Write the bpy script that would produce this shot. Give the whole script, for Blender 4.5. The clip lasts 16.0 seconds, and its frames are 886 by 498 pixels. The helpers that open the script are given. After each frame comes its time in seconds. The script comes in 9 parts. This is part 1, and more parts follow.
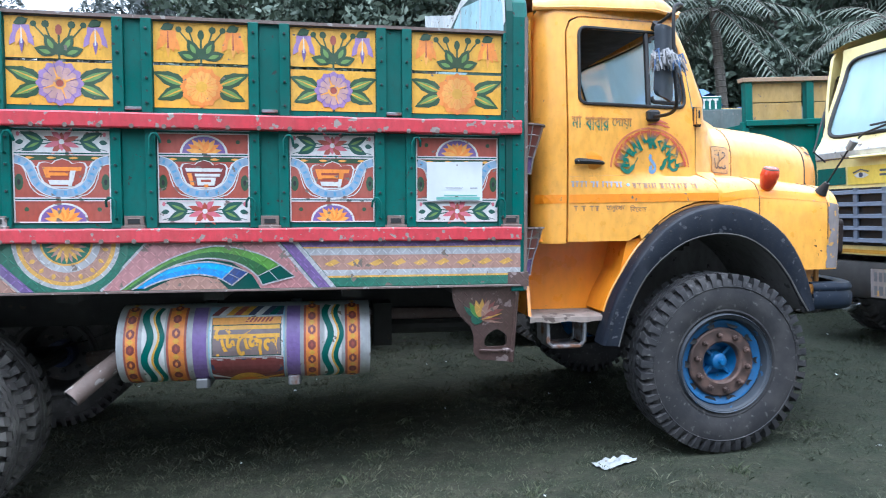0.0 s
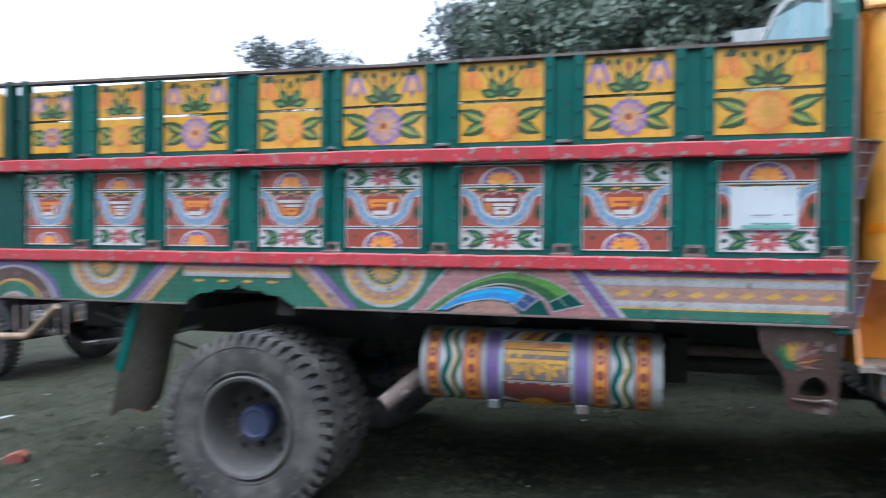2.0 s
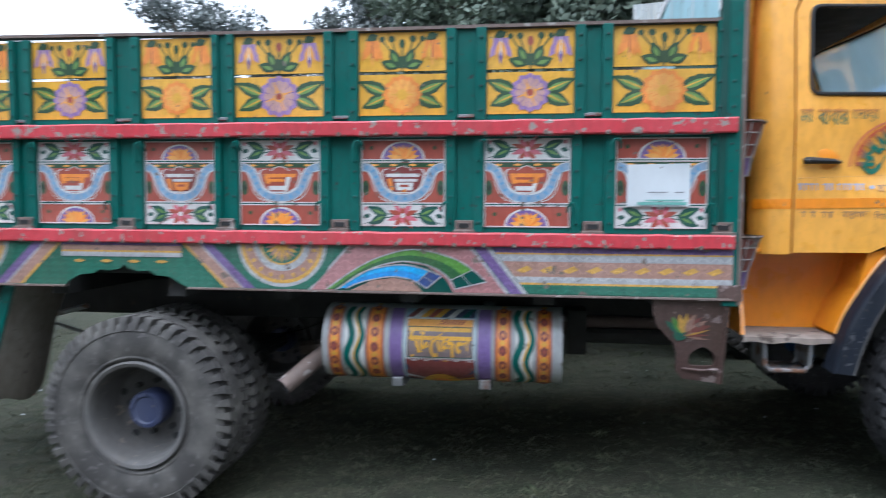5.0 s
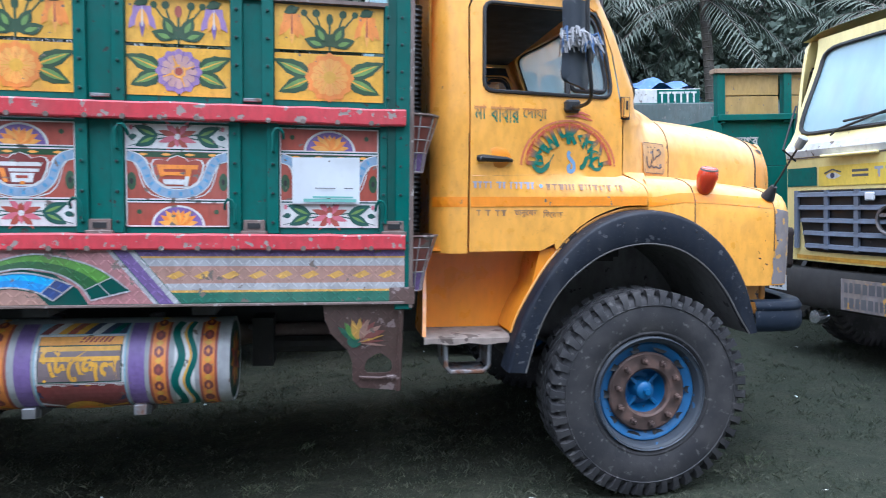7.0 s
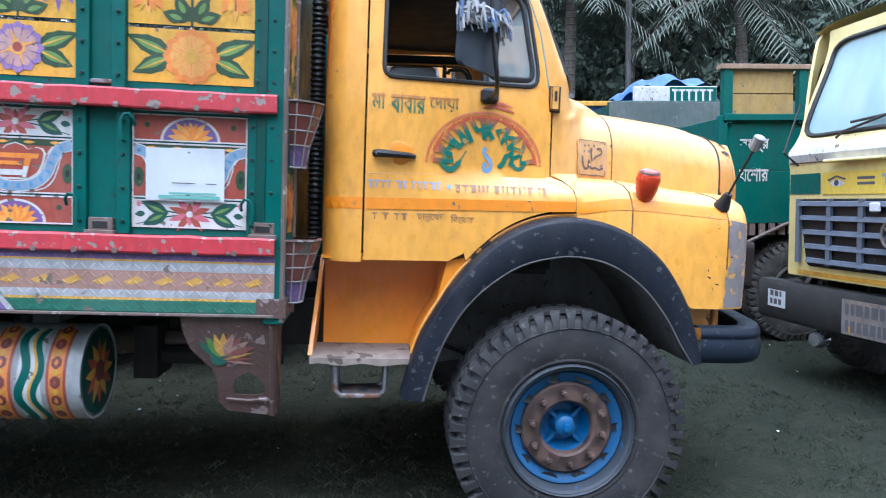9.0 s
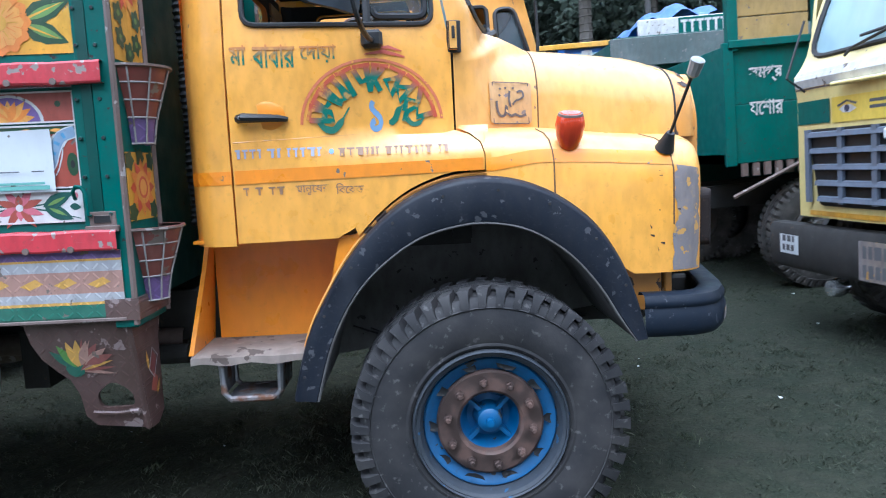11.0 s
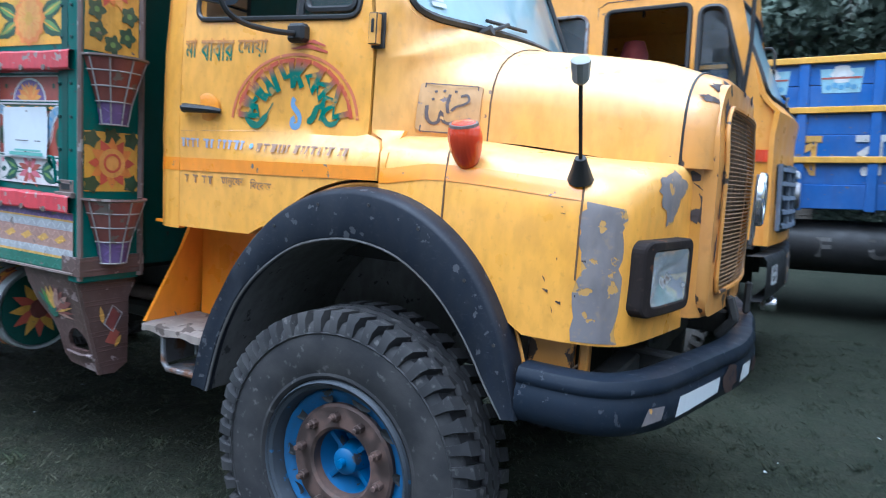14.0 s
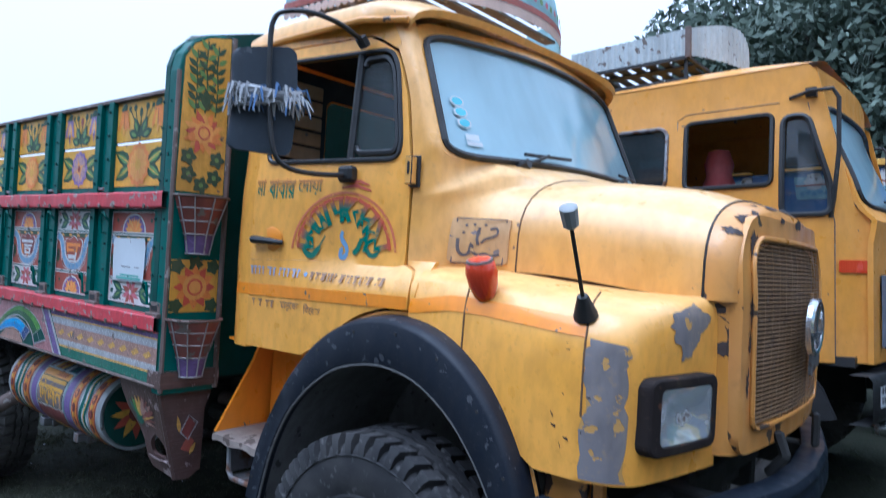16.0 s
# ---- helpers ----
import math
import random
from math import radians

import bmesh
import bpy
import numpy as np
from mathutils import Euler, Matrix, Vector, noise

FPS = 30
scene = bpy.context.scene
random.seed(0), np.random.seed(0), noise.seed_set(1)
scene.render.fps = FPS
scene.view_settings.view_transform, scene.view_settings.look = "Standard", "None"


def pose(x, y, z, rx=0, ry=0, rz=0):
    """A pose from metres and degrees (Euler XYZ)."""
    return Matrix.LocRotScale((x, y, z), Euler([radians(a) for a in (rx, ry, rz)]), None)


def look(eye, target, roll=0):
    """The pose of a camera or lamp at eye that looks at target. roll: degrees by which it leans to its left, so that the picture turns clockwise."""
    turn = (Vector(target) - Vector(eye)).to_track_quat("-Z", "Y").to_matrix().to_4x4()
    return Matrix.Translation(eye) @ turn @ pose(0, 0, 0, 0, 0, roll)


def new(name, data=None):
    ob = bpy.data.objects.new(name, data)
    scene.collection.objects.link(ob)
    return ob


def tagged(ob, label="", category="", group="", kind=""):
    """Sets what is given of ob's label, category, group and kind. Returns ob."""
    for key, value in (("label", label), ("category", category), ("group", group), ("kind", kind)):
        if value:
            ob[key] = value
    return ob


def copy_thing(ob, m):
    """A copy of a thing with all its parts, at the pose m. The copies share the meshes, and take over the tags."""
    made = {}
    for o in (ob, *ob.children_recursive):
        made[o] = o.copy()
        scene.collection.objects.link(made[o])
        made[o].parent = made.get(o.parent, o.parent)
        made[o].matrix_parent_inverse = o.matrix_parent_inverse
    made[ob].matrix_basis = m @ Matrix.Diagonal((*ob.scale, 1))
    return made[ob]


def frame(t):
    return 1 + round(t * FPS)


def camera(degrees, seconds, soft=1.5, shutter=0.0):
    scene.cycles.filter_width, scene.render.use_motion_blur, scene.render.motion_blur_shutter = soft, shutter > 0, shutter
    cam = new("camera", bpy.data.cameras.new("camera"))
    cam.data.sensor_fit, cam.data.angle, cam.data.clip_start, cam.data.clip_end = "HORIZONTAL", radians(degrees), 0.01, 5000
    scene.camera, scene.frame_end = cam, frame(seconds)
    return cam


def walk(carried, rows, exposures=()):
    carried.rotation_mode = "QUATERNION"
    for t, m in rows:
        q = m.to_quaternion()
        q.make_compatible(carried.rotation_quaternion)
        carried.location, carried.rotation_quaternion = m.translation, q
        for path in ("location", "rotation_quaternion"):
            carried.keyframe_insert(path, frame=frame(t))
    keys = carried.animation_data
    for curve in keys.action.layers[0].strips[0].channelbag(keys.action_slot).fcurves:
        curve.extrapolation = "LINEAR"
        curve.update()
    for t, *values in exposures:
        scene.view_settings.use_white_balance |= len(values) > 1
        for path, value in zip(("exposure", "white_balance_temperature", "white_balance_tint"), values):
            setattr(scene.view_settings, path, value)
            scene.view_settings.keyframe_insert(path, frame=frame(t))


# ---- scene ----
cam = camera(65.8, 16.0, soft=1.0, shutter=0.55)
# the lead lorry's frame stands nose-down on level ground: its axes, turned onto the world's
BASE = Matrix.Translation((2.25, 0, 0)) @ Matrix.Rotation(radians(2.83), 4, "Y") @ Matrix.Translation((-2.25, 0, 0))
PATH = [
    (0, (-0.014, 0.003, 1.4), (0.313, 1.974, 1.302), -0.1),
    (0.5, (-0.012, 0.022, 1.403), (0.269, 2.0, 1.302), -0.3),
    (1, (0.0, 0.055, 1.396), (0.232, 2.04, 1.324), -0.1),
    (1.5, (0.033, 0.065, 1.389), (0.017, 2.064, 1.379), -0.1),
    (2, (0.01, 0.029, 1.401), (-0.506, 1.961, 1.382), 0.5),
    (2.5, (-0.019, 0.016, 1.399), (-0.752, 1.875, 1.308), 0.3),
    (3, (-0.041, 0.01, 1.39), (-0.803, 1.853, 1.238), 0.4),
    (3.2, (-0.04, 0.012, 1.392), (-0.779, 1.863, 1.221), 0.4),
    (5.3, (0.085, 0.15, 1.467), (-0.002, 2.146, 1.377), 0.9),
    (5.5, (0.124, 0.183, 1.469), (0.173, 2.181, 1.408), 1.4),
    (6, (0.235, 0.317, 1.463), (0.56, 2.29, 1.401), 1.0),
    (6.5, (0.428, 0.398, 1.453), (0.78, 2.365, 1.367), 0.2),
    (7, (0.666, 0.443, 1.464), (0.989, 2.413, 1.343), 0.6),
    (7.5, (0.86, 0.572, 1.466), (1.254, 2.53, 1.35), 0.3),
    (8, (1.035, 0.702, 1.474), (1.465, 2.652, 1.382), -0.5),
    (8.5, (1.219, 0.771, 1.466), (1.509, 2.747, 1.356), 0.2),
    (9, (1.39, 0.786, 1.501), (1.593, 2.771, 1.37), 2.1),
    (9.5, (1.522, 0.865, 1.503), (1.765, 2.843, 1.338), 1.7),
    (10, (1.666, 0.982, 1.51), (1.911, 2.962, 1.365), 2.2),
    (10.2, (1.722, 1.028, 1.508), (1.959, 3.007, 1.334), 1.5),
    (12.3, (2.796, 1.364, 1.525), (2.263, 3.266, 1.214), 0.3),
    (12.5, (2.924, 1.38, 1.522), (2.271, 3.237, 1.169), 2.9),
    (13, (3.206, 1.498, 1.52), (2.456, 3.327, 1.215), 3.7),
    (13.5, (3.396, 1.762, 1.525), (2.598, 3.578, 1.274), 3.5),
    (14, (3.575, 1.885, 1.542), (2.636, 3.635, 1.308), 3.7),
    (14.5, (3.796, 1.957, 1.611), (2.678, 3.601, 1.392), 3.7),
    (15, (3.893, 1.974, 1.639), (2.746, 3.601, 1.442), 3.4),
    (15.5, (3.903, 1.994, 1.659), (2.686, 3.576, 1.533), 3.0),
    (16, (3.909, 1.975, 1.688), (2.648, 3.527, 1.706), 3.3),
]
walk(cam, [(t, BASE @ look(eye, target, roll)) for t, eye, target, roll in PATH],
     [(0, 1.12, 5100, 9), (1, 1.15, 5100, 9), (1.6, 1.03, 5150, 9), (2.5, 0.34, 5400, 9), (3.2, 0.30, 5500, 8), (5.3, 0.80, 5250, 10), (6.5, 0.90, 5100, 12),
      (8, 0.95, 5050, 11), (9.5, 0.97, 5000, 11), (13.5, 0.92, 4800, 6), (15, 0.70, 4550, 7), (15.5, 0.62, 4450, 8), (16, 0.30, 4600, 10)])

# ---- world and light: an overcast late afternoon ----
world = bpy.data.worlds.new("overcast_sky")
world.use_nodes = True
scene.world = world
_n, _l = world.node_tree.nodes, world.node_tree.links
_n.clear()
_sky = _n.new("ShaderNodeTexSky")
_sky.sky_type = "NISHITA"
_sky.sun_disc = False
_sky.sun_elevation, _sky.sun_rotation = radians(69), radians(146)
_sky.air_density, _sky.dust_density, _sky.ozone_density = 1.0, 6.0, 1.5
_mix = _n.new("ShaderNodeMix")
_mix.data_type = "RGBA"
_mix.inputs[0].default_value = 0.7
_mix.inputs[7].default_value = (15.6, 15.2, 14.6, 1)   # the cloud layer
# an overcast vault: brighter overhead than at the horizon
_dir = _n.new("ShaderNodeTexCoord")
_sep = _n.new("ShaderNodeSeparateXYZ")
_l.new(_dir.outputs["Generated"], _sep.inputs[0])
_vault = _n.new("ShaderNodeMapRange")
for _i, _v in enumerate((0.0, 1.0, 0.70, 1.28)):
    _vault.inputs[1 + _i].default_value = _v
_l.new(_sep.outputs[2], _vault.inputs[0])
_dim = _n.new("ShaderNodeVectorMath")
_dim.operation = "SCALE"
_bg = _n.new("ShaderNodeBackground")
_bg.inputs[1].default_value = 0.10
_out = _n.new("ShaderNodeOutputWorld")
_l.new(_sky.outputs[0], _mix.inputs[6])
_l.new(_mix.outputs[2], _dim.inputs[0])
_l.new(_vault.outputs[0], _dim.inputs["Scale"])
_l.new(_dim.outputs[0], _bg.inputs[0])
_l.new(_bg.outputs[0], _out.inputs[0])
_sun = bpy.data.lights.new("sun", "SUN")
_sun.energy, _sun.angle, _sun.color = 2.1, radians(55), (1.0, 0.985, 0.96)
sun = new("sun", _sun)
sun.matrix_world = look((-2.0, -5.5, 14), (0, 0, 0))

# ---- materials ----
def _nodes(name):
    m = bpy.data.materials.new(name)
    m.use_nodes = True
    nt = m.node_tree
    return m, nt.nodes, nt.links, nt.nodes["Principled BSDF"]


def _noise(n, l, src, scale, detail=4, stretch=None):
    t = n.new("ShaderNodeTexNoise")
    t.inputs["Scale"].default_value, t.inputs["Detail"].default_value = scale, detail
    if stretch:
        mp = n.new("ShaderNodeMapping")
        mp.inputs["Scale"].default_value = stretch
        l.new(src, mp.inputs[0])
        src = mp.outputs[0]
    l.new(src, t.inputs["Vector"])
    return t.outputs[0]


def _range(n, l, src, a, b, c=0.0, d=1.0):
    t = n.new("ShaderNodeMapRange")
    t.clamp = True
    for i, v in enumerate((a, b, c, d)):
        t.inputs[1 + i].default_value = v
    l.new(src, t.inputs[0])
    return t.outputs[0]


def _mixc(n, l, fac, a, b, kind="MIX"):
    t = n.new("ShaderNodeMix")
    t.data_type, t.blend_type = "RGBA", kind
    for sock, v in ((t.inputs[0], fac), (t.inputs[6], a), (t.inputs[7], b)):
        if isinstance(v, (int, float)):
            sock.default_value = v
        elif isinstance(v, tuple):
            sock.default_value = (*v, 1)
        else:
            l.new(v, sock)
    return t.outputs[2]


def _bump(n, l, b, height, strength, dist=0.01):
    t = n.new("ShaderNodeBump")
    t.inputs["Strength"].default_value, t.inputs["Distance"].default_value = strength, dist
    l.new(height, t.inputs["Height"])
    l.new(t.outputs[0], b.inputs["Normal"])


def paint(name, c, rough=0.45, wear=0.3, chip=(0.16, 0.13, 0.11), fade=0.22, dirt=(0.10, 0.075, 0.05), grime=0.35, emboss=0.0, metal=0.0, fine=1.0, coat=0.0, spec=0.5, top_pale=None):
    """Weathered paint: a faded colour, chips down to the ground coat, rain streaks of dirt, a little relief; upward
    faces can be mixed paler, fading and sky sheen put into the colour.
    """
    m, n, l, b = _nodes(name)
    co = n.new("ShaderNodeTexCoord").outputs["Object"]
    inf = n.new("ShaderNodeObjectInfo")
    off = n.new("ShaderNodeVectorMath")
    off.operation = "ADD"
    l.new(co, off.inputs[0])
    l.new(inf.outputs["Random"], off.inputs[1])
    p = off.outputs[0]
    big = _range(n, l, _noise(n, l, p, 2.3, 5), 0.3, 0.75)
    pale = tuple(min(1, x * (1 - fade) + fade * 0.62) for x in c)
    deep = tuple(x * (1 - 0.5 * fade) for x in c)
    col = _mixc(n, l, big, deep, _mixc(n, l, 0.45, c, pale))
    # upward normals take a paler colour that carries fading and the sky's sheen
    if top_pale:
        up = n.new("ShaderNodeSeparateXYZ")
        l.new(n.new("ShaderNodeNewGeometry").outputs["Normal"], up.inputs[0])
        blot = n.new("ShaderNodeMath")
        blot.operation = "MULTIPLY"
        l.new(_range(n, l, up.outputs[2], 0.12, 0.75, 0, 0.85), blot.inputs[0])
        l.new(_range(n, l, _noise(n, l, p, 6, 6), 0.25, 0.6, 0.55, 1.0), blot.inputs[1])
        col = _mixc(n, l, blot.outputs[0], col, top_pale)
    streak = _range(n, l, _noise(n, l, p, 5.5, 6, (1, 1, 0.16)), 0.5, 0.85, 0, grime)
    col = _mixc(n, l, streak, col, dirt)
    speck = _range(n, l, _noise(n, l, p, 46 * fine, 3), 0.60, 0.72, 0, 0.55 * grime)
    col = _mixc(n, l, speck, col, dirt)
    smear = _range(n, l, _noise(n, l, p, 26 * fine, 9, (1, 1, 0.45)), 0.40, 0.66, 0, min(0.6, 0.85 * grime))
    col = _mixc(n, l, smear, col, tuple(0.55 * x + 0.012 for x in c))
    scuff = _range(n, l, _noise(n, l, p, 75 * fine, 6, (0.35, 1, 1)), 0.62, 0.72, 0, max(0.0, 0.5 * wear))
    col = _mixc(n, l, scuff, col, tuple(0.6 * x + 0.4 * y + 0.03 for x, y in zip(c, chip)))
    chips = _range(n, l, _noise(n, l, p, 17 * fine, 10), 0.72 - 0.15 * wear, 0.735 - 0.15 * wear)
    col = _mixc(n, l, chips, col, chip)
    l.new(col, b.inputs["Base Color"])
    rg = _range(n, l, _noise(n, l, p, 9, 5), 0.3, 0.7, rough - 0.1, rough + 0.14)
    l.new(rg, b.inputs["Roughness"])
    b.inputs["Metallic"].default_value = metal
    b.inputs["Specular IOR Level"].default_value = spec
    b.inputs["Coat Weight"].default_value, b.inputs["Coat Roughness"].default_value = coat, 0.16
    h = _range(n, l, _noise(n, l, p, 7, 3), 0.2, 0.8, 0, 0.5)
    add = n.new("ShaderNodeMath")
    add.operation = "SUBTRACT"
    l.new(h, add.inputs[0])
    l.new(chips, add.inputs[1])
    height = add.outputs[0]
    if emboss:
        # stamped tread plate: short raised bars leaning both ways by turns
        def dash(turn, shift):
            mp = n.new("ShaderNodeMapping")
            mp.inputs["Rotation"].default_value = (0, radians(45 * turn), 0)
            mp.inputs["Location"].default_value = (shift, 0, shift)
            mp.inputs["Scale"].default_value = (21, 21, 21)
            l.new(co, mp.inputs[0])
            sp = n.new("ShaderNodeSeparateXYZ")
            l.new(mp.outputs[0], sp.inputs[0])
            res = []
            for ax, lo, hi in ((0, 0.035, 0.085), (2, 0.25, 0.33)):
                fr = n.new("ShaderNodeMath")
                fr.operation = "PINGPONG"
                fr.inputs[1].default_value = 0.5
                l.new(sp.outputs[ax], fr.inputs[0])
                res.append(_range(n, l, fr.outputs[0], lo, hi, 1, 0))
            mu = n.new("ShaderNodeMath")
            mu.operation = "MULTIPLY"
            l.new(res[0], mu.inputs[0])
            l.new(res[1], mu.inputs[1])
            return mu.outputs[0]
        mx = n.new("ShaderNodeMath")
        mx.operation = "MAXIMUM"
        l.new(dash(1, 0.0), mx.inputs[0])
        l.new(dash(-1, 0.5), mx.inputs[1])
        worn = _mixc(n, l, _range(n, l, mx.outputs[0], 0, 1, 0, 0.5), col, tuple(min(1, 1.35 * x + 0.02) for x in c))
        l.new(worn, b.inputs["Base Color"])
        em = n.new("ShaderNodeMath")
        em.operation = "MULTIPLY_ADD"
        em.inputs[1].default_value = emboss
        l.new(mx.outputs[0], em.inputs[0])
        l.new(height, em.inputs[2])
        height = em.outputs[0]
    _bump(n, l, b, height, 0.35, 0.004)
    return m


def rubber(name, c=(0.028, 0.027, 0.028), dust=(0.11, 0.10, 0.085)):
    m, n, l, b = _nodes(name)
    co = n.new("ShaderNodeTexCoord").outputs["Object"]
    d = _range(n, l, _noise(n, l, co, 6, 7), 0.42, 0.72, 0.05, 0.75)
    col = _mixc(n, l, d, c, dust)
    sc = _range(n, l, _noise(n, l, co, 30, 6), 0.60, 0.70, 0, 0.55)
    col = _mixc(n, l, sc, col, (0.15, 0.142, 0.135))
    l.new(col, b.inputs["Base Color"])
    b.inputs["Roughness"].default_value = 0.72
    _bump(n, l, b, _noise(n, l, co, 55, 5), 0.3, 0.003)
    return m


def metal(name, c, rough=0.4, rust=0.4, rustc=(0.13, 0.06, 0.03)):
    m, n, l, b = _nodes(name)
    co = n.new("ShaderNodeTexCoord").outputs["Object"]
    r = _range(n, l, _noise(n, l, co, 14, 8), 0.62 - 0.25 * rust, 0.74 - 0.2 * rust)
    l.new(_mixc(n, l, r, c, rustc), b.inputs["Base Color"])
    l.new(_range(n, l, r, 0, 1, 0.85, 0.1), b.inputs["Metallic"])
    l.new(_range(n, l, r, 0, 1, rough, 0.85), b.inputs["Roughness"])
    _bump(n, l, b, _noise(n, l, co, 40, 6), 0.25, 0.003)
    return m


def glass(name, c=(0.8, 0.88, 0.9), alpha=0.35, rough=0.02):
    """Window glass: part seen through, part dusty film, with a clear mirror gloss."""
    m, n, l, b = _nodes(name)
    co = n.new("ShaderNodeTexCoord").outputs["Object"]
    smear = _range(n, l, _noise(n, l, co, 4.5, 5, (1, 1, 0.18)), 0.42, 0.72, 0, 0.55)
    l.new(_mixc(n, l, smear, c, tuple(0.6 * x for x in c)), b.inputs["Base Color"])
    l.new(_range(n, l, _noise(n, l, co, 2.0, 5), 0.3, 0.7, rough, rough + 0.10), b.inputs["Roughness"])
    l.new(_range(n, l, _noise(n, l, co, 1.4, 4), 0.3, 0.7, alpha - 0.08, alpha + 0.10), b.inputs["Alpha"])
    b.inputs["Specular IOR Level"].default_value = 1.0
    # part of the light that falls on the dust film passes through it
    tl = n.new("ShaderNodeBsdfTranslucent")
    tl.inputs[0].default_value = (*c, 1)
    mx = n.new("ShaderNodeMixShader")
    mx.inputs[0].default_value = 0.30 * alpha
    out = n["Material Output"]
    l.new(b.outputs[0], mx.inputs[1])
    l.new(tl.outputs[0], mx.inputs[2])
    l.new(mx.outputs[0], out.inputs[0])
    return m


def lens(name, c, rough=0.12):
    m, n, l, b = _nodes(name)
    b.inputs["Base Color"].default_value = (*c, 1)
    b.inputs["Roughness"].default_value = rough
    b.inputs["Coat Weight"].default_value = 0.6
    co = n.new("ShaderNodeTexCoord").outputs["Object"]
    w = n.new("ShaderNodeTexWave")
    w.inputs["Scale"].default_value = 30
    l.new(co, w.inputs["Vector"])
    _bump(n, l, b, w.outputs["Fac"], 0.25, 0.002)
    return m


# ---- mesh helpers ----
class B:
    """Collects vertices and faces, with a material number for each face."""
    def __init__(self):
        self.v, self.f, self.m = [], [], []

    def add(self, verts, faces, mi=0):
        k = len(self.v)
        self.v += [tuple(p) for p in verts]
        self.f += [tuple(k + i for i in f) for f in faces]
        self.m += [mi] * len(faces)

    def box(self, a, b, mi=0, m=None):
        x0, y0, z0 = a
        x1, y1, z1 = b
        vs = [(x0, y0, z0), (x1, y0, z0), (x1, y1, z0), (x0, y1, z0), (x0, y0, z1), (x1, y0, z1), (x1, y1, z1), (x0, y1, z1)]
        if m:
            vs = [m @ Vector(p) for p in vs]
        self.add(vs, [(0, 3, 2, 1), (4, 5, 6, 7), (0, 1, 5, 4), (1, 2, 6, 5), (2, 3, 7, 6), (3, 0, 4, 7)], mi)

    def tube(self, path, r, n=8, mi=0, caps=True):
        """A round bar along a path; r is one radius or one for each point."""
        path = [Vector(p) for p in path]
        rs = r if isinstance(r, (list, tuple)) else [r] * len(path)
        k = len(self.v)
        up = None
        for i, p in enumerate(path):
            d = (path[min(i + 1, len(path) - 1)] - path[max(i - 1, 0)]).normalized()
            if up is None:
                up = d.orthogonal().normalized()
            up = (up - d * up.dot(d)).normalized()
            sd = d.cross(up)
            for j in range(n):
                a = 2 * math.pi * j / n
                self.v.append(tuple(p + (up * math.cos(a) + sd * math.sin(a)) * rs[i]))
        for i in range(len(path) - 1):
            for j in range(n):
                a, b = k + i * n + j, k + i * n + (j + 1) % n
                self.f.append((a, b, b + n, a + n))
                self.m.append(mi)
        if caps:
            self.f.append(tuple(k + j for j in reversed(range(n))))
            self.f.append(tuple(k + (len(path) - 1) * n + j for j in range(n)))
            self.m += [mi, mi]

    def lathe(self, prof, m, n=40, mi=0, span=(0, 2 * math.pi)):
        """prof: (radius, height along the axis); the axis is z of the pose m. mi may be one number for each strip."""
        k = len(self.v)
        full = abs(span[1] - span[0] - 2 * math.pi) < 1e-6
        cols = n if full else n + 1
        for r, h in prof:
            for j in range(cols):
                a = span[0] + (span[1] - span[0]) * j / n
                self.v.append(tuple(m @ Vector((r * math.cos(a), r * math.sin(a), h))))
        for i in range(len(prof) - 1):
            for j in range(n):
                a, b = k + i * cols + j, k + i * cols + (j + 1) % cols
                self.f.append((a, b, b + cols, a + cols))
                self.m.append(mi[i] if isinstance(mi, (list, tuple)) else mi)

    def grid(self, rows, mi=0, close=False, wrap=False):
        """Rows of points, all of one length."""
        k, n = len(self.v), len(rows[0])
        for r in rows:
            self.v += [tuple(p) for p in r]
        for i in range(len(rows) - (0 if wrap else 1)):
            for j in range(n if close else n - 1):
                a, b = k + i * n + j, k + i * n + (j + 1) % n
                i2 = (i + 1) % len(rows)
                self.f.append((a, b, k + i2 * n + (j + 1) % n, k + i2 * n + j))
                self.m.append(mi)

    def sheet(self, outline, fn, step=0.06, holes=(), thick=0.0, mi=0, depth=(0, 1, 0)):
        """A bent sheet: the outline (u, v) without its holes, each point set in space by fn(u, v); with a thickness along depth."""
        loops = [dense(outline, step)] + [dense(h, step) for h in holes]
        pts, edges = [], []
        for lp in loops:
            k = len(pts)
            pts += lp
            edges += [(k + i, k + (i + 1) % len(lp)) for i in range(len(lp))]
        us, vs = [p[0] for p in outline], [p[1] for p in outline]
        nu, nv = int((max(us) - min(us)) / step), int((max(vs) - min(vs)) / step)
        for i in range(1, nu + 1):
            for j in range(1, nv + 1):
                q = (min(us) + (max(us) - min(us)) * i / (nu + 1), min(vs) + (max(vs) - min(vs)) * j / (nv + 1))
                if inside(q, loops[0]) and not any(inside(q, h) for h in loops[1:]) and all((q[0] - e[0]) ** 2 + (q[1] - e[1]) ** 2 > (0.35 * step) ** 2 for e in pts[:sum(map(len, loops))]):
                    pts.append(q)
        from mathutils.geometry import delaunay_2d_cdt
        ov, oe, of, *_ = delaunay_2d_cdt([Vector(p) for p in pts], edges, [], 0, 1e-6)
        tri = []
        for f in of:
            c = (sum(ov[i][0] for i in f) / len(f), sum(ov[i][1] for i in f) / len(f))
            if inside(c, loops[0]) and not any(inside(c, h) for h in loops[1:]):
                tri.append(tuple(f))
        front = [Vector(fn(p[0], p[1])) for p in ov]
        if not thick:
            self.add(front, tri, mi)
            return
        dv, nv = Vector(depth) * thick, len(front)
        faces = list(tri) + [tuple(nv + i for i in reversed(f)) for f in tri]
        seen = {}
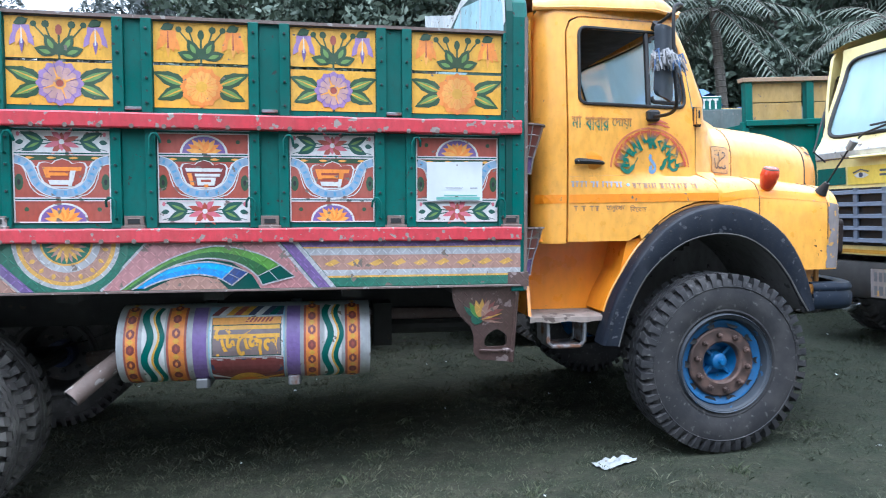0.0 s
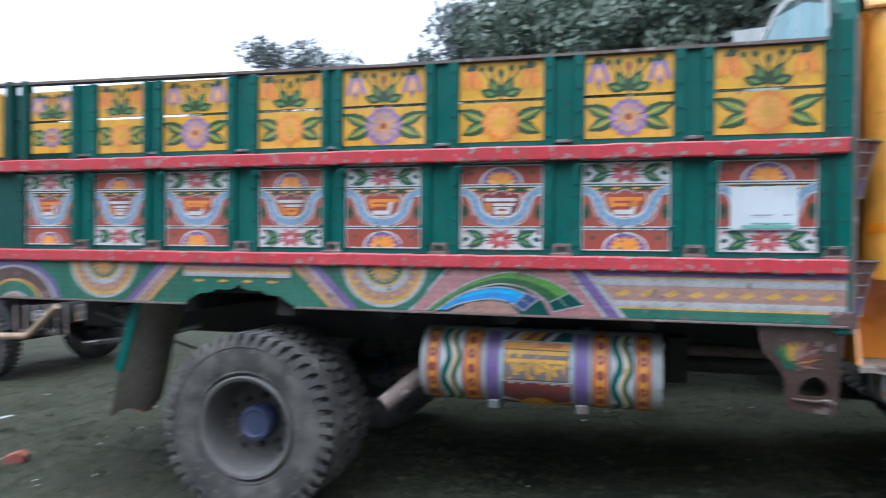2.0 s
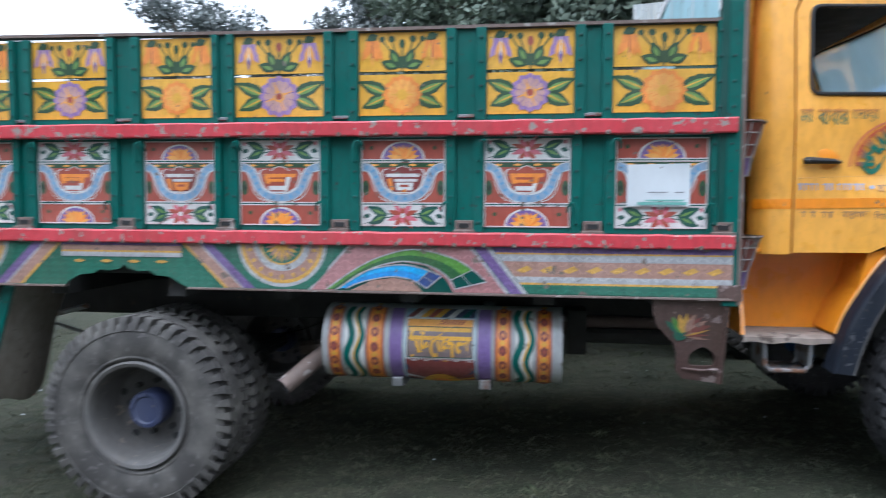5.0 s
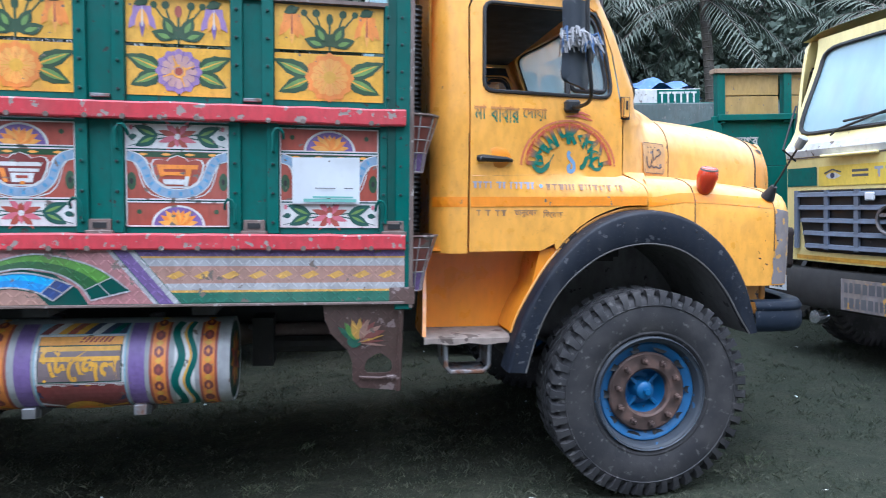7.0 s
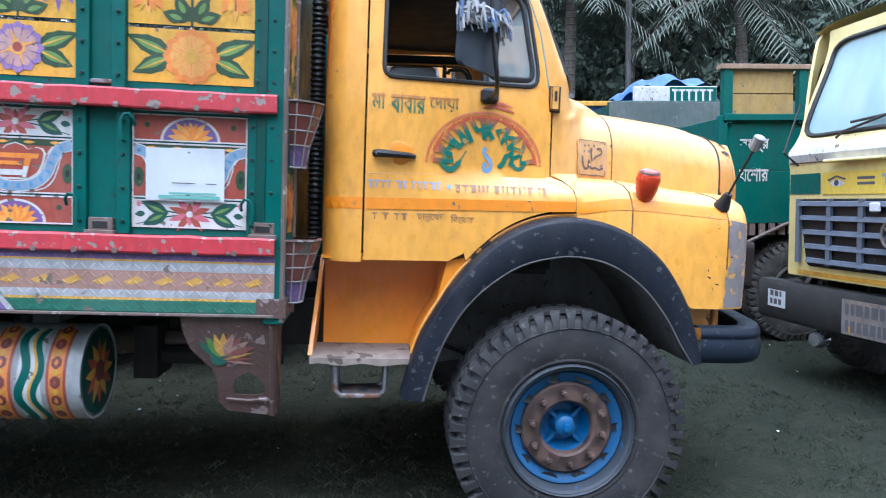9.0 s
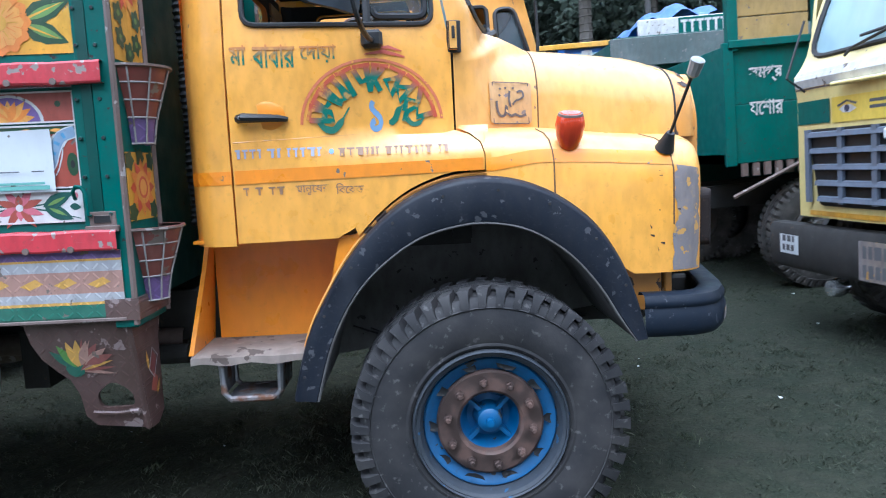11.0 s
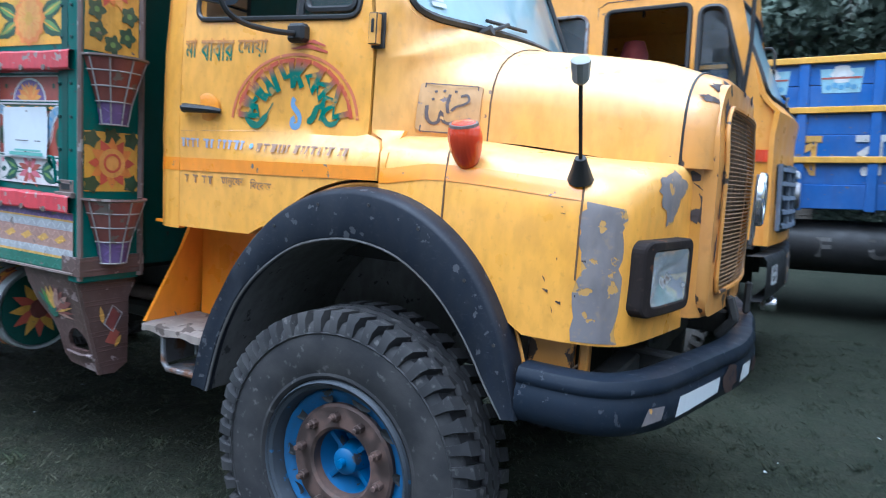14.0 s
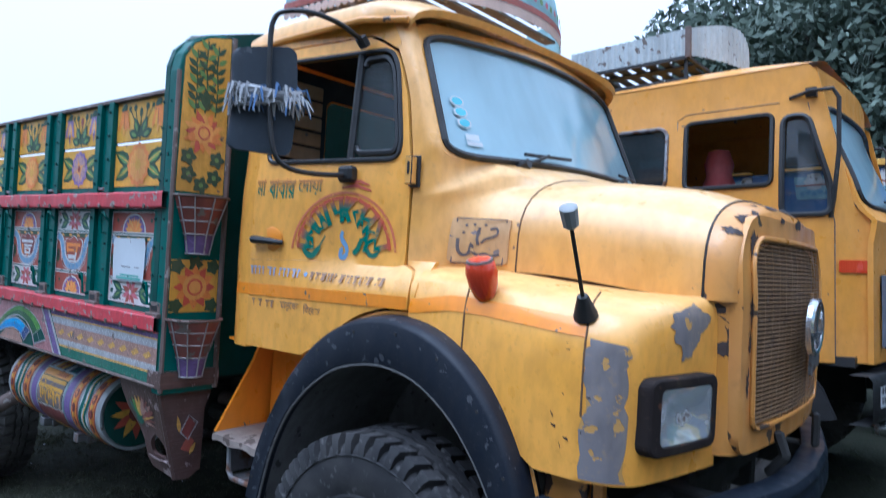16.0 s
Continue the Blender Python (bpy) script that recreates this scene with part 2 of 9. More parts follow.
        for f in tri:
            for i in range(len(f)):
                e = (f[i], f[(i + 1) % len(f)])
                seen[e] = True
        for a, b in seen:
            if (b, a) not in seen:
                faces.append((b, a, nv + a, nv + b))
        self.add(front + [p + dv for p in front], faces, mi)


def dense(lp, step):
    out = []
    for i, p in enumerate(lp):
        q = lp[(i + 1) % len(lp)]
        k = max(1, int(math.hypot(q[0] - p[0], q[1] - p[1]) / step + 0.5))
        out += [(p[0] + (q[0] - p[0]) * j / k, p[1] + (q[1] - p[1]) * j / k) for j in range(k)]
    return out


def inside(q, lp):
    hit = False
    for i in range(len(lp)):
        (x0, y0), (x1, y1) = lp[i], lp[i - 1]
        if (y0 > q[1]) != (y1 > q[1]) and q[0] < (x1 - x0) * (q[1] - y0) / (y1 - y0) + x0:
            hit = not hit
    return hit


def rounded(x0, z0, x1, z1, r, n=5):
    """A rectangle with rounded corners."""
    out = []
    for cx, cz, a in ((x1 - r, z1 - r, 0), (x0 + r, z1 - r, 90), (x0 + r, z0 + r, 180), (x1 - r, z0 + r, 270)):
        out += [(cx + r * math.cos(radians(a + 90 * i / n)), cz + r * math.sin(radians(a + 90 * i / n))) for i in range(n + 1)]
    return out


def soft_poly(pts, r=0.05, n=4):
    """A polygon with its corners cut round."""
    out = []
    for i, p in enumerate(pts):
        p, a, b = Vector(p), Vector(pts[i - 1]), Vector(pts[(i + 1) % len(pts)])
        da, db = (a - p), (b - p)
        ra, rb = min(r, da.length * 0.45), min(r, db.length * 0.45)
        s, e = p + da.normalized() * ra, p + db.normalized() * rb
        for k in range(n + 1):
            t = k / n
            out.append(tuple(s * (1 - t) ** 2 + p * 2 * t * (1 - t) + e * t * t))
    return out


def mesh_of(name, b, mats, smooth=False, bevel=0.0, merge=False, angle=35):
    me = bpy.data.meshes.new(name)
    me.from_pydata(b.v, [], b.f)
    for m in (mats if isinstance(mats, (list, tuple)) else [mats]):
        me.materials.append(m)
    me.polygons.foreach_set("material_index", b.m)
    bm = bmesh.new()
    bm.from_mesh(me)
    if merge:
        bmesh.ops.remove_doubles(bm, verts=bm.verts, dist=0.0004)
    bmesh.ops.recalc_face_normals(bm, faces=bm.faces)
    if bevel:
        es = [e for e in bm.edges if len(e.link_faces) == 2 and e.calc_face_angle(0) > radians(40)]
        bmesh.ops.bevel(bm, geom=es, offset=bevel, segments=1, affect="EDGES", clamp_overlap=True)
    if smooth:
        for f in bm.faces:
            f.smooth = True
        for e in bm.edges:
            if len(e.link_faces) == 2 and e.calc_face_angle(0) > radians(angle):
                e.smooth = False
    bm.to_mesh(me)
    bm.free()
    return me


def part(name, b, mats, parent, label="", smooth=False, bevel=0.0, merge=False, angle=35):
    ob = new(name, b if isinstance(b, bpy.types.Mesh) else mesh_of(name, b, mats, smooth, bevel, merge, angle))
    ob.parent = parent
    if label:
        ob["label"] = label
    return ob


def thing(name, label, category, m=None, group="", kind=""):
    """The Empty at the base of a thing."""
    ob = new(name)
    ob.empty_display_size = 0.2
    ob.matrix_world = m or Matrix.Identity(4)
    return tagged(ob, label, category, group, kind)


def single(name, b, mats, label, category, m=None, group="", kind="", **kw):
    ob = new(name, mesh_of(name, b, mats, **kw))
    ob.matrix_world = m or Matrix.Identity(4)
    return tagged(ob, label, category, group, kind)


class Deco:
    """Painted ornament: flat fills, a coat of paint apart, set in space by put(u, v, coat)."""
    def __init__(self, put, cell=0.0):
        self.b, self._put, self.mats, self.cell, self.n = B(), put, [], cell, 0

    def put(self, u, v, coat):
        return self._put(u, v, coat + 0.085 * (self.n % 11))

    def mi(self, mat):
        self.n += 1
        if mat not in self.mats:
            self.mats.append(mat)
        return self.mats.index(mat)

    def fill(self, pts, mat, coat=1):
        k = self.mi(mat)
        if self.cell:
            self.b.sheet(pts, lambda u, v: self.put(u, v, coat), self.cell, mi=k)
        else:
            self.b.add([self.put(u, v, coat) for u, v in pts], [tuple(range(len(pts)))], k)

    def rect(self, u0, v0, u1, v1, mat, coat=1):
        self.fill([(u0, v0), (u1, v0), (u1, v1), (u0, v1)], mat, coat)

    def strip(self, pts, w, mat, coat=1, closed=False):
        """A brush line of width w along pts."""
        n = len(pts)
        ls, rs = [], []
        for i in range(n):
            a = Vector(pts[(i - 1) % n if closed else max(i - 1, 0)])
            c = Vector(pts[(i + 1) % n if closed else min(i + 1, n - 1)])
            d = (c - a).normalized()
            nn = Vector((-d[1], d[0])) * (w / 2 if not isinstance(w, (list, tuple)) else w[i] / 2)
            p = Vector(pts[i])
            ls.append(p + nn)
            rs.append(p - nn)
        k = self.mi(mat)
        for i in range(n if closed else n - 1):
            j = (i + 1) % n
            self.b.add([self.put(q[0], q[1], coat) for q in (rs[i], rs[j], ls[j], ls[i])], [(0, 1, 2, 3)], k)

    def ring(self, u, v, r0, r1, mat, coat=1, a0=0, a1=360, n=20, sq=1.0):
        k = self.mi(mat)
        pts = [(math.cos(radians(a0 + (a1 - a0) * i / n)), math.sin(radians(a0 + (a1 - a0) * i / n))) for i in range(n + 1)]
        for (c0, s0), (c1, s1) in zip(pts, pts[1:]):
            self.b.add([self.put(u + r * c, v + r * s * sq, coat) for r, c, s in ((r0, c0, s0), (r1, c0, s0), (r1, c1, s1), (r0, c1, s1))], [(0, 1, 2, 3)], k)

    def disc(self, u, v, r, mat, coat=1, a0=0, a1=360, n=18, sq=1.0, wavy=0.0, lobes=8):
        self.fill([(u + r * (1 + wavy * math.cos(radians(lobes * a))) * math.cos(radians(a)), v + sq * r * (1 + wavy * math.cos(radians(lobes * a))) * math.sin(radians(a)))
                   for a in [a0 + (a1 - a0) * i / n for i in range(n + (1 if a1 - a0 < 360 else 0))]], mat, coat)

    def leaf(self, u, v, ang, ln, wd, mat, coat=1, teeth=0):
        d, s = (math.cos(radians(ang)), math.sin(radians(ang))), None
        pts, n = [], 8
        for side in (1, -1):
            seq = range(n + 1) if side == 1 else range(n - 1, 0, -1)
            for i in seq:
                t = i / n
                w = wd / 2 * math.sin(math.pi * t ** 0.85) * (1 + (0.14 if teeth and i % 2 else 0)) * side
                pts.append((u + d[0] * ln * t - d[1] * w, v + d[1] * ln * t + d[0] * w))
        self.fill(pts, mat, coat)

    def mesh(self, name):
        return mesh_of(name, self.b, self.mats)


def letters(body, size, bold=0.0):
    """The outline of words in Blender's own font, as flat faces: points and faces."""
    cu = bpy.data.curves.new("letters", "FONT")
    cu.body, cu.size, cu.offset, cu.resolution_u = body, size, bold, 3
    cu.align_x = "LEFT"
    ob = bpy.data.objects.new("letters", cu)
    scene.collection.objects.link(ob)
    me = ob.evaluated_get(bpy.context.evaluated_depsgraph_get()).to_mesh()
    vs, fs = [tuple(v.co[:2]) for v in me.vertices], [tuple(p.vertices) for p in me.polygons]
    bpy.data.objects.remove(ob)
    bpy.data.curves.remove(cu)
    return vs, fs


def arc(pts, n=4):
    """A smooth line through points."""
    out = []
    for i in range(len(pts) - 1):
        p0, p1, p2, p3 = [Vector(pts[min(max(k, 0), len(pts) - 1)]) for k in (i - 1, i, i + 1, i + 2)]
        for j in range(n):
            t = j / n
            out.append(tuple(0.5 * ((2 * p1) + (p2 - p0) * t + (2 * p0 - 5 * p1 + 4 * p2 - p3) * t * t + (3 * p1 - p0 - 3 * p2 + p3) * t ** 3)))
    return out + [tuple(pts[-1])]


def smoothstep(a, b, x):
    t = min(1, max(0, (x - a) / (b - a)))
    return t * t * (3 - 2 * t)


# ---- the paints and stuffs of this place ----
GREEN = paint("green_paint", (0.0, 0.105, 0.084), spec=0.28, wear=0.3, chip=(0.035, 0.037, 0.033), grime=0.45, fade=0.05, dirt=(0.02, 0.045, 0.036), fine=1.6)
GREEN_D = paint("dark_green_paint", (0.001, 0.062, 0.048), spec=0.28, wear=0.25, chip=(0.035, 0.035, 0.03), grime=0.4, fade=0.08, dirt=(0.025, 0.03, 0.026))
RED = paint("red_rail_paint", (0.54, 0.035, 0.05), wear=0.72, chip=(0.28, 0.235, 0.21), grime=0.55, fade=0.10, fine=1.5)
YEL = paint("yellow_panel_paint", (0.78, 0.41, 0.018), wear=0.22, grime=0.5, fade=0.24, fine=1.8)
ORA = paint("orange_paint", (0.85, 0.27, 0.025), wear=0.22, grime=0.5, fade=0.24, fine=1.8)
ORA2 = paint("orange_pale_paint", (0.88, 0.40, 0.06), wear=0.22, grime=0.5, fade=0.24, fine=1.8)
PUR = paint("purple_paint", (0.19, 0.11, 0.33), wear=0.22, grime=0.5, fade=0.24, fine=1.8)
PUR2 = paint("lilac_paint", (0.33, 0.20, 0.43), wear=0.22, grime=0.5, fade=0.24, fine=1.8)
LEAFP = paint("leaf_green_paint", (0.015, 0.065, 0.018), wear=0.22, grime=0.5, fade=0.24, fine=1.8)
LEAFQ = paint("light_leaf_paint", (0.16, 0.30, 0.06), wear=0.22, grime=0.5, fade=0.24, fine=1.8)
FRIEZE = paint("blue_green_leaf_paint", (0.004, 0.075, 0.055), wear=0.22, grime=0.5, fade=0.15, fine=1.8)
BRK = paint("brick_red_paint", (0.36, 0.065, 0.035), wear=0.22, grime=0.5, fade=0.24, fine=1.8)
WHI = paint("white_paint", (0.68, 0.68, 0.66), wear=0.55, grime=0.5)
PNK = paint("pink_paint", (0.60, 0.15, 0.20), wear=0.22, grime=0.5, fade=0.24, fine=1.8)
MAUVE = paint("mauve_tan_paint", (0.55, 0.33, 0.30), wear=0.22, grime=0.5, fade=0.24, fine=1.8)
SKY = paint("sky_blue_paint", (0.12, 0.33, 0.56), wear=0.22, grime=0.5, fade=0.24, fine=1.8)
SKY2 = paint("pale_blue_paint", (0.30, 0.52, 0.62), wear=0.22, grime=0.5, fade=0.24, fine=1.8)
NAVY = paint("dark_blue_paint", (0.02, 0.03, 0.09), wear=0.2, grime=0.2)
MAR = paint("maroon_paint", (0.20, 0.025, 0.02), wear=0.22, grime=0.5, fade=0.24, fine=1.8)
S_GRN = paint("stamped_green", (0.006, 0.12, 0.07), wear=0.34, grime=0.58, emboss=0.9)
S_PUR = paint("stamped_purple", (0.15, 0.085, 0.25), wear=0.34, grime=0.58, emboss=0.9)
S_WHI = paint("stamped_white", (0.40, 0.40, 0.41), wear=0.46, grime=0.70, emboss=0.9)
S_TAN = paint("stamped_tan", (0.36, 0.20, 0.15), wear=0.46, grime=0.58, emboss=0.9)
S_PNK = paint("stamped_pink", (0.40, 0.18, 0.18), wear=0.46, grime=0.58, emboss=0.9)
S_YEL = paint("stamped_yellow", (0.58, 0.32, 0.04), wear=0.41, grime=0.48, emboss=0.9)
S_BLU = paint("stamped_blue", (0.03, 0.26, 0.66), wear=0.34, grime=0.48, emboss=0.9)
S_LGR = paint("stamped_leaf_green", (0.10, 0.27, 0.03), wear=0.34, grime=0.58, emboss=0.9)
S_BRN = paint("stamped_brown", (0.088, 0.044, 0.036), spec=0.4, chip=(0.26, 0.20, 0.19), fine=0.8, wear=0.62, grime=0.5, emboss=0.9)
CAB = paint("cab_yellow_paint", (0.90, 0.420, 0.042), top_pale=(0.84, 0.52, 0.19), coat=0.4, rough=0.34, wear=-0.2, chip=(0.24, 0.14, 0.07), fade=0.10, grime=0.42, dirt=(0.40, 0.19, 0.035))
CAB_F = paint("sun_faded_yellow_paint", (0.86, 0.42, 0.06), top_pale=(0.82, 0.51, 0.19), coat=0.4, rough=0.36, wear=0.0, chip=(0.24, 0.14, 0.07), fade=0.28, grime=0.42, dirt=(0.46, 0.27, 0.10))
CAB_D = paint("cab_deep_yellow_paint", (0.83, 0.285, 0.002), coat=0.4, rough=0.33, wear=0.1, fade=0.02, grime=0.2, dirt=(0.3, 0.15, 0.04))
BAND = paint("deep_yellow_band_paint", (0.86, 0.280, 0.0), coat=0.4, rough=0.33, wear=0.1, fade=0.0, grime=0.25, dirt=(0.3, 0.15, 0.04))
SEAM = paint("grimy_panel_gap", (0.15, 0.075, 0.03), rough=0.8, wear=0.4, chip=(0.03, 0.02, 0.015), fade=0.05, grime=0.6, dirt=(0.04, 0.025, 0.015), fine=0.6)
CAB_W = paint("cab_worn_yellow_paint", (0.74, 0.32, 0.03), coat=0.35, rough=0.36, wear=0.62, chip=(0.06, 0.04, 0.032), fade=0.3, grime=0.35, dirt=(0.26, 0.14, 0.06), fine=0.5)
PUTTY = paint("grey_filler", (0.20, 0.175, 0.175), rough=0.75, wear=0.95, chip=(0.50, 0.28, 0.07), grime=0.75, dirt=(0.34, 0.24, 0.12), fine=0.8)
FLARE = paint("black_flare_plastic", (0.009, 0.012, 0.020), spec=0.25, rough=0.5, wear=0.45, chip=(0.06, 0.062, 0.07), fade=0.008, grime=0.5, dirt=(0.042, 0.044, 0.05), fine=1.4)
MIRB = paint("dusty_blue_grey_plastic", (0.030, 0.038, 0.050), spec=0.3, rough=0.5, wear=0.2, chip=(0.07, 0.075, 0.085), fade=0.03, grime=0.5, dirt=(0.06, 0.062, 0.068))
BUMP = paint("blue_black_bumper_paint", (0.007, 0.012, 0.022), spec=0.22, rough=0.44, wear=0.55, chip=(0.045, 0.05, 0.062), fade=0.012, grime=0.3, dirt=(0.03, 0.034, 0.042), fine=1.6)
RUSTY = paint("rusty_brown_steel", (0.16, 0.11, 0.09), rough=0.7, wear=0.6, chip=(0.30, 0.27, 0.25), grime=0.5, dirt=(0.06, 0.045, 0.035))
STEPW = paint("worn_step_plate", (0.26, 0.20, 0.16), rough=0.8, wear=0.8, chip=(0.10, 0.075, 0.06), grime=0.7, dirt=(0.42, 0.38, 0.34), fine=0.6)
WORNW = paint("dirty_white_wire", (0.36, 0.34, 0.33), rough=0.6, wear=0.6, grime=0.5)
BRKW = paint("worn_brick_paint", (0.22, 0.05, 0.035), wear=0.6, grime=0.5)
WOODB = paint("worn_board", (0.33, 0.22, 0.13), rough=0.75, wear=0.4, grime=0.5)
# brighter than the other boards: light inside the cab is put into this colour
WOODI = paint("brightened_slat", (0.52, 0.27, 0.10), rough=0.5, wear=0.2, grime=0.4)
STEEL = metal("dull_steel", (0.28, 0.28, 0.29), 0.45, 0.45)
CHROME = metal("chrome", (0.62, 0.63, 0.65), 0.16, 0.12)
RUST_R = metal("rusty_hub_plate", (0.11, 0.08, 0.07), 0.6, 0.7, (0.125, 0.075, 0.058))
DKRUST = paint("dark_rusty_bezel", (0.018, 0.013, 0.012), spec=0.12, rough=0.7, wear=0.4, chip=(0.10, 0.045, 0.025), fade=0.05, grime=0.4)
TANKW = paint("dulled_white_tank_paint", (0.40, 0.41, 0.41), rough=0.45, wear=0.3, grime=0.6, dirt=(0.14, 0.12, 0.10))
RUSTSPOT = paint("bare_dark_rust", (0.045, 0.030, 0.030), rough=0.8, wear=0.5, chip=(0.30, 0.16, 0.05), fade=0.05, grime=0.3)
BLUEH = paint("blue_hub_paint", (0.010, 0.105, 0.27), rough=0.45, wear=0.5, chip=(0.04, 0.04, 0.05), grime=0.3, fade=0.04, dirt=(0.03, 0.05, 0.08))
BLUER = paint("dirty_blue_rim_paint", (0.012, 0.095, 0.24), rough=0.5, wear=0.5, chip=(0.035, 0.033, 0.035), grime=0.6, fade=0.05, dirt=(0.035, 0.037, 0.042))
FLAP = paint("dusty_rubber_flap", (0.30, 0.26, 0.21), rough=0.9, wear=0.3, grime=0.6)
KNOB = paint("grey_plastic_knob", (0.30, 0.31, 0.31), rough=0.5, wear=0.1, grime=0.3)
GREYR = paint("dusty_grey_rim", (0.085, 0.080, 0.076), rough=0.7, wear=0.4, grime=0.5)
RIMD = paint("dark_dirty_rim", (0.030, 0.038, 0.050), rough=0.55, wear=0.6, chip=(0.02, 0.08, 0.17), grime=0.6, fade=0.06, dirt=(0.05, 0.047, 0.045))
RUB = rubber("tyre_rubber", (0.014, 0.014, 0.016), (0.056, 0.052, 0.050))
RUB_D = rubber("dusty_tyre_rubber", (0.040, 0.037, 0.035), (0.15, 0.14, 0.125))
BLK = paint("black_paint", (0.014, 0.014, 0.015), rough=0.5, wear=0.15, chip=(0.06, 0.055, 0.05), fade=0.04, grime=0.3, dirt=(0.05, 0.045, 0.04))
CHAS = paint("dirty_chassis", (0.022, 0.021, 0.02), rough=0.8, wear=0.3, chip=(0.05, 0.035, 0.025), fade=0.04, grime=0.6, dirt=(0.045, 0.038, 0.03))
# pale blue film: dust, plus the sky's reflection put into its colour
GLASS = glass("dusty_sky_tinted_windscreen", (0.52, 0.75, 0.84), 0.74)
GLASS_C = glass("clear_window_glass", (0.5, 0.56, 0.58), 0.16)
GLASS_D = glass("dark_window_glass", (0.03, 0.04, 0.045), 0.75)
AMBER = lens("red_orange_lens", (0.58, 0.05, 0.012))
CLOTH = paint("grey_rag", (0.42, 0.42, 0.43), rough=0.95, wear=0.2, grime=0.5)
CLOTH_B = paint("blue_rag", (0.10, 0.18, 0.36), rough=0.95, wear=0.2, grime=0.4)
PLAST_W = paint("white_plastic", (0.70, 0.72, 0.74), rough=0.4, wear=0.05, grime=0.25)
SCARF = paint("pale_grey_blue_paint", (0.27, 0.38, 0.52), wear=0.25, grime=0.5, fade=0.24, fine=1.8)
PAPER = paint("white_notice", (0.60, 0.63, 0.65), rough=0.6, wear=0.02, fade=0.05, grime=0.08)
MUDG = paint("dull_grey_mauve_ground", (0.20, 0.15, 0.15), wear=0.3, grime=0.5, fade=0.1)
TEAL = paint("teal_notice_print", (0.16, 0.42, 0.36), rough=0.6, wear=0.1, grime=0.1)
DULLW = paint("soiled_white_scrap", (0.36, 0.38, 0.37), rough=0.7, wear=0.3, grime=0.5)
TEALB = paint("pale_teal_board", (0.34, 0.56, 0.60), rough=0.5, wear=0.4, grime=0.35)
INK = paint("dark_print", (0.07, 0.07, 0.08), rough=0.6, wear=0.2, grime=0.1)
INKB = paint("worn_dark_sign_paint", (0.10, 0.075, 0.075), rough=0.6, wear=0.6, chip=(0.62, 0.38, 0.14), grime=0.2, fine=1.5)
PLATEP = paint("rubbed_pale_plate", (0.66, 0.37, 0.12), rough=0.5, wear=0.65, chip=(0.22, 0.17, 0.16), fade=0.3, grime=0.6, dirt=(0.30, 0.20, 0.13), fine=1.2)
GREYP = paint("faded_grey_print", (0.36, 0.38, 0.50), rough=0.5, wear=0.6, grime=0.1, chip=(0.7, 0.36, 0.05))


def shaded_letters(name, low, high, mix):
    """Sign-writer's enamel that passes from one colour into another across each letter; mix(n, l, place) gives the share of the second."""
    m, n, l, b = _nodes(name)
    co = n.new("ShaderNodeTexCoord").outputs["Object"]
    col = _mixc(n, l, mix(n, l, co), low, high)
    col = _mixc(n, l, _range(n, l, _noise(n, l, co, 34, 8), 0.56, 0.66, 0, 0.7), col, (0.66, 0.32, 0.05))
    l.new(col, b.inputs["Base Color"])
    b.inputs["Roughness"].default_value = 0.45
    return m


def by_height(n, l, co):
    sp = n.new("ShaderNodeSeparateXYZ")
    l.new(co, sp.inputs[0])
    return _range(n, l, sp.outputs[2], 1.925, 1.975)


def by_bow(n, l, co):
    d = n.new("ShaderNodeVectorMath")
    d.operation = "DISTANCE"
    fl = n.new("ShaderNodeVectorMath")
    fl.operation = "MULTIPLY"
    fl.inputs[1].default_value = (1, 0, 1.07)
    l.new(co, fl.inputs[0])
    l.new(fl.outputs[0], d.inputs[0])
    d.inputs[1].default_value = (1.874, 0, 1.672 * 1.07)
    return _range(n, l, d.outputs["Value"], 0.190, 0.238)


TXT_GO = shaded_letters("green_to_orange_lettering", (0.01, 0.16, 0.10), (0.62, 0.20, 0.03), by_height)
TXT_GR = shaded_letters("green_to_red_lettering", (0.004, 0.15, 0.10), (0.52, 0.085, 0.035), by_bow)
BROWNP = paint("faded_brown_print", (0.30, 0.16, 0.08), rough=0.5, wear=0.7, grime=0.1, chip=(0.7, 0.36, 0.05))
TXT_G = paint("green_lettering", (0.01, 0.17, 0.10), wear=0.25, grime=0.15, chip=(0.6, 0.3, 0.05))
TXT_R = paint("red_lettering", (0.55, 0.07, 0.03), wear=0.25, grime=0.15, chip=(0.6, 0.3, 0.05))
MARKR = paint("faded_orange_red_line", (0.66, 0.15, 0.04), wear=0.5, grime=0.2, chip=(0.8, 0.38, 0.05), fine=2)
TXT_B = paint("blue_lettering", (0.20, 0.36, 0.58), wear=0.25, grime=0.15, chip=(0.6, 0.3, 0.05))
OLDBLUE = paint("bright_blue_body_paint", (0.012, 0.11, 0.42), rough=0.4, wear=0.3, grime=0.3)
RUSTY_Y = paint("rusty_grille", (0.25, 0.125, 0.026), rough=0.6, wear=0.45, chip=(0.09, 0.045, 0.02), grime=0.5)

TINW = paint("pale_weathered_tin", (0.52, 0.56, 0.56), rough=0.55, wear=0.5, grime=0.5)
STICK = paint("aqua_sticker", (0.13, 0.50, 0.60), rough=0.4, wear=0.1, grime=0.15, fade=0.1)
SILVER = metal("lamp_silver", (0.82, 0.84, 0.86), 0.10, 0.0)
RUSTY_B = paint("dark_rusty_yellow_back", (0.11, 0.055, 0.018), rough=0.8, wear=0.4, grime=0.5)
LEAFP2 = paint("stamped_dark_leaf", (0.02, 0.10, 0.025), wear=0.18, grime=0.35, emboss=0.9)
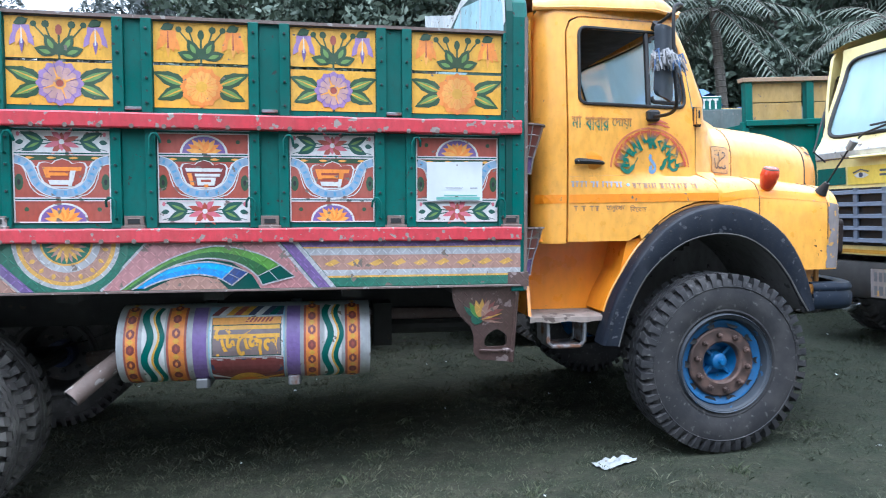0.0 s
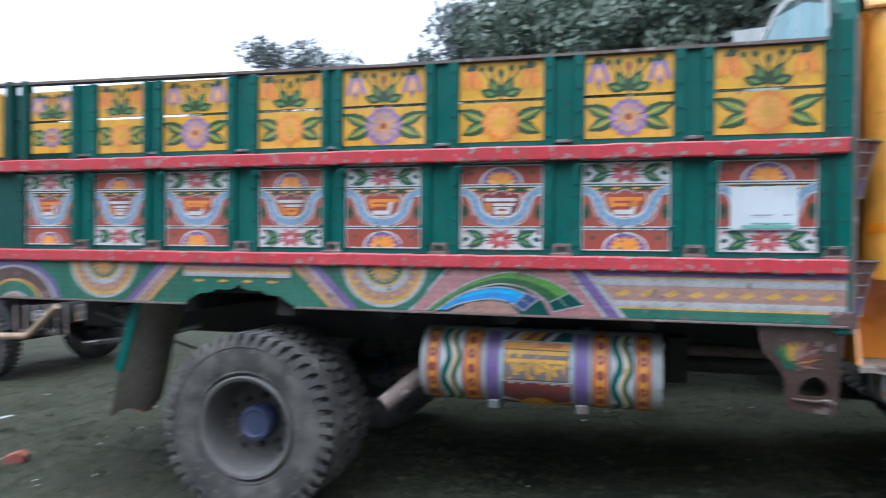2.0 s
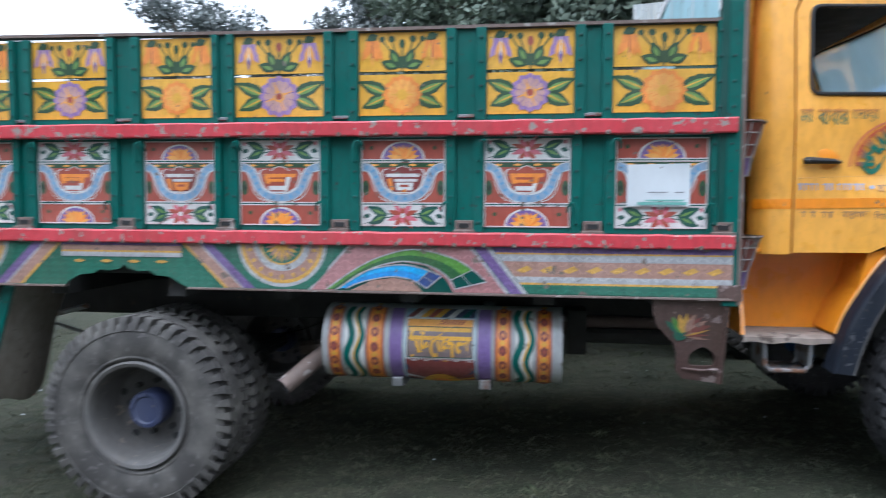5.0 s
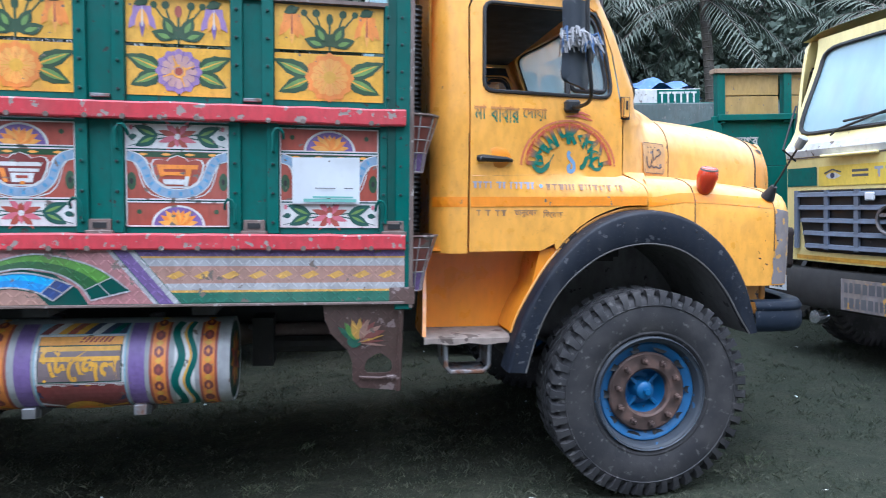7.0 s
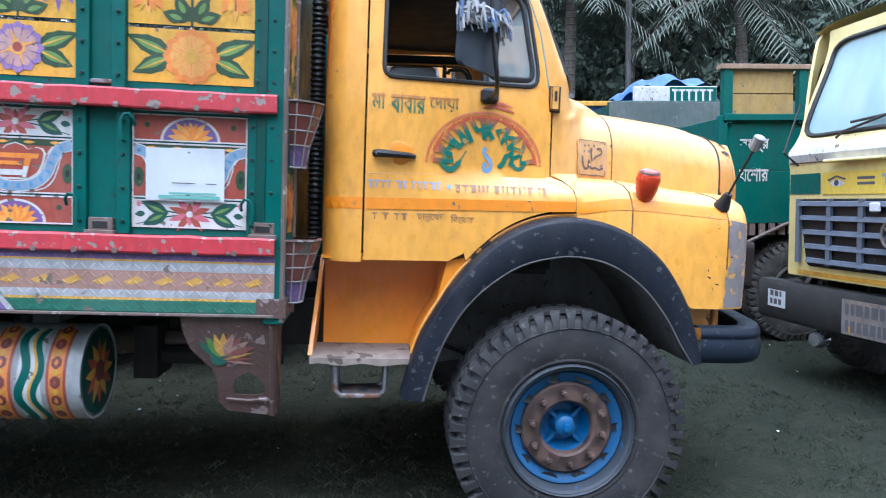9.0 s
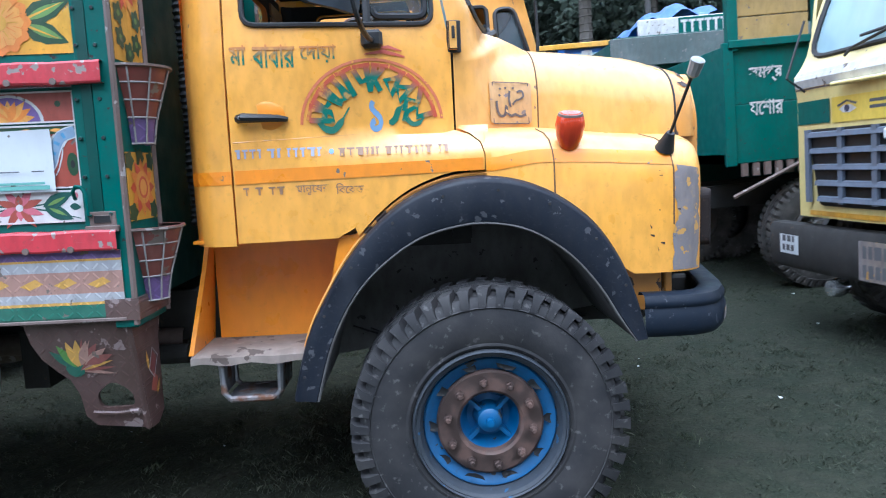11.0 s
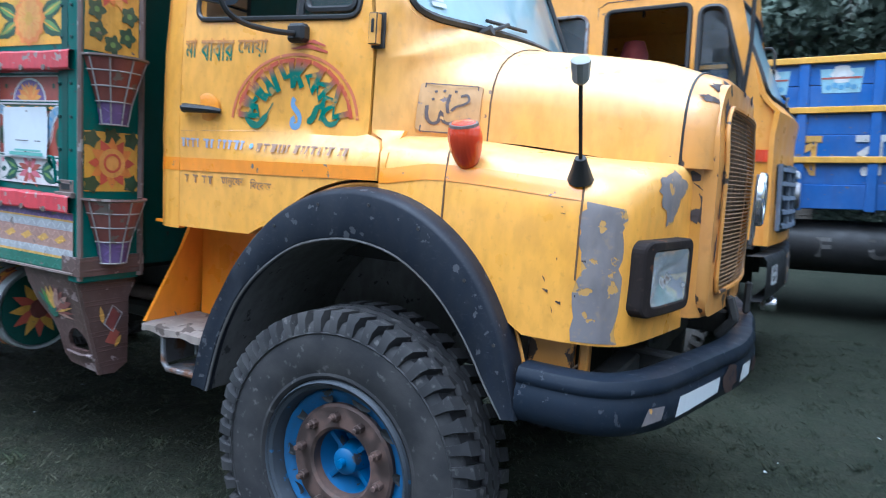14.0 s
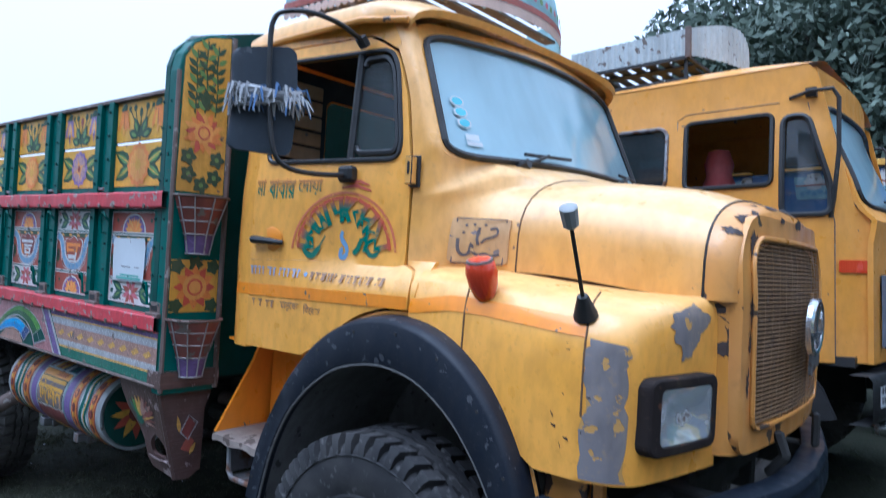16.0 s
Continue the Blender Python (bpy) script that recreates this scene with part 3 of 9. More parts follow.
S_SKY = paint("stamped_sky_blue", (0.03, 0.38, 0.78), wear=0.31, grime=0.48, emboss=0.9)
S_NAV = paint("stamped_navy", (0.012, 0.05, 0.22), wear=0.31, grime=0.48, emboss=0.9)
GLASS_L = glass("headlamp_glass", (0.6, 0.64, 0.66), 0.09)
TANP = paint("pale_pinkish_trim", (0.62, 0.46, 0.38), wear=0.3, grime=0.3)
BUMPR = paint("brown_rust_film", (0.050, 0.030, 0.026), spec=0.2, rough=0.7, wear=0.7, chip=(0.016, 0.018, 0.026), fade=0.03, grime=0.5, fine=0.8)
WELL = paint("dusty_wheel_well", (0.15, 0.145, 0.14), rough=0.9, wear=0.5, chip=(0.05, 0.05, 0.05), grime=0.6, dirt=(0.06, 0.055, 0.05))
# ---- the field ----
def field_material():
    m, n, l, b = _nodes("short_worn_grass")
    co = n.new("ShaderNodeTexCoord").outputs["Object"]
    big = _range(n, l, _noise(n, l, co, 0.55, 6), 0.35, 0.65)
    mid = _range(n, l, _noise(n, l, co, 5, 7), 0.38, 0.68)
    fine = _range(n, l, _noise(n, l, co, 60, 5), 0.45, 0.75)
    soil, turf = (0.042, 0.038, 0.028), (0.024, 0.029, 0.017)
    col = _mixc(n, l, mid, turf, soil)
    col = _mixc(n, l, _range(n, l, big, 0, 1, 0.0, 0.6), col, (0.036, 0.041, 0.024))
    col = _mixc(n, l, _range(n, l, fine, 0, 1, 0, 0.6), col, (0.062, 0.068, 0.040))
    straw = _range(n, l, _noise(n, l, co, 13, 8), 0.50, 0.66, 0, 0.6)
    col = _mixc(n, l, straw, col, (0.066, 0.064, 0.042))
    dark = _range(n, l, _noise(n, l, co, 2.2, 7), 0.52, 0.64, 0, 0.5)
    col = _mixc(n, l, dark, col, (0.012, 0.017, 0.010))
    # greener turf to the east, with shade among the lorries put into its colour; thin dry grass to the west
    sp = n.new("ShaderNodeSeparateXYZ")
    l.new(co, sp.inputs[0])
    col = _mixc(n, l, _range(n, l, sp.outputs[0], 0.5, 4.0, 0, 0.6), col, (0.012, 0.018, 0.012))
    l.new(col, b.inputs["Base Color"])
    b.inputs["Roughness"].default_value = 0.95
    b.inputs["Specular IOR Level"].default_value = 0.2
    _bump(n, l, b, _noise(n, l, co, 45, 8), 0.8, 0.03)
    return m


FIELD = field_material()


def lie(x, y):
    """The field's height: level, with shallow hollows away from the wheels."""
    return 0.018 * noise.noise((x * 0.9, y * 0.9, 3.0)) - 0.006


b = B()
steps = [-400, -120, -50, -26, -18] + [-14 + 0.35 * i for i in range(70)] + [11, 14, 20, 32, 60, 150, 400]
wise = [-400, -100, -30, -12, -5] + [-2 + 0.35 * i for i in range(46)] + [15, 18, 24, 34, 60, 150, 400]
b.grid([[(x, y, lie(x, y)) for y in wise] for x in steps])
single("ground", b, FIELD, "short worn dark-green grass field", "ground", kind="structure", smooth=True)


def blade_material(name, c, c2):
    m, n, l, bs = _nodes(name)
    g = n.new("ShaderNodeNewGeometry")
    col = _mixc(n, l, g.outputs["Random Per Island"], c, c2)
    sp = n.new("ShaderNodeSeparateXYZ")
    l.new(n.new("ShaderNodeTexCoord").outputs["Object"], sp.inputs[0])
    # blades darken eastward as the turf does, shade among the lorries included
    col = _mixc(n, l, _range(n, l, sp.outputs[0], 0.5, 4.0, 0, 0.6), col, (0.014, 0.025, 0.014))
    l.new(col, bs.inputs["Base Color"])
    bs.inputs["Roughness"].default_value = 0.7
    return m


def blades(rng, x, y, h, w, lean, mat, name, label):
    n = len(x)
    a = rng.uniform(0, 2 * np.pi, n)
    lx, ly = rng.normal(0, lean, n) * h, rng.normal(0, lean, n) * h
    z = np.array([lie(p, q) for p, q in zip(x, y)]) - 0.002
    ca, sa = np.cos(a) * w, np.sin(a) * w
    v = np.stack([np.stack([x - ca, y - sa, z], 1), np.stack([x + ca, y + sa, z], 1), np.stack([x + ca * 0.7 + lx * 0.4, y + sa * 0.7 + ly * 0.4, z + h * 0.65], 1), np.stack([x + lx, y + ly, z + h], 1)], 1).reshape(-1, 3)
    k = np.arange(n) * 4
    f = np.concatenate([np.stack([k, k + 1, k + 2], 1), np.stack([k, k + 2, k + 3], 1)])
    me = bpy.data.meshes.new(name)
    me.vertices.add(len(v))
    me.vertices.foreach_set("co", v.ravel())
    me.loops.add(f.size)
    me.loops.foreach_set("vertex_index", f.ravel())
    me.polygons.add(len(f))
    me.polygons.foreach_set("loop_start", np.arange(0, f.size, 3))
    me.update(calc_edges=True)
    me.materials.append(mat)
    tagged(new(name, me), label, "grass", kind="stuff")


def grass():
    rng = np.random.default_rng(5)
    n, k = 460000, 15000
    spot = lambda m: (rng.uniform(-9.0, 8.0, m), 0.9 + 9.0 * rng.random(m) ** 1.6)
    x, y = spot(n)
    # most stand in tufts
    tx, ty = spot(k)
    pick = rng.integers(0, k, n)
    tuft = rng.random(n) < 0.72
    sp = rng.uniform(0.012, 0.06, k)[pick]
    x = np.where(tuft, tx[pick] + rng.normal(0, 1, n) * sp, x)
    y = np.where(tuft, ty[pick] + rng.normal(0, 1, n) * sp, y)
    # patches: thick and thin growth
    keep = np.array([noise.noise((a * 1.1, c * 1.1, 8.0)) + 0.5 * noise.noise((a * 4, c * 4, 2.0)) for a, c in zip(x, y)]) > rng.uniform(-0.75, 0.4, n)
    tall = rng.uniform(0.7, 1.6, k)[pick]
    h = rng.uniform(0.008, 0.022, n) * np.where(tuft, 1.2 * tall, 0.9)
    x, y, h = x[keep], y[keep], h[keep]
    blades(rng, x, y, h, rng.uniform(0.0010, 0.0024, len(x)), 0.6, blade_material("grass_blade", (0.026, 0.034, 0.016), (0.125, 0.125, 0.078)), "grass", "short sparse grass blades, some dry and pale")
    # a few rank weeds that stand above the turf
    k = 170
    tx, ty = spot(k)
    pick = rng.integers(0, k, 6500)
    x, y = tx[pick] + rng.normal(0, 0.03, 6500), ty[pick] + rng.normal(0, 0.03, 6500)
    h = rng.uniform(0.02, 0.055, 6500) * rng.uniform(0.6, 1.2, k)[pick]
    blades(rng, x, y, h, rng.uniform(0.0012, 0.0028, 6500), 0.55, blade_material("weed_blade", (0.040, 0.058, 0.023), (0.14, 0.15, 0.085)), "weeds", "pale tufts of rank weeds in the turf")


grass()

# ---- the lead lorry; its own axes: x ahead, y away from the walker, z up ----
lorry = thing("cargo_lorry", "yellow-cabbed cargo lorry with a painted green wooden body, parked on grass", "lorry", BASE)
YS, YC = 3.59, 4.83          # near side of the body, middle line
LOWER = [(-3.72, -3.36), (-3.19, -2.83), (-2.68, -2.25), (-2.05, -1.65), (-1.51, -1.07), (-0.85, -0.41), (-0.21, 0.22), (0.44, 0.88)]
UPPER = [(-3.68, -3.37), (-3.17, -2.84), (-2.70, -2.26), (-2.06, -1.66), (-1.53, -1.05), (-0.86, -0.41), (-0.20, 0.23), (0.42, 0.90)]
XR, XF = -4.185, 1.0


def mirror(y):
    return 2 * YC - y


def body_core():
    body = B()
    body.box((XR, 3.75, 1.08), (XF - 0.06, mirror(3.75), 1.20))         # the load floor
    body.box((XR, mirror(YS) - 0.04, 1.03), (XF, mirror(YS), 2.36))     # the far side wall
    bed = part("load_bed", body, CHAS, lorry, "dark dirty underside and floor of the body")
    for x in (-3.9, -3.2, -2.6, -1.9, -1.3, -0.6, 0.1, 0.7):
        b = B()
        b.box((x - 0.05, 3.64, 0.97), (x + 0.05, mirror(3.64), 1.08))
        part("cross_bearer", b, CHAS, bed)
    return bed


load_bed = body_core()


def boards():
    """The planks of the near wall: three below the upper rail, two above it."""
    rnd = random.Random(4)
    for z0, z1, mat in ((1.335, 1.49, GREEN), (1.495, 1.655, GREEN), (1.66, 1.825, GREEN)):
        b = B()
        b.box((XR + 0.02, 3.606, z0), (XF - 0.02, 3.64, z1))
        part("plank", b, mat, load_bed, bevel=0.003)
    # the upper planks stop short of the worn rear corner, where the sky shows through
    for z0, z1, xa in ((1.905, 2.1445, -3.36), (2.1575, 2.352, -3.36)):
        b = B()
        b.box((xa, 3.606, z0), (XF - 0.02, 3.619, z1))
        part("plank", b, GREEN, load_bed, bevel=0.003)
    for z0, z1 in ((1.935, 2.135), (2.165, 2.36)):
        b = B()
        b.box((XR + 0.10, 3.612, z0), (-3.745, 3.635, z1 - 0.03))
        part("plank", b, GREEN_D, load_bed, bevel=0.003)
    for z0, z1 in ((1.948, 2.141), (2.155, 2.339)):
        b = B()
        b.box((-3.70, 3.606, z0), (-3.365, 3.635, z1))
        part("plank", b, GREEN, load_bed, bevel=0.003)
    b = B()
    b.box((-3.99, 3.600, 1.93), (-3.92, 3.6115, 2.345))
    part("post_strip", b, YEL, load_bed, "yellow painted strip on the rear post")


boards()


def ribs():
    """Channel posts between the panels, above and below the rail, each with its bolts."""
    def rib(xa, xb, z0, z1, mat, proud=0.016):
        b = B()
        w = min(0.05, (xb - xa) * 0.3)
        for x in (xa, xb - w):
            b.box((x, YS - proud + 0.006, z0), (x + w, 3.612, z1))
        b.box((xa + w, 3.600, z0), (xb - w, 3.612, z1))
        k = 4
        for i in range(k):
            z = z0 + 0.05 + (z1 - z0 - 0.1) * i / (k - 1)
            for x in (xa + w / 2, xb - w / 2):
                b.tube([(x, YS - proud + 0.008, z), (x, YS - proud - 0.004, z)], 0.008, 6, 1)
        part("post", b, [mat, BLK], load_bed, bevel=0.002)
    for group, z0, z1 in ((UPPER, 1.905, 2.365), (LOWER, 1.34, 1.828)):
        for (a0, a1), (b0, b1) in zip(group, group[1:]):
            rib(a1 + 0.004, b0 - 0.004, z0, z1, GREEN)
        rib(group[-1][1] + 0.006, XF - 0.004, z0, z1, GREEN)
        rib(XR, group[0][0] - 0.004, z0, z1, GREEN_D) if group is LOWER else None
    b = B()
    b.box((XR, YS - 0.01, 1.905), (XR + 0.10, 3.64, 2.44))
    b.box((-3.88, YS - 0.01, 1.905), (-3.83, 3.64, 2.415))
    b.box((-3.755, YS - 0.01, 1.905), (-3.705, 3.64, 2.412))
    part("post", b, GREEN_D, load_bed, bevel=0.003)
    # the iron top rail
    b = B()
    b.grid([[(x, y, z + 0.03 * max(0.0, (-1.2 - x) / 2.9)) for y, z in ((3.645, 2.362), (3.584, 2.362), (3.584, 2.378), (3.645, 2.378), (3.645, 2.362))] for x in (XR, -3.2, -2.2, -1.2, 0.0, XF - 0.01)])
    part("top_rail", b, RUSTY, load_bed, "rusty flat-iron top rail")


ribs()


def rails():
    for z0, z1, y in ((1.828, 1.902, 3.548), (1.268, 1.338, 3.545)):
        b = B()
        n = 60
        rnd = random.Random(int(z0 * 100))
        rows = []
        for i in range(n + 1):
            x = XR + (XF - XR) * i / n
            dz = rnd.uniform(-0.0025, 0.0025)
            rows.append([(x, YS + 0.02, z0 + dz), (x, y + 0.004, z0 + dz), (x, y, z0 + 0.007 + dz), (x, y, z1 - 0.007 + dz), (x, y + 0.004, z1 + dz), (x, YS + 0.02, z1 + dz)])
        b.grid(rows)
        for i in range(34):
            x = XR + 0.08 + i * 0.15
            b.tube([(x, y + 0.002, z0 + 0.008), (x, y - 0.005, z0 + 0.008)], 0.012, 7, 1)
        part("rail", b, [RED, RUSTY], load_bed, "chipped red side rail")


rails()


def upper_panel(w, kind):
    """A bouquet over a great flower, on yellow; kind 0: lilac, 1: orange."""
    d = Deco(lambda u, v, c: (u, -0.0006 * c, v))
    h = 0.42
    fl, fl2 = (PUR2, PUR) if kind == 0 else (ORA, ORA2)
    for v0, v1 in ((0.0, 0.2075), (0.2225, h)):
        d.rect(0, v0, w, v1, YEL, 1)
    s = w / 0.45
    c = w / 2
    for sx in (-1, 1):
        for ang, ln in ((22, 0.185), (-24, 0.165)):
            a = ang if sx > 0 else 180 - ang
            d.leaf(c + sx * 0.06 * s, 0.105, a, ln * s, 0.068, LEAFP, 2, 1)
            d.leaf(c + sx * 0.085 * s, 0.105 + 0.008 * (1 if ang > 0 else -1), a, ln * s * 0.72, 0.032, LEAFQ, 3)
            e = radians(a)
            d.strip([(c + sx * 0.06 * s, 0.105), (c + sx * 0.06 * s + math.cos(e) * ln * s * 0.8, 0.105 + math.sin(e) * ln * s * 0.8)], [0.010, 0.002], YEL, 4)
    d.disc(c, 0.105, 0.096 * s, fl, 5, n=60, wavy=0.07, lobes=12)
    d.disc(c, 0.105, 0.075 * s, MAUVE if kind == 0 else ORA2, 6, n=48, wavy=0.06, lobes=12)
    for k in range(12):
        e = radians(30 * k + 15)
        d.strip([(c + 0.045 * s * math.cos(e), 0.105 + 0.045 * s * math.sin(e)), (c + 0.094 * s * math.cos(e), 0.105 + 0.094 * s * math.sin(e))], [0.002, 0.005], ORA if kind else PUR, 7)
    if kind == 0:
        for k in range(8):
            e = radians(45 * k + 20)
            d.strip([(c + 0.02 * math.cos(e), 0.105 + 0.02 * math.sin(e)), (c + 0.075 * s * math.cos(e), 0.105 + 0.075 * s * math.sin(e))], [0.012, 0.003], MAUVE if k % 2 else ORA2, 8)
        d.ring(c, 0.105, 0.02, 0.03, ORA2, 8, n=12)
        d.disc(c, 0.105, 0.017, BRK, 8, n=10)
    else:
        for k in range(12):
            e = radians(30 * k)
            d.strip([(c + 0.03 * math.cos(e), 0.105 + 0.03 * math.sin(e)), (c + 0.06 * s * math.cos(e), 0.105 + 0.06 * s * math.sin(e))], [0.005, 0.002], ORA if k % 2 else YEL, 7)
        d.disc(c, 0.105, 0.028, YEL, 7, n=12)
    d.strip([(c, 0.0), (c, 0.02)], 0.012, LEAFP, 3)
    # the bouquet
    d.strip([(c, 0.222), (c, 0.345)], 0.010, LEAFP, 2)
    d.disc(c, 0.36, 0.016, BRK if kind == 0 else LEAFP, 3, n=10, sq=1.6)
    for sx in (-1, 1):
        d.strip([(c, 0.235), (c + sx * 0.03 * s, 0.30), (c + sx * 0.055 * s, 0.375)], 0.008, LEAFP, 2)
        d.strip([(c + sx * 0.01, 0.24), (c + sx * 0.06 * s, 0.325), (c + sx * 0.10 * s, 0.375)], 0.007, LEAFP, 2)
        d.leaf(c + sx * 0.005, 0.25, 62 if sx > 0 else 118, 0.075, 0.042, LEAFP, 3)
        d.leaf(c + sx * 0.01, 0.245, 20 if sx > 0 else 160, 0.085, 0.05, LEAFP, 3)
        d.disc(c + sx * 0.055 * s, 0.385, 0.018, LEAFP, 3, n=8)
        d.disc(c + sx * 0.155 * s, 0.395, 0.026, LEAFP, 3, n=9, sq=0.8)
        d.disc(c + sx * 0.105 * s, 0.385, 0.015, LEAFP, 3, n=8)
        u = c + sx * 0.155 * s
        d.fill([(u - 0.036, 0.378), (u + 0.036, 0.378), (u + 0.040, 0.335), (u, 0.30), (u - 0.040, 0.335)], fl, 4)
        for a, ln, mat in ((238, 0.105, fl), (302, 0.105, fl), (270, 0.125, fl2), (254, 0.10, ORA2 if kind == 0 else YEL), (286, 0.10, ORA2 if kind == 0 else ORA)):
            d.leaf(u, 0.368, a, ln, 0.040 if mat is fl else 0.024, mat, 5)
        d.strip([(u, 0.375), (u, 0.29)], [0.003, 0.008], WHI if kind == 0 else BRK, 6)
        d.leaf(u - 0.034, 0.382, 20, 0.07, 0.030, LEAFP, 7)
        d.leaf(c + sx * 0.022, 0.262, 90 - sx * 28, 0.085, 0.052, LEAFP, 5)
        d.leaf(c + sx * 0.026, 0.268, 90 - sx * 28, 0.055, 0.022, LEAFQ, 6)
        d.leaf(c + sx * 0.03, 0.245, 90 - sx * 72, 0.085, 0.050, LEAFP, 5)
        d.leaf(c + sx * 0.036, 0.246, 90 - sx * 72, 0.055, 0.020, LEAFQ, 6)
    return d.mesh("flower_panel")


def lower_panel(w, kind, letter):
    """A lotus boat between two friezes, framed in white; kind 0: flower frieze above, 1: sun above."""
    d = Deco(lambda u, v, c: (u, -0.0006 * c, v))
    h, c = 0.44, w / 2
    s = w / 0.44
    lo, hi = (0.0, 0.105), (h - 0.10, h)
    mid = (0.117, h - 0.112)
    d.rect(0, mid[0], w, mid[1], BRK, 1)
    d.rect(0.006, mid[1] - 0.028, w - 0.006, mid[1] - 0.004, LEAFP, 2)
    for k in range(4):
        d.leaf(c + (k - 1.5) * 0.1 * s - 0.02, mid[1] - 0.016, 0, 0.045, 0.012, ORA2, 3)
    # the blue-white scroll
    scroll = [(0.006, mid[1] - 0.022), (0.055 * s, mid[1] - 0.040), (0.082 * s, mid[1] - 0.085), (0.102 * s, mid[1] - 0.135), (0.150 * s, mid[0] + 0.036), (c, mid[0] + 0.024)]
    scroll = arc(scroll + [(w - u, v) for u, v in reversed(scroll[:-1])], 3)
    d.strip(scroll, 0.044, WHI, 3)
    d.strip(scroll, 0.036, SCARF, 4)
    for i in range(1, len(scroll) - 2, 2):
        (u0, v0), (u1, v1) = scroll[i], scroll[i + 1]
        d.strip([(u0 * 0.8 + u1 * 0.2, v0 * 0.8 + v1 * 0.2), (u0 * 0.2 + u1 * 0.8, v0 * 0.2 + v1 * 0.8)], 0.020, SKY if i % 4 else NAVY, 5)
    for q in (0.030, -0.030):
        d.strip([(u + q * math.copysign(1, c - u) * (0.2 if abs(u - c) < 0.08 * s else 0.75), v + abs(q) * (0.9 if q > 0 else -0.9) * (1 if abs(u - c) < 0.14 * s else 0.35)) for u, v in scroll[3:-3]], 0.0045, WHI, 3)
    # the boat: a round-bottomed cup under three scallops
    top = mid[1] - 0.046
    half = [(0.0, 0.026), (0.030, 0.016), (0.045, 0.002), (0.075, 0.010), (0.098, 0.006), (0.108, -0.012), (0.101, -0.05), (0.083, -0.088), (0.050, -0.110)]
    cup = [(u, v) for u, v in half] + [(-u, v) for u, v in reversed(half[1:])]
    d.fill([(c + 1.07 * u * s, top + 1.06 * v + 0.001) for u, v in cup], WHI, 4)
    d.fill([(c + 0.99 * u * s, top + 0.97 * v - 0.001) for u, v in cup], BRK if kind == 0 else MAR, 5)
    # block letters, told apart by their bars alone
    bz, tz = top - 0.100, top - 0.014
    q = lambda u, v: (c + (0.064 + 0.026 * v) * s * u, bz + (tz - bz) * v)

    def bar(u0, v0, u1, v1, mat, coat):
        d.fill([q(u0, v0), q(u1, v0), q(u1, v1), q(u0, v1)], mat, coat)
    if kind == 0:
        bar(-1, 0.78, 1, 1.0, ORA, 6)
        bar(-1, 0.40, -0.72, 0.80, ORA, 7)
        bar(-0.95, 0.46 + 0.05 * (letter % 3), 0.35, 0.64 + 0.05 * (letter % 3), ORA, 8)
        bar(0.42, 0.2, 0.72, 0.80, ORA if letter % 4 else WHI, 7)
        bar(-0.9, 0.0, 0.45, 0.26, WHI, 7)
        bar(0.42, -0.08, 0.68, 0.42, WHI, 8)
    else:
        bar(-1, 0.80, 1, 1.0, WHI, 6)
        bar(-1, 0.0, -0.74, 0.70, ORA, 7)
        bar(-0.55, 0.52, 0.95, 0.68, WHI, 7)
        bar(-0.50, 0.0, 0.75, 0.46, ORA if letter % 4 > 1 else WHI, 7)
        bar(-0.22, 0.20, 0.45, 0.34, BRK, 8)
        bar(0.0, -0.10, 0.3, 0.06, ORA, 8)
    for sx in (-1, 1):
        d.disc(c + sx * 0.196 * s, mid[0] + 0.078, 0.020 * s, LEAFP, 2, n=14, sq=2.0)
        d.disc(c + sx * 0.196 * s, mid[0] + 0.078, 0.008 * s, BLK, 3, n=8, sq=1.8)
    for (v0, v1), flower in ((hi, kind == 0), (lo, kind == 1)):
        m = (v0 + v1) / 2
        if flower:
            d.rect(0, v0, w, v1, WHI, 1)
            for k in range(10):
                a = 36 * k + 18
                d.leaf(c, m, a, 0.085 * s if abs(math.cos(radians(a))) > 0.5 else 0.046, 0.026, PNK if k % 2 else BRK, 3)
            d.disc(c, m, 0.013, WHI, 4, n=10)
            for sx in (-1, 1):
                d.strip([(c + sx * 0.03 * s, m + 0.002), (c + sx * 0.10 * s, m + 0.012), (c + sx * 0.20 * s, m + 0.044)], [0.006, 0.005, 0.003], FRIEZE, 2)
                d.strip([(c + sx * 0.03 * s, m - 0.002), (c + sx * 0.10 * s, m - 0.014), (c + sx * 0.205 * s, m - 0.044)], [0.006, 0.005, 0.003], FRIEZE, 2)
                for u, a, ln, wd in ((0.080, 24, 0.115, 0.044), (0.085, -26, 0.105, 0.046), (0.105, 78, 0.042, 0.026), (0.170, -8, 0.040, 0.024)):
                    d.leaf(c + sx * u * s, m, a if sx > 0 else 180 - a, ln * s, wd, FRIEZE, 3)
                    if ln > 0.1:
                        d.leaf(c + sx * (u + 0.015) * s, m + (0.004 if a > 0 else -0.004), a if sx > 0 else 180 - a, ln * 0.62 * s, 0.013, LEAFQ, 4)
                d.disc(c + sx * 0.195 * s, m + 0.036, 0.008, PNK, 4, n=8, sq=1.4)
        else:
            d.rect(0, v0, w, v1, BRK, 1)
            d.disc(c, v0 + 0.002, 0.115 * s, WHI, 2, 0, 180, 16, 0.80)
            d.disc(c, v0 + 0.002, 0.104 * s, PUR, 3, 0, 180, 16, 0.80)
            for k in range(9):
                d.leaf(c, v0 + 0.004, 180 * (k + 0.5) / 9, 0.088 * s * (0.82 if 2 < k < 6 else 1), 0.028, ORA if k % 2 else ORA2, 4)
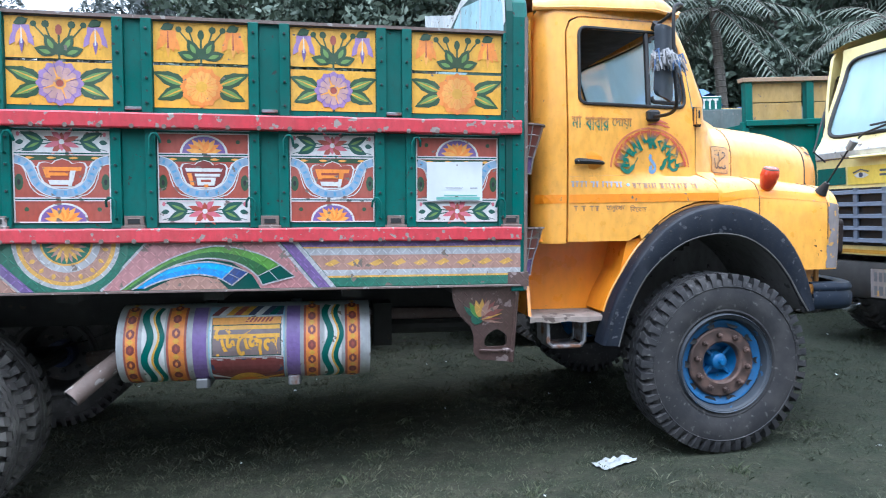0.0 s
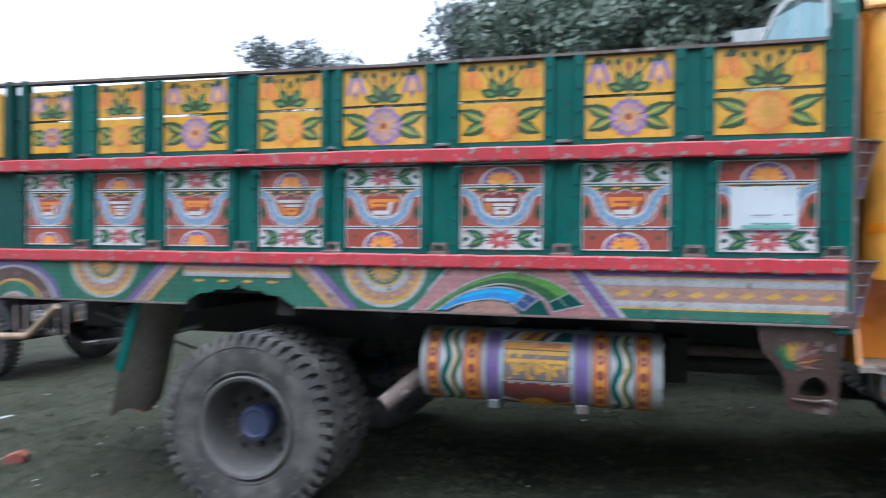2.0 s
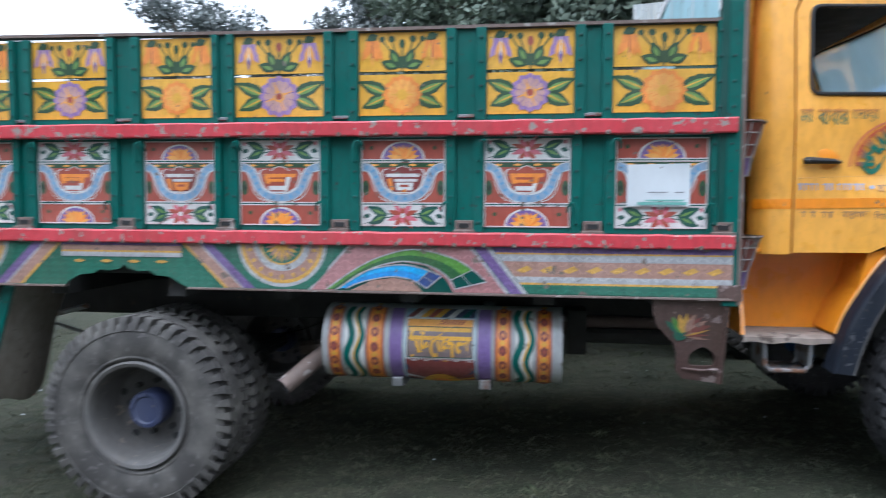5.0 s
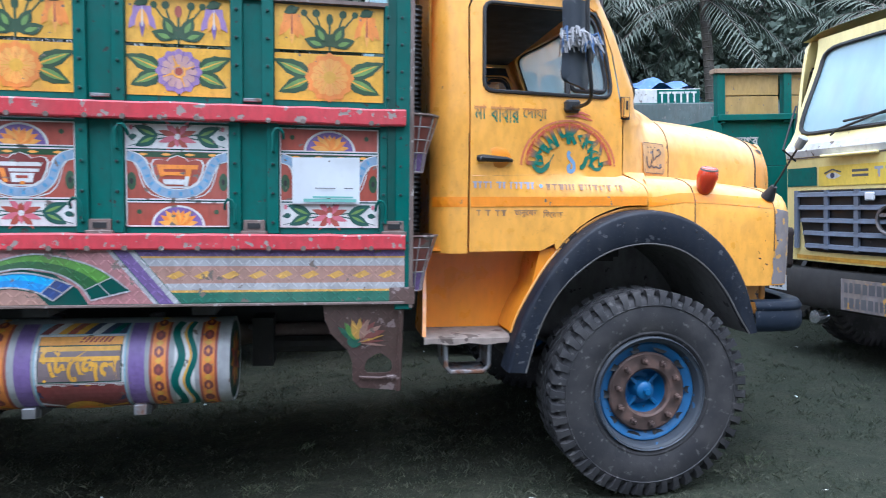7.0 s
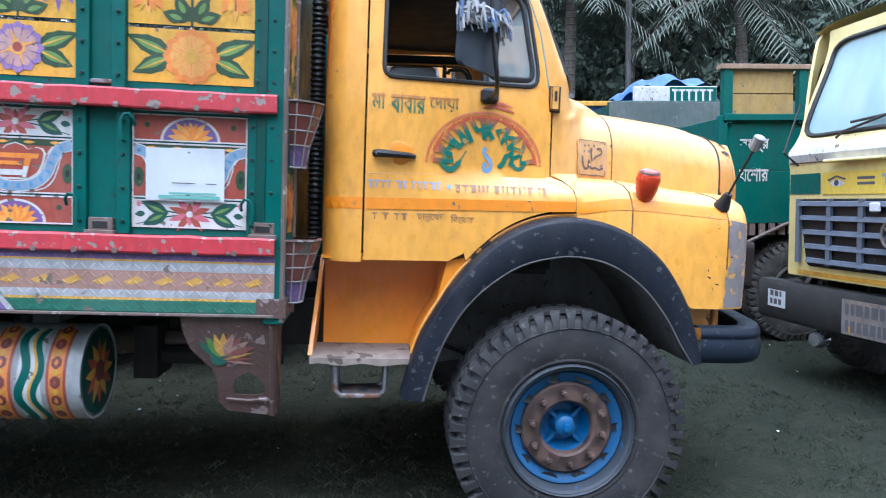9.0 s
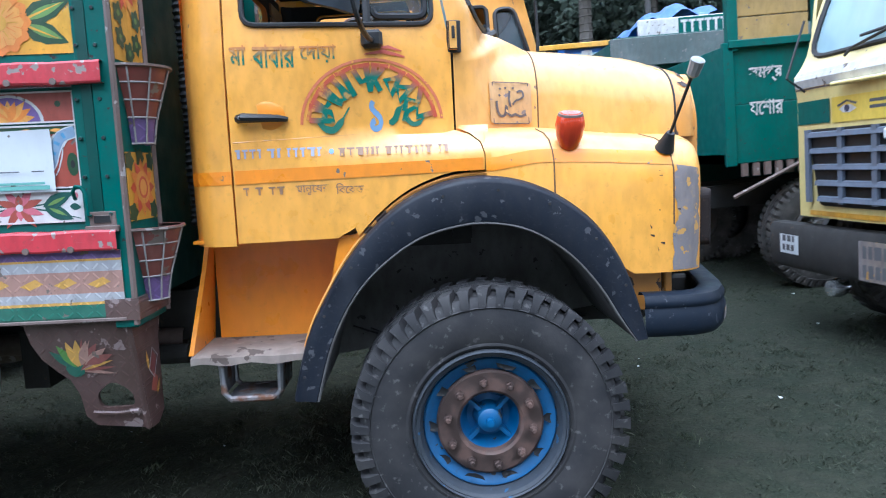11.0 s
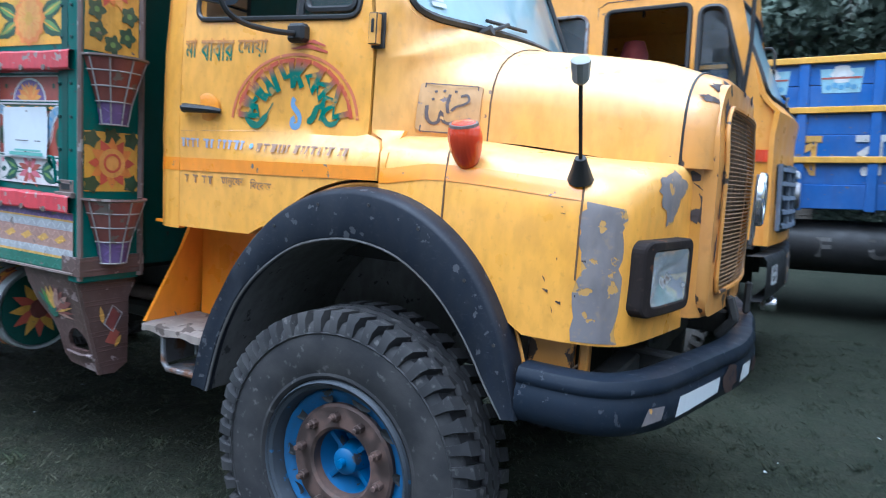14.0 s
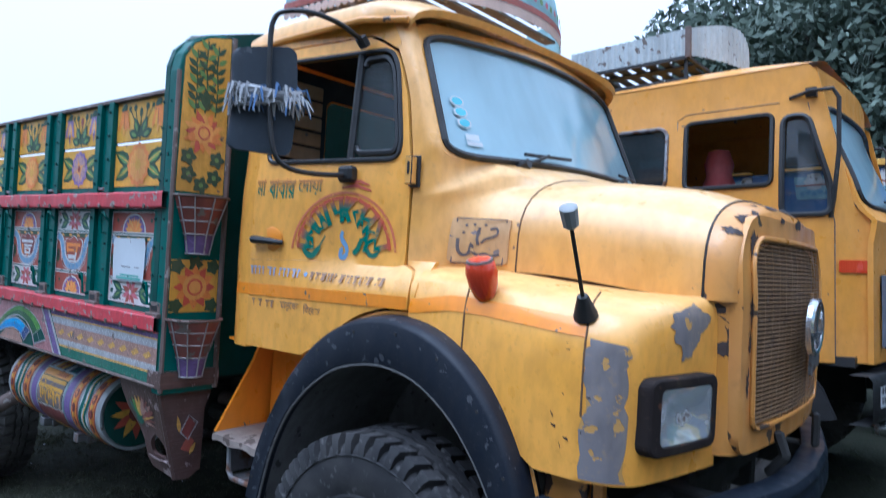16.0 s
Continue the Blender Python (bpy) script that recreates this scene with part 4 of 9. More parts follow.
            for sx in (-1, 1):
                d.disc(c + sx * 0.165 * s, m + 0.01, 0.011, LEAFP, 2, n=8)
    e = 0.006
    for v in (lo[0], lo[1], mid[0], mid[1], hi[0], hi[1]):
        d.rect(0, v - e / 2, w, v + e / 2, WHI, 5)
    for u in (0, w - e):
        d.rect(u, 0, u + e, h, WHI, 6)
    return d.mesh("lotus_panel")


for i, (xa, xb) in enumerate(UPPER):
    ob = part("flower_panel", upper_panel(xb - xa, i % 2), None, load_bed, ("lilac" if i % 2 == 0 else "orange") + " flower painted on yellow planks")
    ob.matrix_basis = pose(xa, 3.604, 1.936) if i else pose(xa, 3.604, 1.948) @ Matrix.Scale(0.93, 4, (0, 0, 1))
for i, (xa, xb) in enumerate(LOWER):
    ob = part("lotus_panel", lower_panel(xb - xa, i % 2, i), None, load_bed, "painted lotus boat panel framed in white")
    ob.matrix_basis = pose(xa, 3.602, 1.37)


def hooks():
    """Bent-rod latches at the panels' edges, and the boxed hinge feet on the lower rail."""
    def bent(x, z, sx):
        b = B()
        b.tube([(x, 3.585, z - 0.09), (x, 3.555, z - 0.085), (x, 3.55, z - 0.01), (x + sx * 0.012, 3.55, z + 0.012), (x + sx * 0.03, 3.55, z + 0.014), (x + sx * 0.042, 3.553, z - 0.005), (x + sx * 0.044, 3.572, z - 0.03)], 0.0065, 6)
        part("latch_hook", b, GREEN, load_bed, smooth=True)
    for i, (xa, xb) in enumerate(LOWER):
        bent(xa - 0.025, 1.79, 1)
        bent(xb + 0.03, 1.475, -1)
    for (a0, a1), (b0, b1) in list(zip(LOWER, LOWER[1:])) + [((0.44, 0.90), (1.0, 1.0))]:
        b = B()
        c = (a1 + b0) / 2
        b.box((c - 0.045, 3.572, 1.335), (c + 0.045, 3.606, 1.40))
        b.box((c - 0.055, 3.556, 1.33), (c + 0.055, 3.60, 1.352))
        b.box((c - 0.03, 3.569, 1.36), (c + 0.03, 3.573, 1.388), 1)
        part("hinge_foot", b, [RUSTY, BLK], load_bed, bevel=0.004)
    for (a0, a1), (b0, b1) in zip(UPPER, UPPER[1:]):
        b = B()
        c = (a1 + b0) / 2
        b.box((c - 0.04, 3.585, 1.92), (c + 0.04, 3.602, 1.935))
        part("hasp", b, STEEL, load_bed, bevel=0.002)


hooks()


def skirt():
    """The stamped tin skirt under the lower rail, cut away over the rear wheel."""
    cut = [(-1.80, 1.028), (-1.845, 1.05), (-1.90, 1.085), (-1.98, 1.09), (-2.02, 1.115), (-2.08, 1.11), (-2.14, 1.125), (-2.165, 1.145), (-2.19, 1.125), (-2.25, 1.112), (-2.31, 1.118), (-2.35, 1.095), (-2.43, 1.088), (-2.49, 1.055), (-2.52, 1.028)]
    outline = [(XR, 1.028), (XR, 1.268), (XF, 1.268), (XF, 1.028)] + cut
    b = B()
    b.sheet(outline, lambda u, v: (u, 3.570, v), 0.12, thick=0.012)
    sk = part("skirt", b, S_GRN, load_bed, "stamped tin skirt painted with arches, suns and stripes")
    b = B()
    b.box((-1.80, 3.562, 1.018), (XF, 3.60, 1.030))
    b.box((XR, 3.562, 1.018), (-2.52, 3.60, 1.030))
    part("lip", b, RUSTY, sk, bevel=0.002)
    z0, z1 = 1.032, 1.266
    d = Deco(lambda u, v, c: (u, 3.5695 - 0.0011 * c, v))
    # stripes at the front
    x0, x1 = 0.06, XF
    bands = ((1.266, 1.240, S_PUR), (1.240, 1.232, S_YEL), (1.232, 1.196, S_WHI), (1.196, 1.120, S_TAN), (1.120, 1.090, S_WHI), (1.090, 1.080, S_YEL), (1.080, 1.035, S_GRN))
    sl = lambda v: -0.19 + (1.266 - v) / 0.234 * 0.19
    for t, bt, mat in bands:
        d.fill([(sl(bt) + 0.02, bt), (x1, bt), (x1, t), (sl(t) + 0.02, t)], mat, 1)
    for i in range(9):
        u = 0.0 + i * 0.115
        d.fill([(u - 0.042, 1.152), (u - 0.01, 1.138), (u + 0.038, 1.158), (u + 0.012, 1.176)], S_YEL, 2)
    # slanting bands
    for off, wd, mat in ((0.0, 0.035, S_WHI), (-0.04, 0.06, S_PUR), (-0.085, 0.02, S_WHI), (-0.12, 0.05, S_PNK)):
        d.fill([(sl(z0) + off - wd / 2, z0), (sl(z0) + off + wd / 2, z0), (sl(z1) + off + wd / 2, z1), (sl(z1) + off - wd / 2, z1)], mat, 3)

    def clipped_ring(c, v, r0, r1, mat, coat, a0, a1, sq=1.0):
        n = 26
        for i in range(n):
            a, b2 = radians(a0 + (a1 - a0) * i / n), radians(a0 + (a1 - a0) * (i + 1) / n)
            q = [(c + r * math.cos(t), v + r * math.sin(t) * sq) for r, t in ((r0, a), (r1, a), (r1, b2), (r0, b2))]
            q = [(u, min(z1, max(z0, w))) for u, w in q]
            if abs(q[1][1] - q[0][1]) + abs(q[2][1] - q[3][1]) + abs(q[0][0] - q[1][0]) > 0.002:
                d.fill(q, mat, coat)
    # the green and blue arches, over pink
    d.fill([(-1.12, z0), (-0.08, z0), (-0.27, z1), (-0.905, z1)], S_PNK, 1)
    d.strip([(-1.12, z0), (-0.905, z1)], 0.012, S_WHI, 2)
    def bow(outer, inner, mats, dark):
        o, q = arc(outer, 4), arc(inner, 4)
        n = len(o)
        mid = [((a[0] + c[0]) / 2, (a[1] + c[1]) / 2) for a, c in zip(o, q)]
        for lo2, hi2, mat in ((mid, o, mats[0]), (q, mid, mats[1])):
            for i in range(n - 1):
                m = dark if i > n - 5 else mat
                d.fill([hi2[i], hi2[i + 1], lo2[i + 1], lo2[i]], m, 3)
        d.strip(o + q[::-1], 0.007, S_WHI, 5)
        d.strip([mid[-4], mid[-1]], 0.004, S_WHI, 5)
        d.strip([o[-4], q[-4]], 0.004, S_WHI, 5)
    d.fill([(-0.98, z0), (-0.36, z0), (-0.40, 1.10), (-0.50, 1.165), (-0.62, 1.185), (-0.77, 1.155), (-0.90, 1.085)], GREEN_D, 2)
    d.fill([(-0.90, z0), (-0.52, z0), (-0.57, 1.085), (-0.67, 1.102), (-0.79, 1.085)], S_TAN, 3)
    bow([(-1.03, 1.036), (-0.88, 1.14), (-0.74, 1.21), (-0.57, 1.25), (-0.40, 1.22), (-0.29, 1.17), (-0.19, 1.09)],
        [(-0.975, 1.036), (-0.90, 1.085), (-0.77, 1.155), (-0.62, 1.188), (-0.48, 1.165), (-0.39, 1.11), (-0.35, 1.05)], (S_LGR, LEAFP2), GREEN_D)
    bow([(-0.96, 1.042), (-0.84, 1.125), (-0.72, 1.16), (-0.61, 1.17), (-0.51, 1.15), (-0.42, 1.115)],
        [(-0.92, 1.042), (-0.86, 1.07), (-0.78, 1.092), (-0.67, 1.108), (-0.57, 1.09), (-0.50, 1.05)], (S_SKY, S_BLU), S_NAV)
    # suns hanging from the rail
    for c in (-1.27, -3.10):
        for r0, r1, mat in ((0.0, 0.11, S_GRN), (0.11, 0.12, S_YEL), (0.12, 0.155, S_WHI), (0.155, 0.205, S_TAN), (0.205, 0.225, S_YEL), (0.225, 0.245, S_WHI), (0.245, 0.285, S_GRN)):
            clipped_ring(c, z1 + 0.004, r0, r1, mat, 2, 180, 360, 0.93)
        d.disc(c, z1 - 0.002, 0.035, S_YEL, 4, 180, 360, 10)
        for k in range(11):
            a = 180 + 180 * (k + 0.5) / 11
            d.leaf(c, z1 - 0.004, a, 0.095, 0.020, S_YEL if k % 2 else S_TAN, 3)
        for k in range(9):
            a = radians(180 + 180 * (k + 0.5) / 9)
            d.leaf(c + 0.165 * math.cos(a), z1 + 0.155 * math.sin(a), math.degrees(a), 0.03, 0.02, S_YEL, 3)
    # framed stripes over the wheel
    for c in (1, -1):
        q = lambda u: -2.18 + c * u
        for a0, a1, mat in ((0.62, 0.56, S_PUR), (0.56, 0.545, S_WHI), (0.545, 0.47, S_TAN), (0.47, 0.45, S_YEL)):
            d.fill([(q(a0 + 0.14), z0), (q(a1 + 0.14), z0), (q(a1 - 0.10), z1), (q(a0 - 0.10), z1)], mat, 1)
    for t, bt, mat in ((1.266, 1.252, S_PUR), (1.252, 1.224, S_TAN), (1.224, 1.214, S_YEL), (1.214, 1.190, S_WHI)):
        d.rect(-2.53, bt, -1.83, t, mat, 2)
    for i in range(4):
        d.leaf(-2.46 + i * 0.16, 1.165, 0, 0.07, 0.018, S_YEL, 2)
    # the nested arch at the rear
    d.rect(XR + 0.004, z0, -3.42, z1, S_GRN, 1)
    for r0, r1, mat in ((0.0, 0.10, S_TAN), (0.10, 0.12, S_WHI), (0.12, 0.20, S_GRN), (0.20, 0.22, S_YEL), (0.22, 0.31, S_BRN), (0.31, 0.33, S_WHI), (0.33, 0.37, S_PUR)):
        clipped_ring(-3.78, z0 - 0.06, r0, r1, mat, 3, 8, 172, 0.80)
    part("skirt_painting", d.mesh("skirt_painting"), None, sk)
    return sk


skirt_ob = skirt()


def headboard():
    """The tall front wall of the body with its painted corner post, baskets and foot."""
    b = B()
    top = [(3.575, 1.03), (3.575, 2.48), (3.60, 2.56), (3.66, 2.62), (3.76, 2.67), (4.0, 2.74), (4.4, 2.86), (4.83, 2.90)]
    top = top + [(mirror(y), z) for y, z in reversed(top[:-1])]
    b.sheet(top, lambda u, v: (0.955, u, v), 0.2, thick=0.035, depth=(-1, 0, 0))
    hb = part("headboard", b, GREEN_D, lorry, "tall green front wall of the cargo body")
    # pale rear face with white edging
    d = Deco(lambda u, v, c: (0.919 - 0.0012 * c, u, v))
    d.fill([(3.62, 2.36), (mirror(3.62), 2.36), (mirror(3.64), 2.55), (5.6, 2.70), (4.83, 2.86), (4.06, 2.70), (3.64, 2.55)], TEALB, 1)
    d.strip([(3.60, 2.42), (3.62, 2.54), (3.70, 2.63), (4.0, 2.725), (4.4, 2.845), (4.83, 2.885), (5.26, 2.845), (5.66, 2.725), (5.96, 2.63), (6.04, 2.54)], 0.05, WHI, 3)
    for y in (4.2, 4.83, 5.46):
        d.rect(y - 0.015, 2.36, y + 0.015, 2.84, WHI, 2)
    part("back_painting", d.mesh("back_painting"), None, hb)
    for side in (0, 1):
        fy = (lambda y: mirror(y)) if side else (lambda y: y)
        b = B()
        ol = [(3.575, 0.99), (3.575, 2.45), (3.59, 2.53), (3.64, 2.60), (3.72, 2.645), (3.845, 2.67), (3.845, 0.99)]
        b.sheet(ol, lambda u, v: (1.035, fy(u), v), 0.15, thick=0.08, depth=(-1, 0, 0))
        post = part("corner_post", b, GREEN, hb, "corner post painted with flowers", bevel=0.004)
        b = B()
        b.tube([(1.036, fy(3.846), 1.0), (1.036, fy(3.846), 2.66)], 0.014, 6)
        b.tube([(1.03, fy(3.578), 1.0), (1.03, fy(3.578), 2.45)], 0.011, 6)
        part("edge_bar", b, RUSTY, post)
        d = Deco(lambda u, v, c: (1.0355 + 0.0012 * c, fy(u), v))
        d.fill([(3.59, 1.91), (3.83, 1.91), (3.83, 2.655), (3.72, 2.63), (3.645, 2.585), (3.60, 2.51)], YEL, 1)
        for u, v in ((3.645, 1.99), (3.775, 1.985), (3.71, 1.945), (3.64, 2.07), (3.785, 2.07)):
            d.disc(u, v, 0.036, LEAFP, 3, n=20, wavy=0.22, lobes=5)
            d.disc(u, v, 0.012, LEAFQ, 4, n=8)
        for k in range(16):
            d.leaf(3.71, 2.185, 22.5 * k, 0.108 if k % 2 else 0.094, 0.042, (ORA, ORA2, TXT_R)[k % 3], 4)
        d.disc(3.71, 2.185, 0.050, ORA2, 5, n=30, wavy=0.1, lobes=10)
        d.ring(3.71, 2.185, 0.024, 0.032, TXT_R, 6, n=14)
        for u0, top in ((3.71, 2.615), (3.66, 2.56), (3.765, 2.60)):
            d.strip([(u0, 2.27), (u0 + 0.006, 2.40), (u0 - 0.004, 2.50), (u0, top)], 0.008, LEAFP, 2)
            for q in range(7):
                v = 2.29 + (top - 2.31) * q / 6.5
                for sx in (-1, 1):
                    d.leaf(u0, v, 90 - sx * (42 + 6 * (q % 3)), 0.058, 0.024, LEAFP if (q + (sx > 0)) % 3 else LEAFQ, 3)
        d.leaf(3.71, 2.30, 90, 0.09, 0.05, LEAFP, 4)
        # lower painting between the baskets
        d.rect(3.59, 1.36, 3.83, 1.60, YEL, 1)
        for u, v in ((3.62, 1.39), (3.80, 1.39), (3.62, 1.57), (3.80, 1.57), (3.71, 1.58)):
            d.disc(u, v, 0.034, LEAFP, 3, n=10, wavy=0.2, lobes=5)
        for k in range(12):
            d.leaf(3.71, 1.475, 30 * k, 0.105, 0.05, ORA if k % 2 else TXT_R, 4)
        d.disc(3.71, 1.475, 0.06, ORA2, 5, n=16)
        d.ring(3.71, 1.475, 0.03, 0.04, TXT_R, 6, n=14)
        part("post_painting", d.mesh("post_painting"), None, post)
        # tin baskets
        for zt in (1.895, 1.335):
            b = B()
            prof = [(0.055, -0.27), (0.070, -0.18), (0.072, -0.175), (0.125, -0.012), (0.135, -0.008), (0.135, 0.0), (0.118, 0.0)]
            m = pose(1.04, fy(3.71), zt)
            b.lathe(prof, m, 14, [1, 0, 0, 2, 2, 0], (-math.pi / 2, math.pi / 2))
            for a in (-75, -40, 0, 40, 75):
                e = radians(a)
                p = lambda r, h: m @ Vector((r * math.cos(e), r * math.sin(e), h))
                b.tube([p(0.128, -0.012), p(0.074, -0.178), p(0.058, -0.268)], 0.0034, 5, 3)
            for r, h in ((0.110, -0.06), (0.092, -0.118), (0.074, -0.177), (0.058, -0.266)):
                b.tube([m @ Vector((r * math.cos(radians(a)), r * math.sin(radians(a)), h)) for a in range(-90, 91, 20)], 0.0034, 5, 3)
            part("basket", b, [BRKW, S_PUR, RUSTY, WORNW], hb, "tin flower basket with brick pattern", smooth=True)
        # the foot below the body
        b = B()
        ol = [(0.985, 0.58), (0.985, 1.02), (0.63, 1.02), (0.638, 0.945), (0.665, 0.875), (0.71, 0.825), (0.745, 0.79), (0.765, 0.73), (0.768, 0.64), (0.80, 0.60)]
        b.sheet(ol, lambda u, v: (u, fy(3.585 + 0.26 * max(0.0, 1.02 - v)), v), 0.08, holes=[soft_poly([(0.825, 0.672), (0.955, 0.672), (0.955, 0.735), (0.89, 0.782), (0.825, 0.735)], 0.03)], thick=0.018, depth=(0, -1 if side else 1, 0))
        ol = [(3.699, 0.58), (3.585, 1.02), (3.845, 1.02), (3.855, 0.97), (3.825, 0.90), (3.820, 0.61), (3.76, 0.575)]
        b.sheet(ol, lambda u, v: (1.0, fy(u), v), 0.08, thick=0.018, depth=(-1, 0, 0))
        b.tube([(0.985, fy(3.700), 0.58), (0.99, fy(3.588), 1.02)], 0.012, 6)
        b.box((0.93, min(fy(3.567), fy(3.86)), 1.018), (1.047, max(fy(3.567), fy(3.86)), 1.095))
        b.tube([(0.63, fy(3.585), 1.02), (0.985, fy(3.585), 1.02)], 0.010, 6)
        b.tube([(0.80, fy(3.585 + 0.26 * 0.365 - 0.003), 0.655), (0.89, fy(3.585 + 0.26 * 0.372 - 0.005), 0.648), (0.97, fy(3.585 + 0.26 * 0.365 - 0.003), 0.655)], 0.008, 6)
        ft = part("foot_plate", b, S_BRN, hb, "rusty stamped tin foot with a worn painted flower", bevel=0.002)
        d = Deco(lambda u, v, c: (u, fy(3.583 + 0.26 * (1.02 - v) - 0.0012 * c), v))
        for k, mat in enumerate((S_GRN, S_LGR, S_YEL, S_YEL, S_TAN, BRKW, S_TAN, BRKW)):
            d.leaf(0.775 + 0.006 * k, 0.840 + 0.002 * k, 138 - 17 * k, 0.105, 0.032, mat, 2)
            d.leaf(0.79, 0.83, -8 + 12 * k, 0.13, 0.013, (S_TAN, BRKW, S_YEL)[k % 3], 1)
        d.disc(0.775, 0.838, 0.034, S_GRN, 1, n=10)
        tagged(part("foot_painting", d.mesh("foot_painting"), None, ft), kind="stuff")
        d = Deco(lambda u, v, c: (1.0015 + 0.0012 * c, fy(u), v))
        d.fill([(3.710, 0.80), (3.745, 0.865), (3.780, 0.83), (3.745, 0.765)], MAR, 1)
        d.fill([(3.710, 0.72), (3.745, 0.78), (3.780, 0.75), (3.755, 0.70)], BRK, 1)
        d.strip([(3.705, 0.80), (3.745, 0.875), (3.790, 0.835), (3.745, 0.76), (3.705, 0.80)], 0.007, S_WHI, 2)
        d.leaf(3.70, 0.80, 100, 0.08, 0.02, S_YEL, 3)
        d.leaf(3.755, 0.69, 60, 0.06, 0.02, S_YEL, 3)
        tagged(part("foot_painting", d.mesh("foot_painting"), None, ft), kind="stuff")


headboard()


def tailgate():
    b = B()
    b.box((XR - 0.03, 3.64, 1.03), (XR, mirror(3.64), 2.30))
    tg = part("tailgate", b, GREEN_D, lorry, "green tailgate")
    # chain on the rear corner
    b = B()
    z = 2.28
    i = 0
    while z > 1.55:
        a = 90 * (i % 2)
        m = pose(XR - 0.02 + 0.004 * math.sin(i), 3.565, z, 0, 0, a)
        b.tube([m @ Vector((0.013 * math.cos(t), 0, 0.022 * math.sin(t))) for t in [2 * math.pi * k / 10 for k in range(11)]], 0.0045, 5)
        z -= 0.034
        i += 1
    part("chain", b, BLK, lorry, "hanging steel latch chain")
    # shackle and the short rear chain to the spare gear
    b = B()
    for k in range(16):
        m = pose(-3.35 + 0.016 * k, 4.0, 0.93 - 0.03 * k, 0, 30, 90 * (k % 2))
        b.tube([m @ Vector((0.013 * math.cos(t), 0, 0.024 * math.sin(t))) for t in [2 * math.pi * q / 10 for q in range(11)]], 0.0045, 5)
    part("chain", b, STEEL, lorry)


tailgate()


def fuel_tank():
    """The painted drum tank on straps under the body."""
    cx0, cx1, cy, cz, r = -1.10, 0.20, 3.915, 0.71, 0.208
    ln = cx1 - cx0
    b = B()
    m = Matrix.Translation((cx0, cy, cz)) @ Matrix.Rotation(radians(90), 4, "Y")
    b.lathe([(0.0, 0.02), (r * 0.9, 0.015), (r * 0.95, 0.0), (r, 0.0), (r, ln), (r * 0.95, ln), (r * 0.93, ln - 0.02), (0, ln - 0.015)], m, 48)
    tank = part("fuel_tank", b, TANKW, lorry, "drum fuel tank painted with bands, zigzags and lettering", smooth=True)

    def put(u, v, c):
        a = v / r          # v: along the girth, 0 at the side, upwards
        rr = r + 0.0013 * c
        return (cx0 + u, cy - rr * math.cos(a), cz + rr * math.sin(a))
    d = Deco(put, 0.03)
    lo, hi = -0.27, 0.25
    # bands: start, end, paint
    bands = [(0.035, 0.105, BRK), (0.045, 0.095, ORA), (0.125, 0.235, WHI), (0.245, 0.345, BRK), (0.257, 0.333, ORA), (0.375, 0.445, PUR),
             (0.855, 0.925, PUR), (0.945, 1.03, BRK), (0.957, 1.018, ORA), (1.055, 1.145, WHI), (1.165, 1.245, BRK), (1.177, 1.233, ORA)]
    for a0, a1, mat in bands:
        d.rect(a0, lo, a1, hi, mat, 2 if mat in (ORA,) else 1)
    d.cell = 0.0
    for c in (0.07, 0.295, 0.988, 1.205):
        for k in range(7):
            v = -0.24 + k * 0.08
            w = 0.02
            d.fill([(c - w, v - 0.012), (c - w, v + 0.012), (c, v + 0.030), (c + w, v + 0.012), (c + w, v - 0.012), (c, v - 0.030)], MAR, 4)
            d.fill([(c - w * 0.45, v), (c, v + 0.016), (c + w * 0.45, v), (c, v - 0.016)], BRK if k % 2 else ORA, 6)
            d.fill([(c - w * 0.9, v + 0.04), (c, v + 0.056), (c + w * 0.9, v + 0.04), (c, v + 0.024)], YEL, 5)
    for c in (0.18, 1.10):
        for off, mat, w in ((-0.028, GREEN, 0.034), (0.012, YEL, 0.010), (0.030, GREEN, 0.024), (-0.002, WHI, 0.008)):
            d.strip([(c + off + 0.016 * math.sin(v * 26), v) for v in [lo + (hi - lo) * k / 40 for k in range(41)]], w, mat, 2)
    # the name board: fuel, lettered
    d.cell = 0.03
    d.rect(0.455, lo, 0.845, hi, SKY2, 1)
    d.rect(0.462, -0.062, 0.838, 0.172, WHI, 2)
    d.rect(0.472, -0.050, 0.828, 0.162, FRIEZE, 3)
    d.rect(0.476, -0.044, 0.824, 0.110, MUDG, 4)
    d.rect(0.474, 0.118, 0.826, 0.160, ORA2, 4)
    d.rect(0.482, 0.090, 0.820, 0.112, YEL, 6)
    for k in range(7):
        u = 0.64 + 0.02 * k
        d.cell = 0.0
        d.fill([(u, 0.130), (u + 0.012, 0.130), (u + 0.030, 0.158), (u + 0.018, 0.158)], BRK, 5)
    # a rising sun with rays under the board, slanting rays over it
    d.cell = 0.03
    for k, mat in enumerate((MAR, WHI, YEL, BRK, YEL, NAVY, WHI, NAVY, GREEN, NAVY)):
        u = 0.465 + k * 0.037
        d.fill([(u, 0.176), (u + 0.036, 0.176), (min(0.84, u + 0.086), hi), (min(0.84, u + 0.05), hi)], mat, 2)
    d.rect(0.465, lo, 0.838, -0.056, MAR, 2)
    d.cell = 0.0
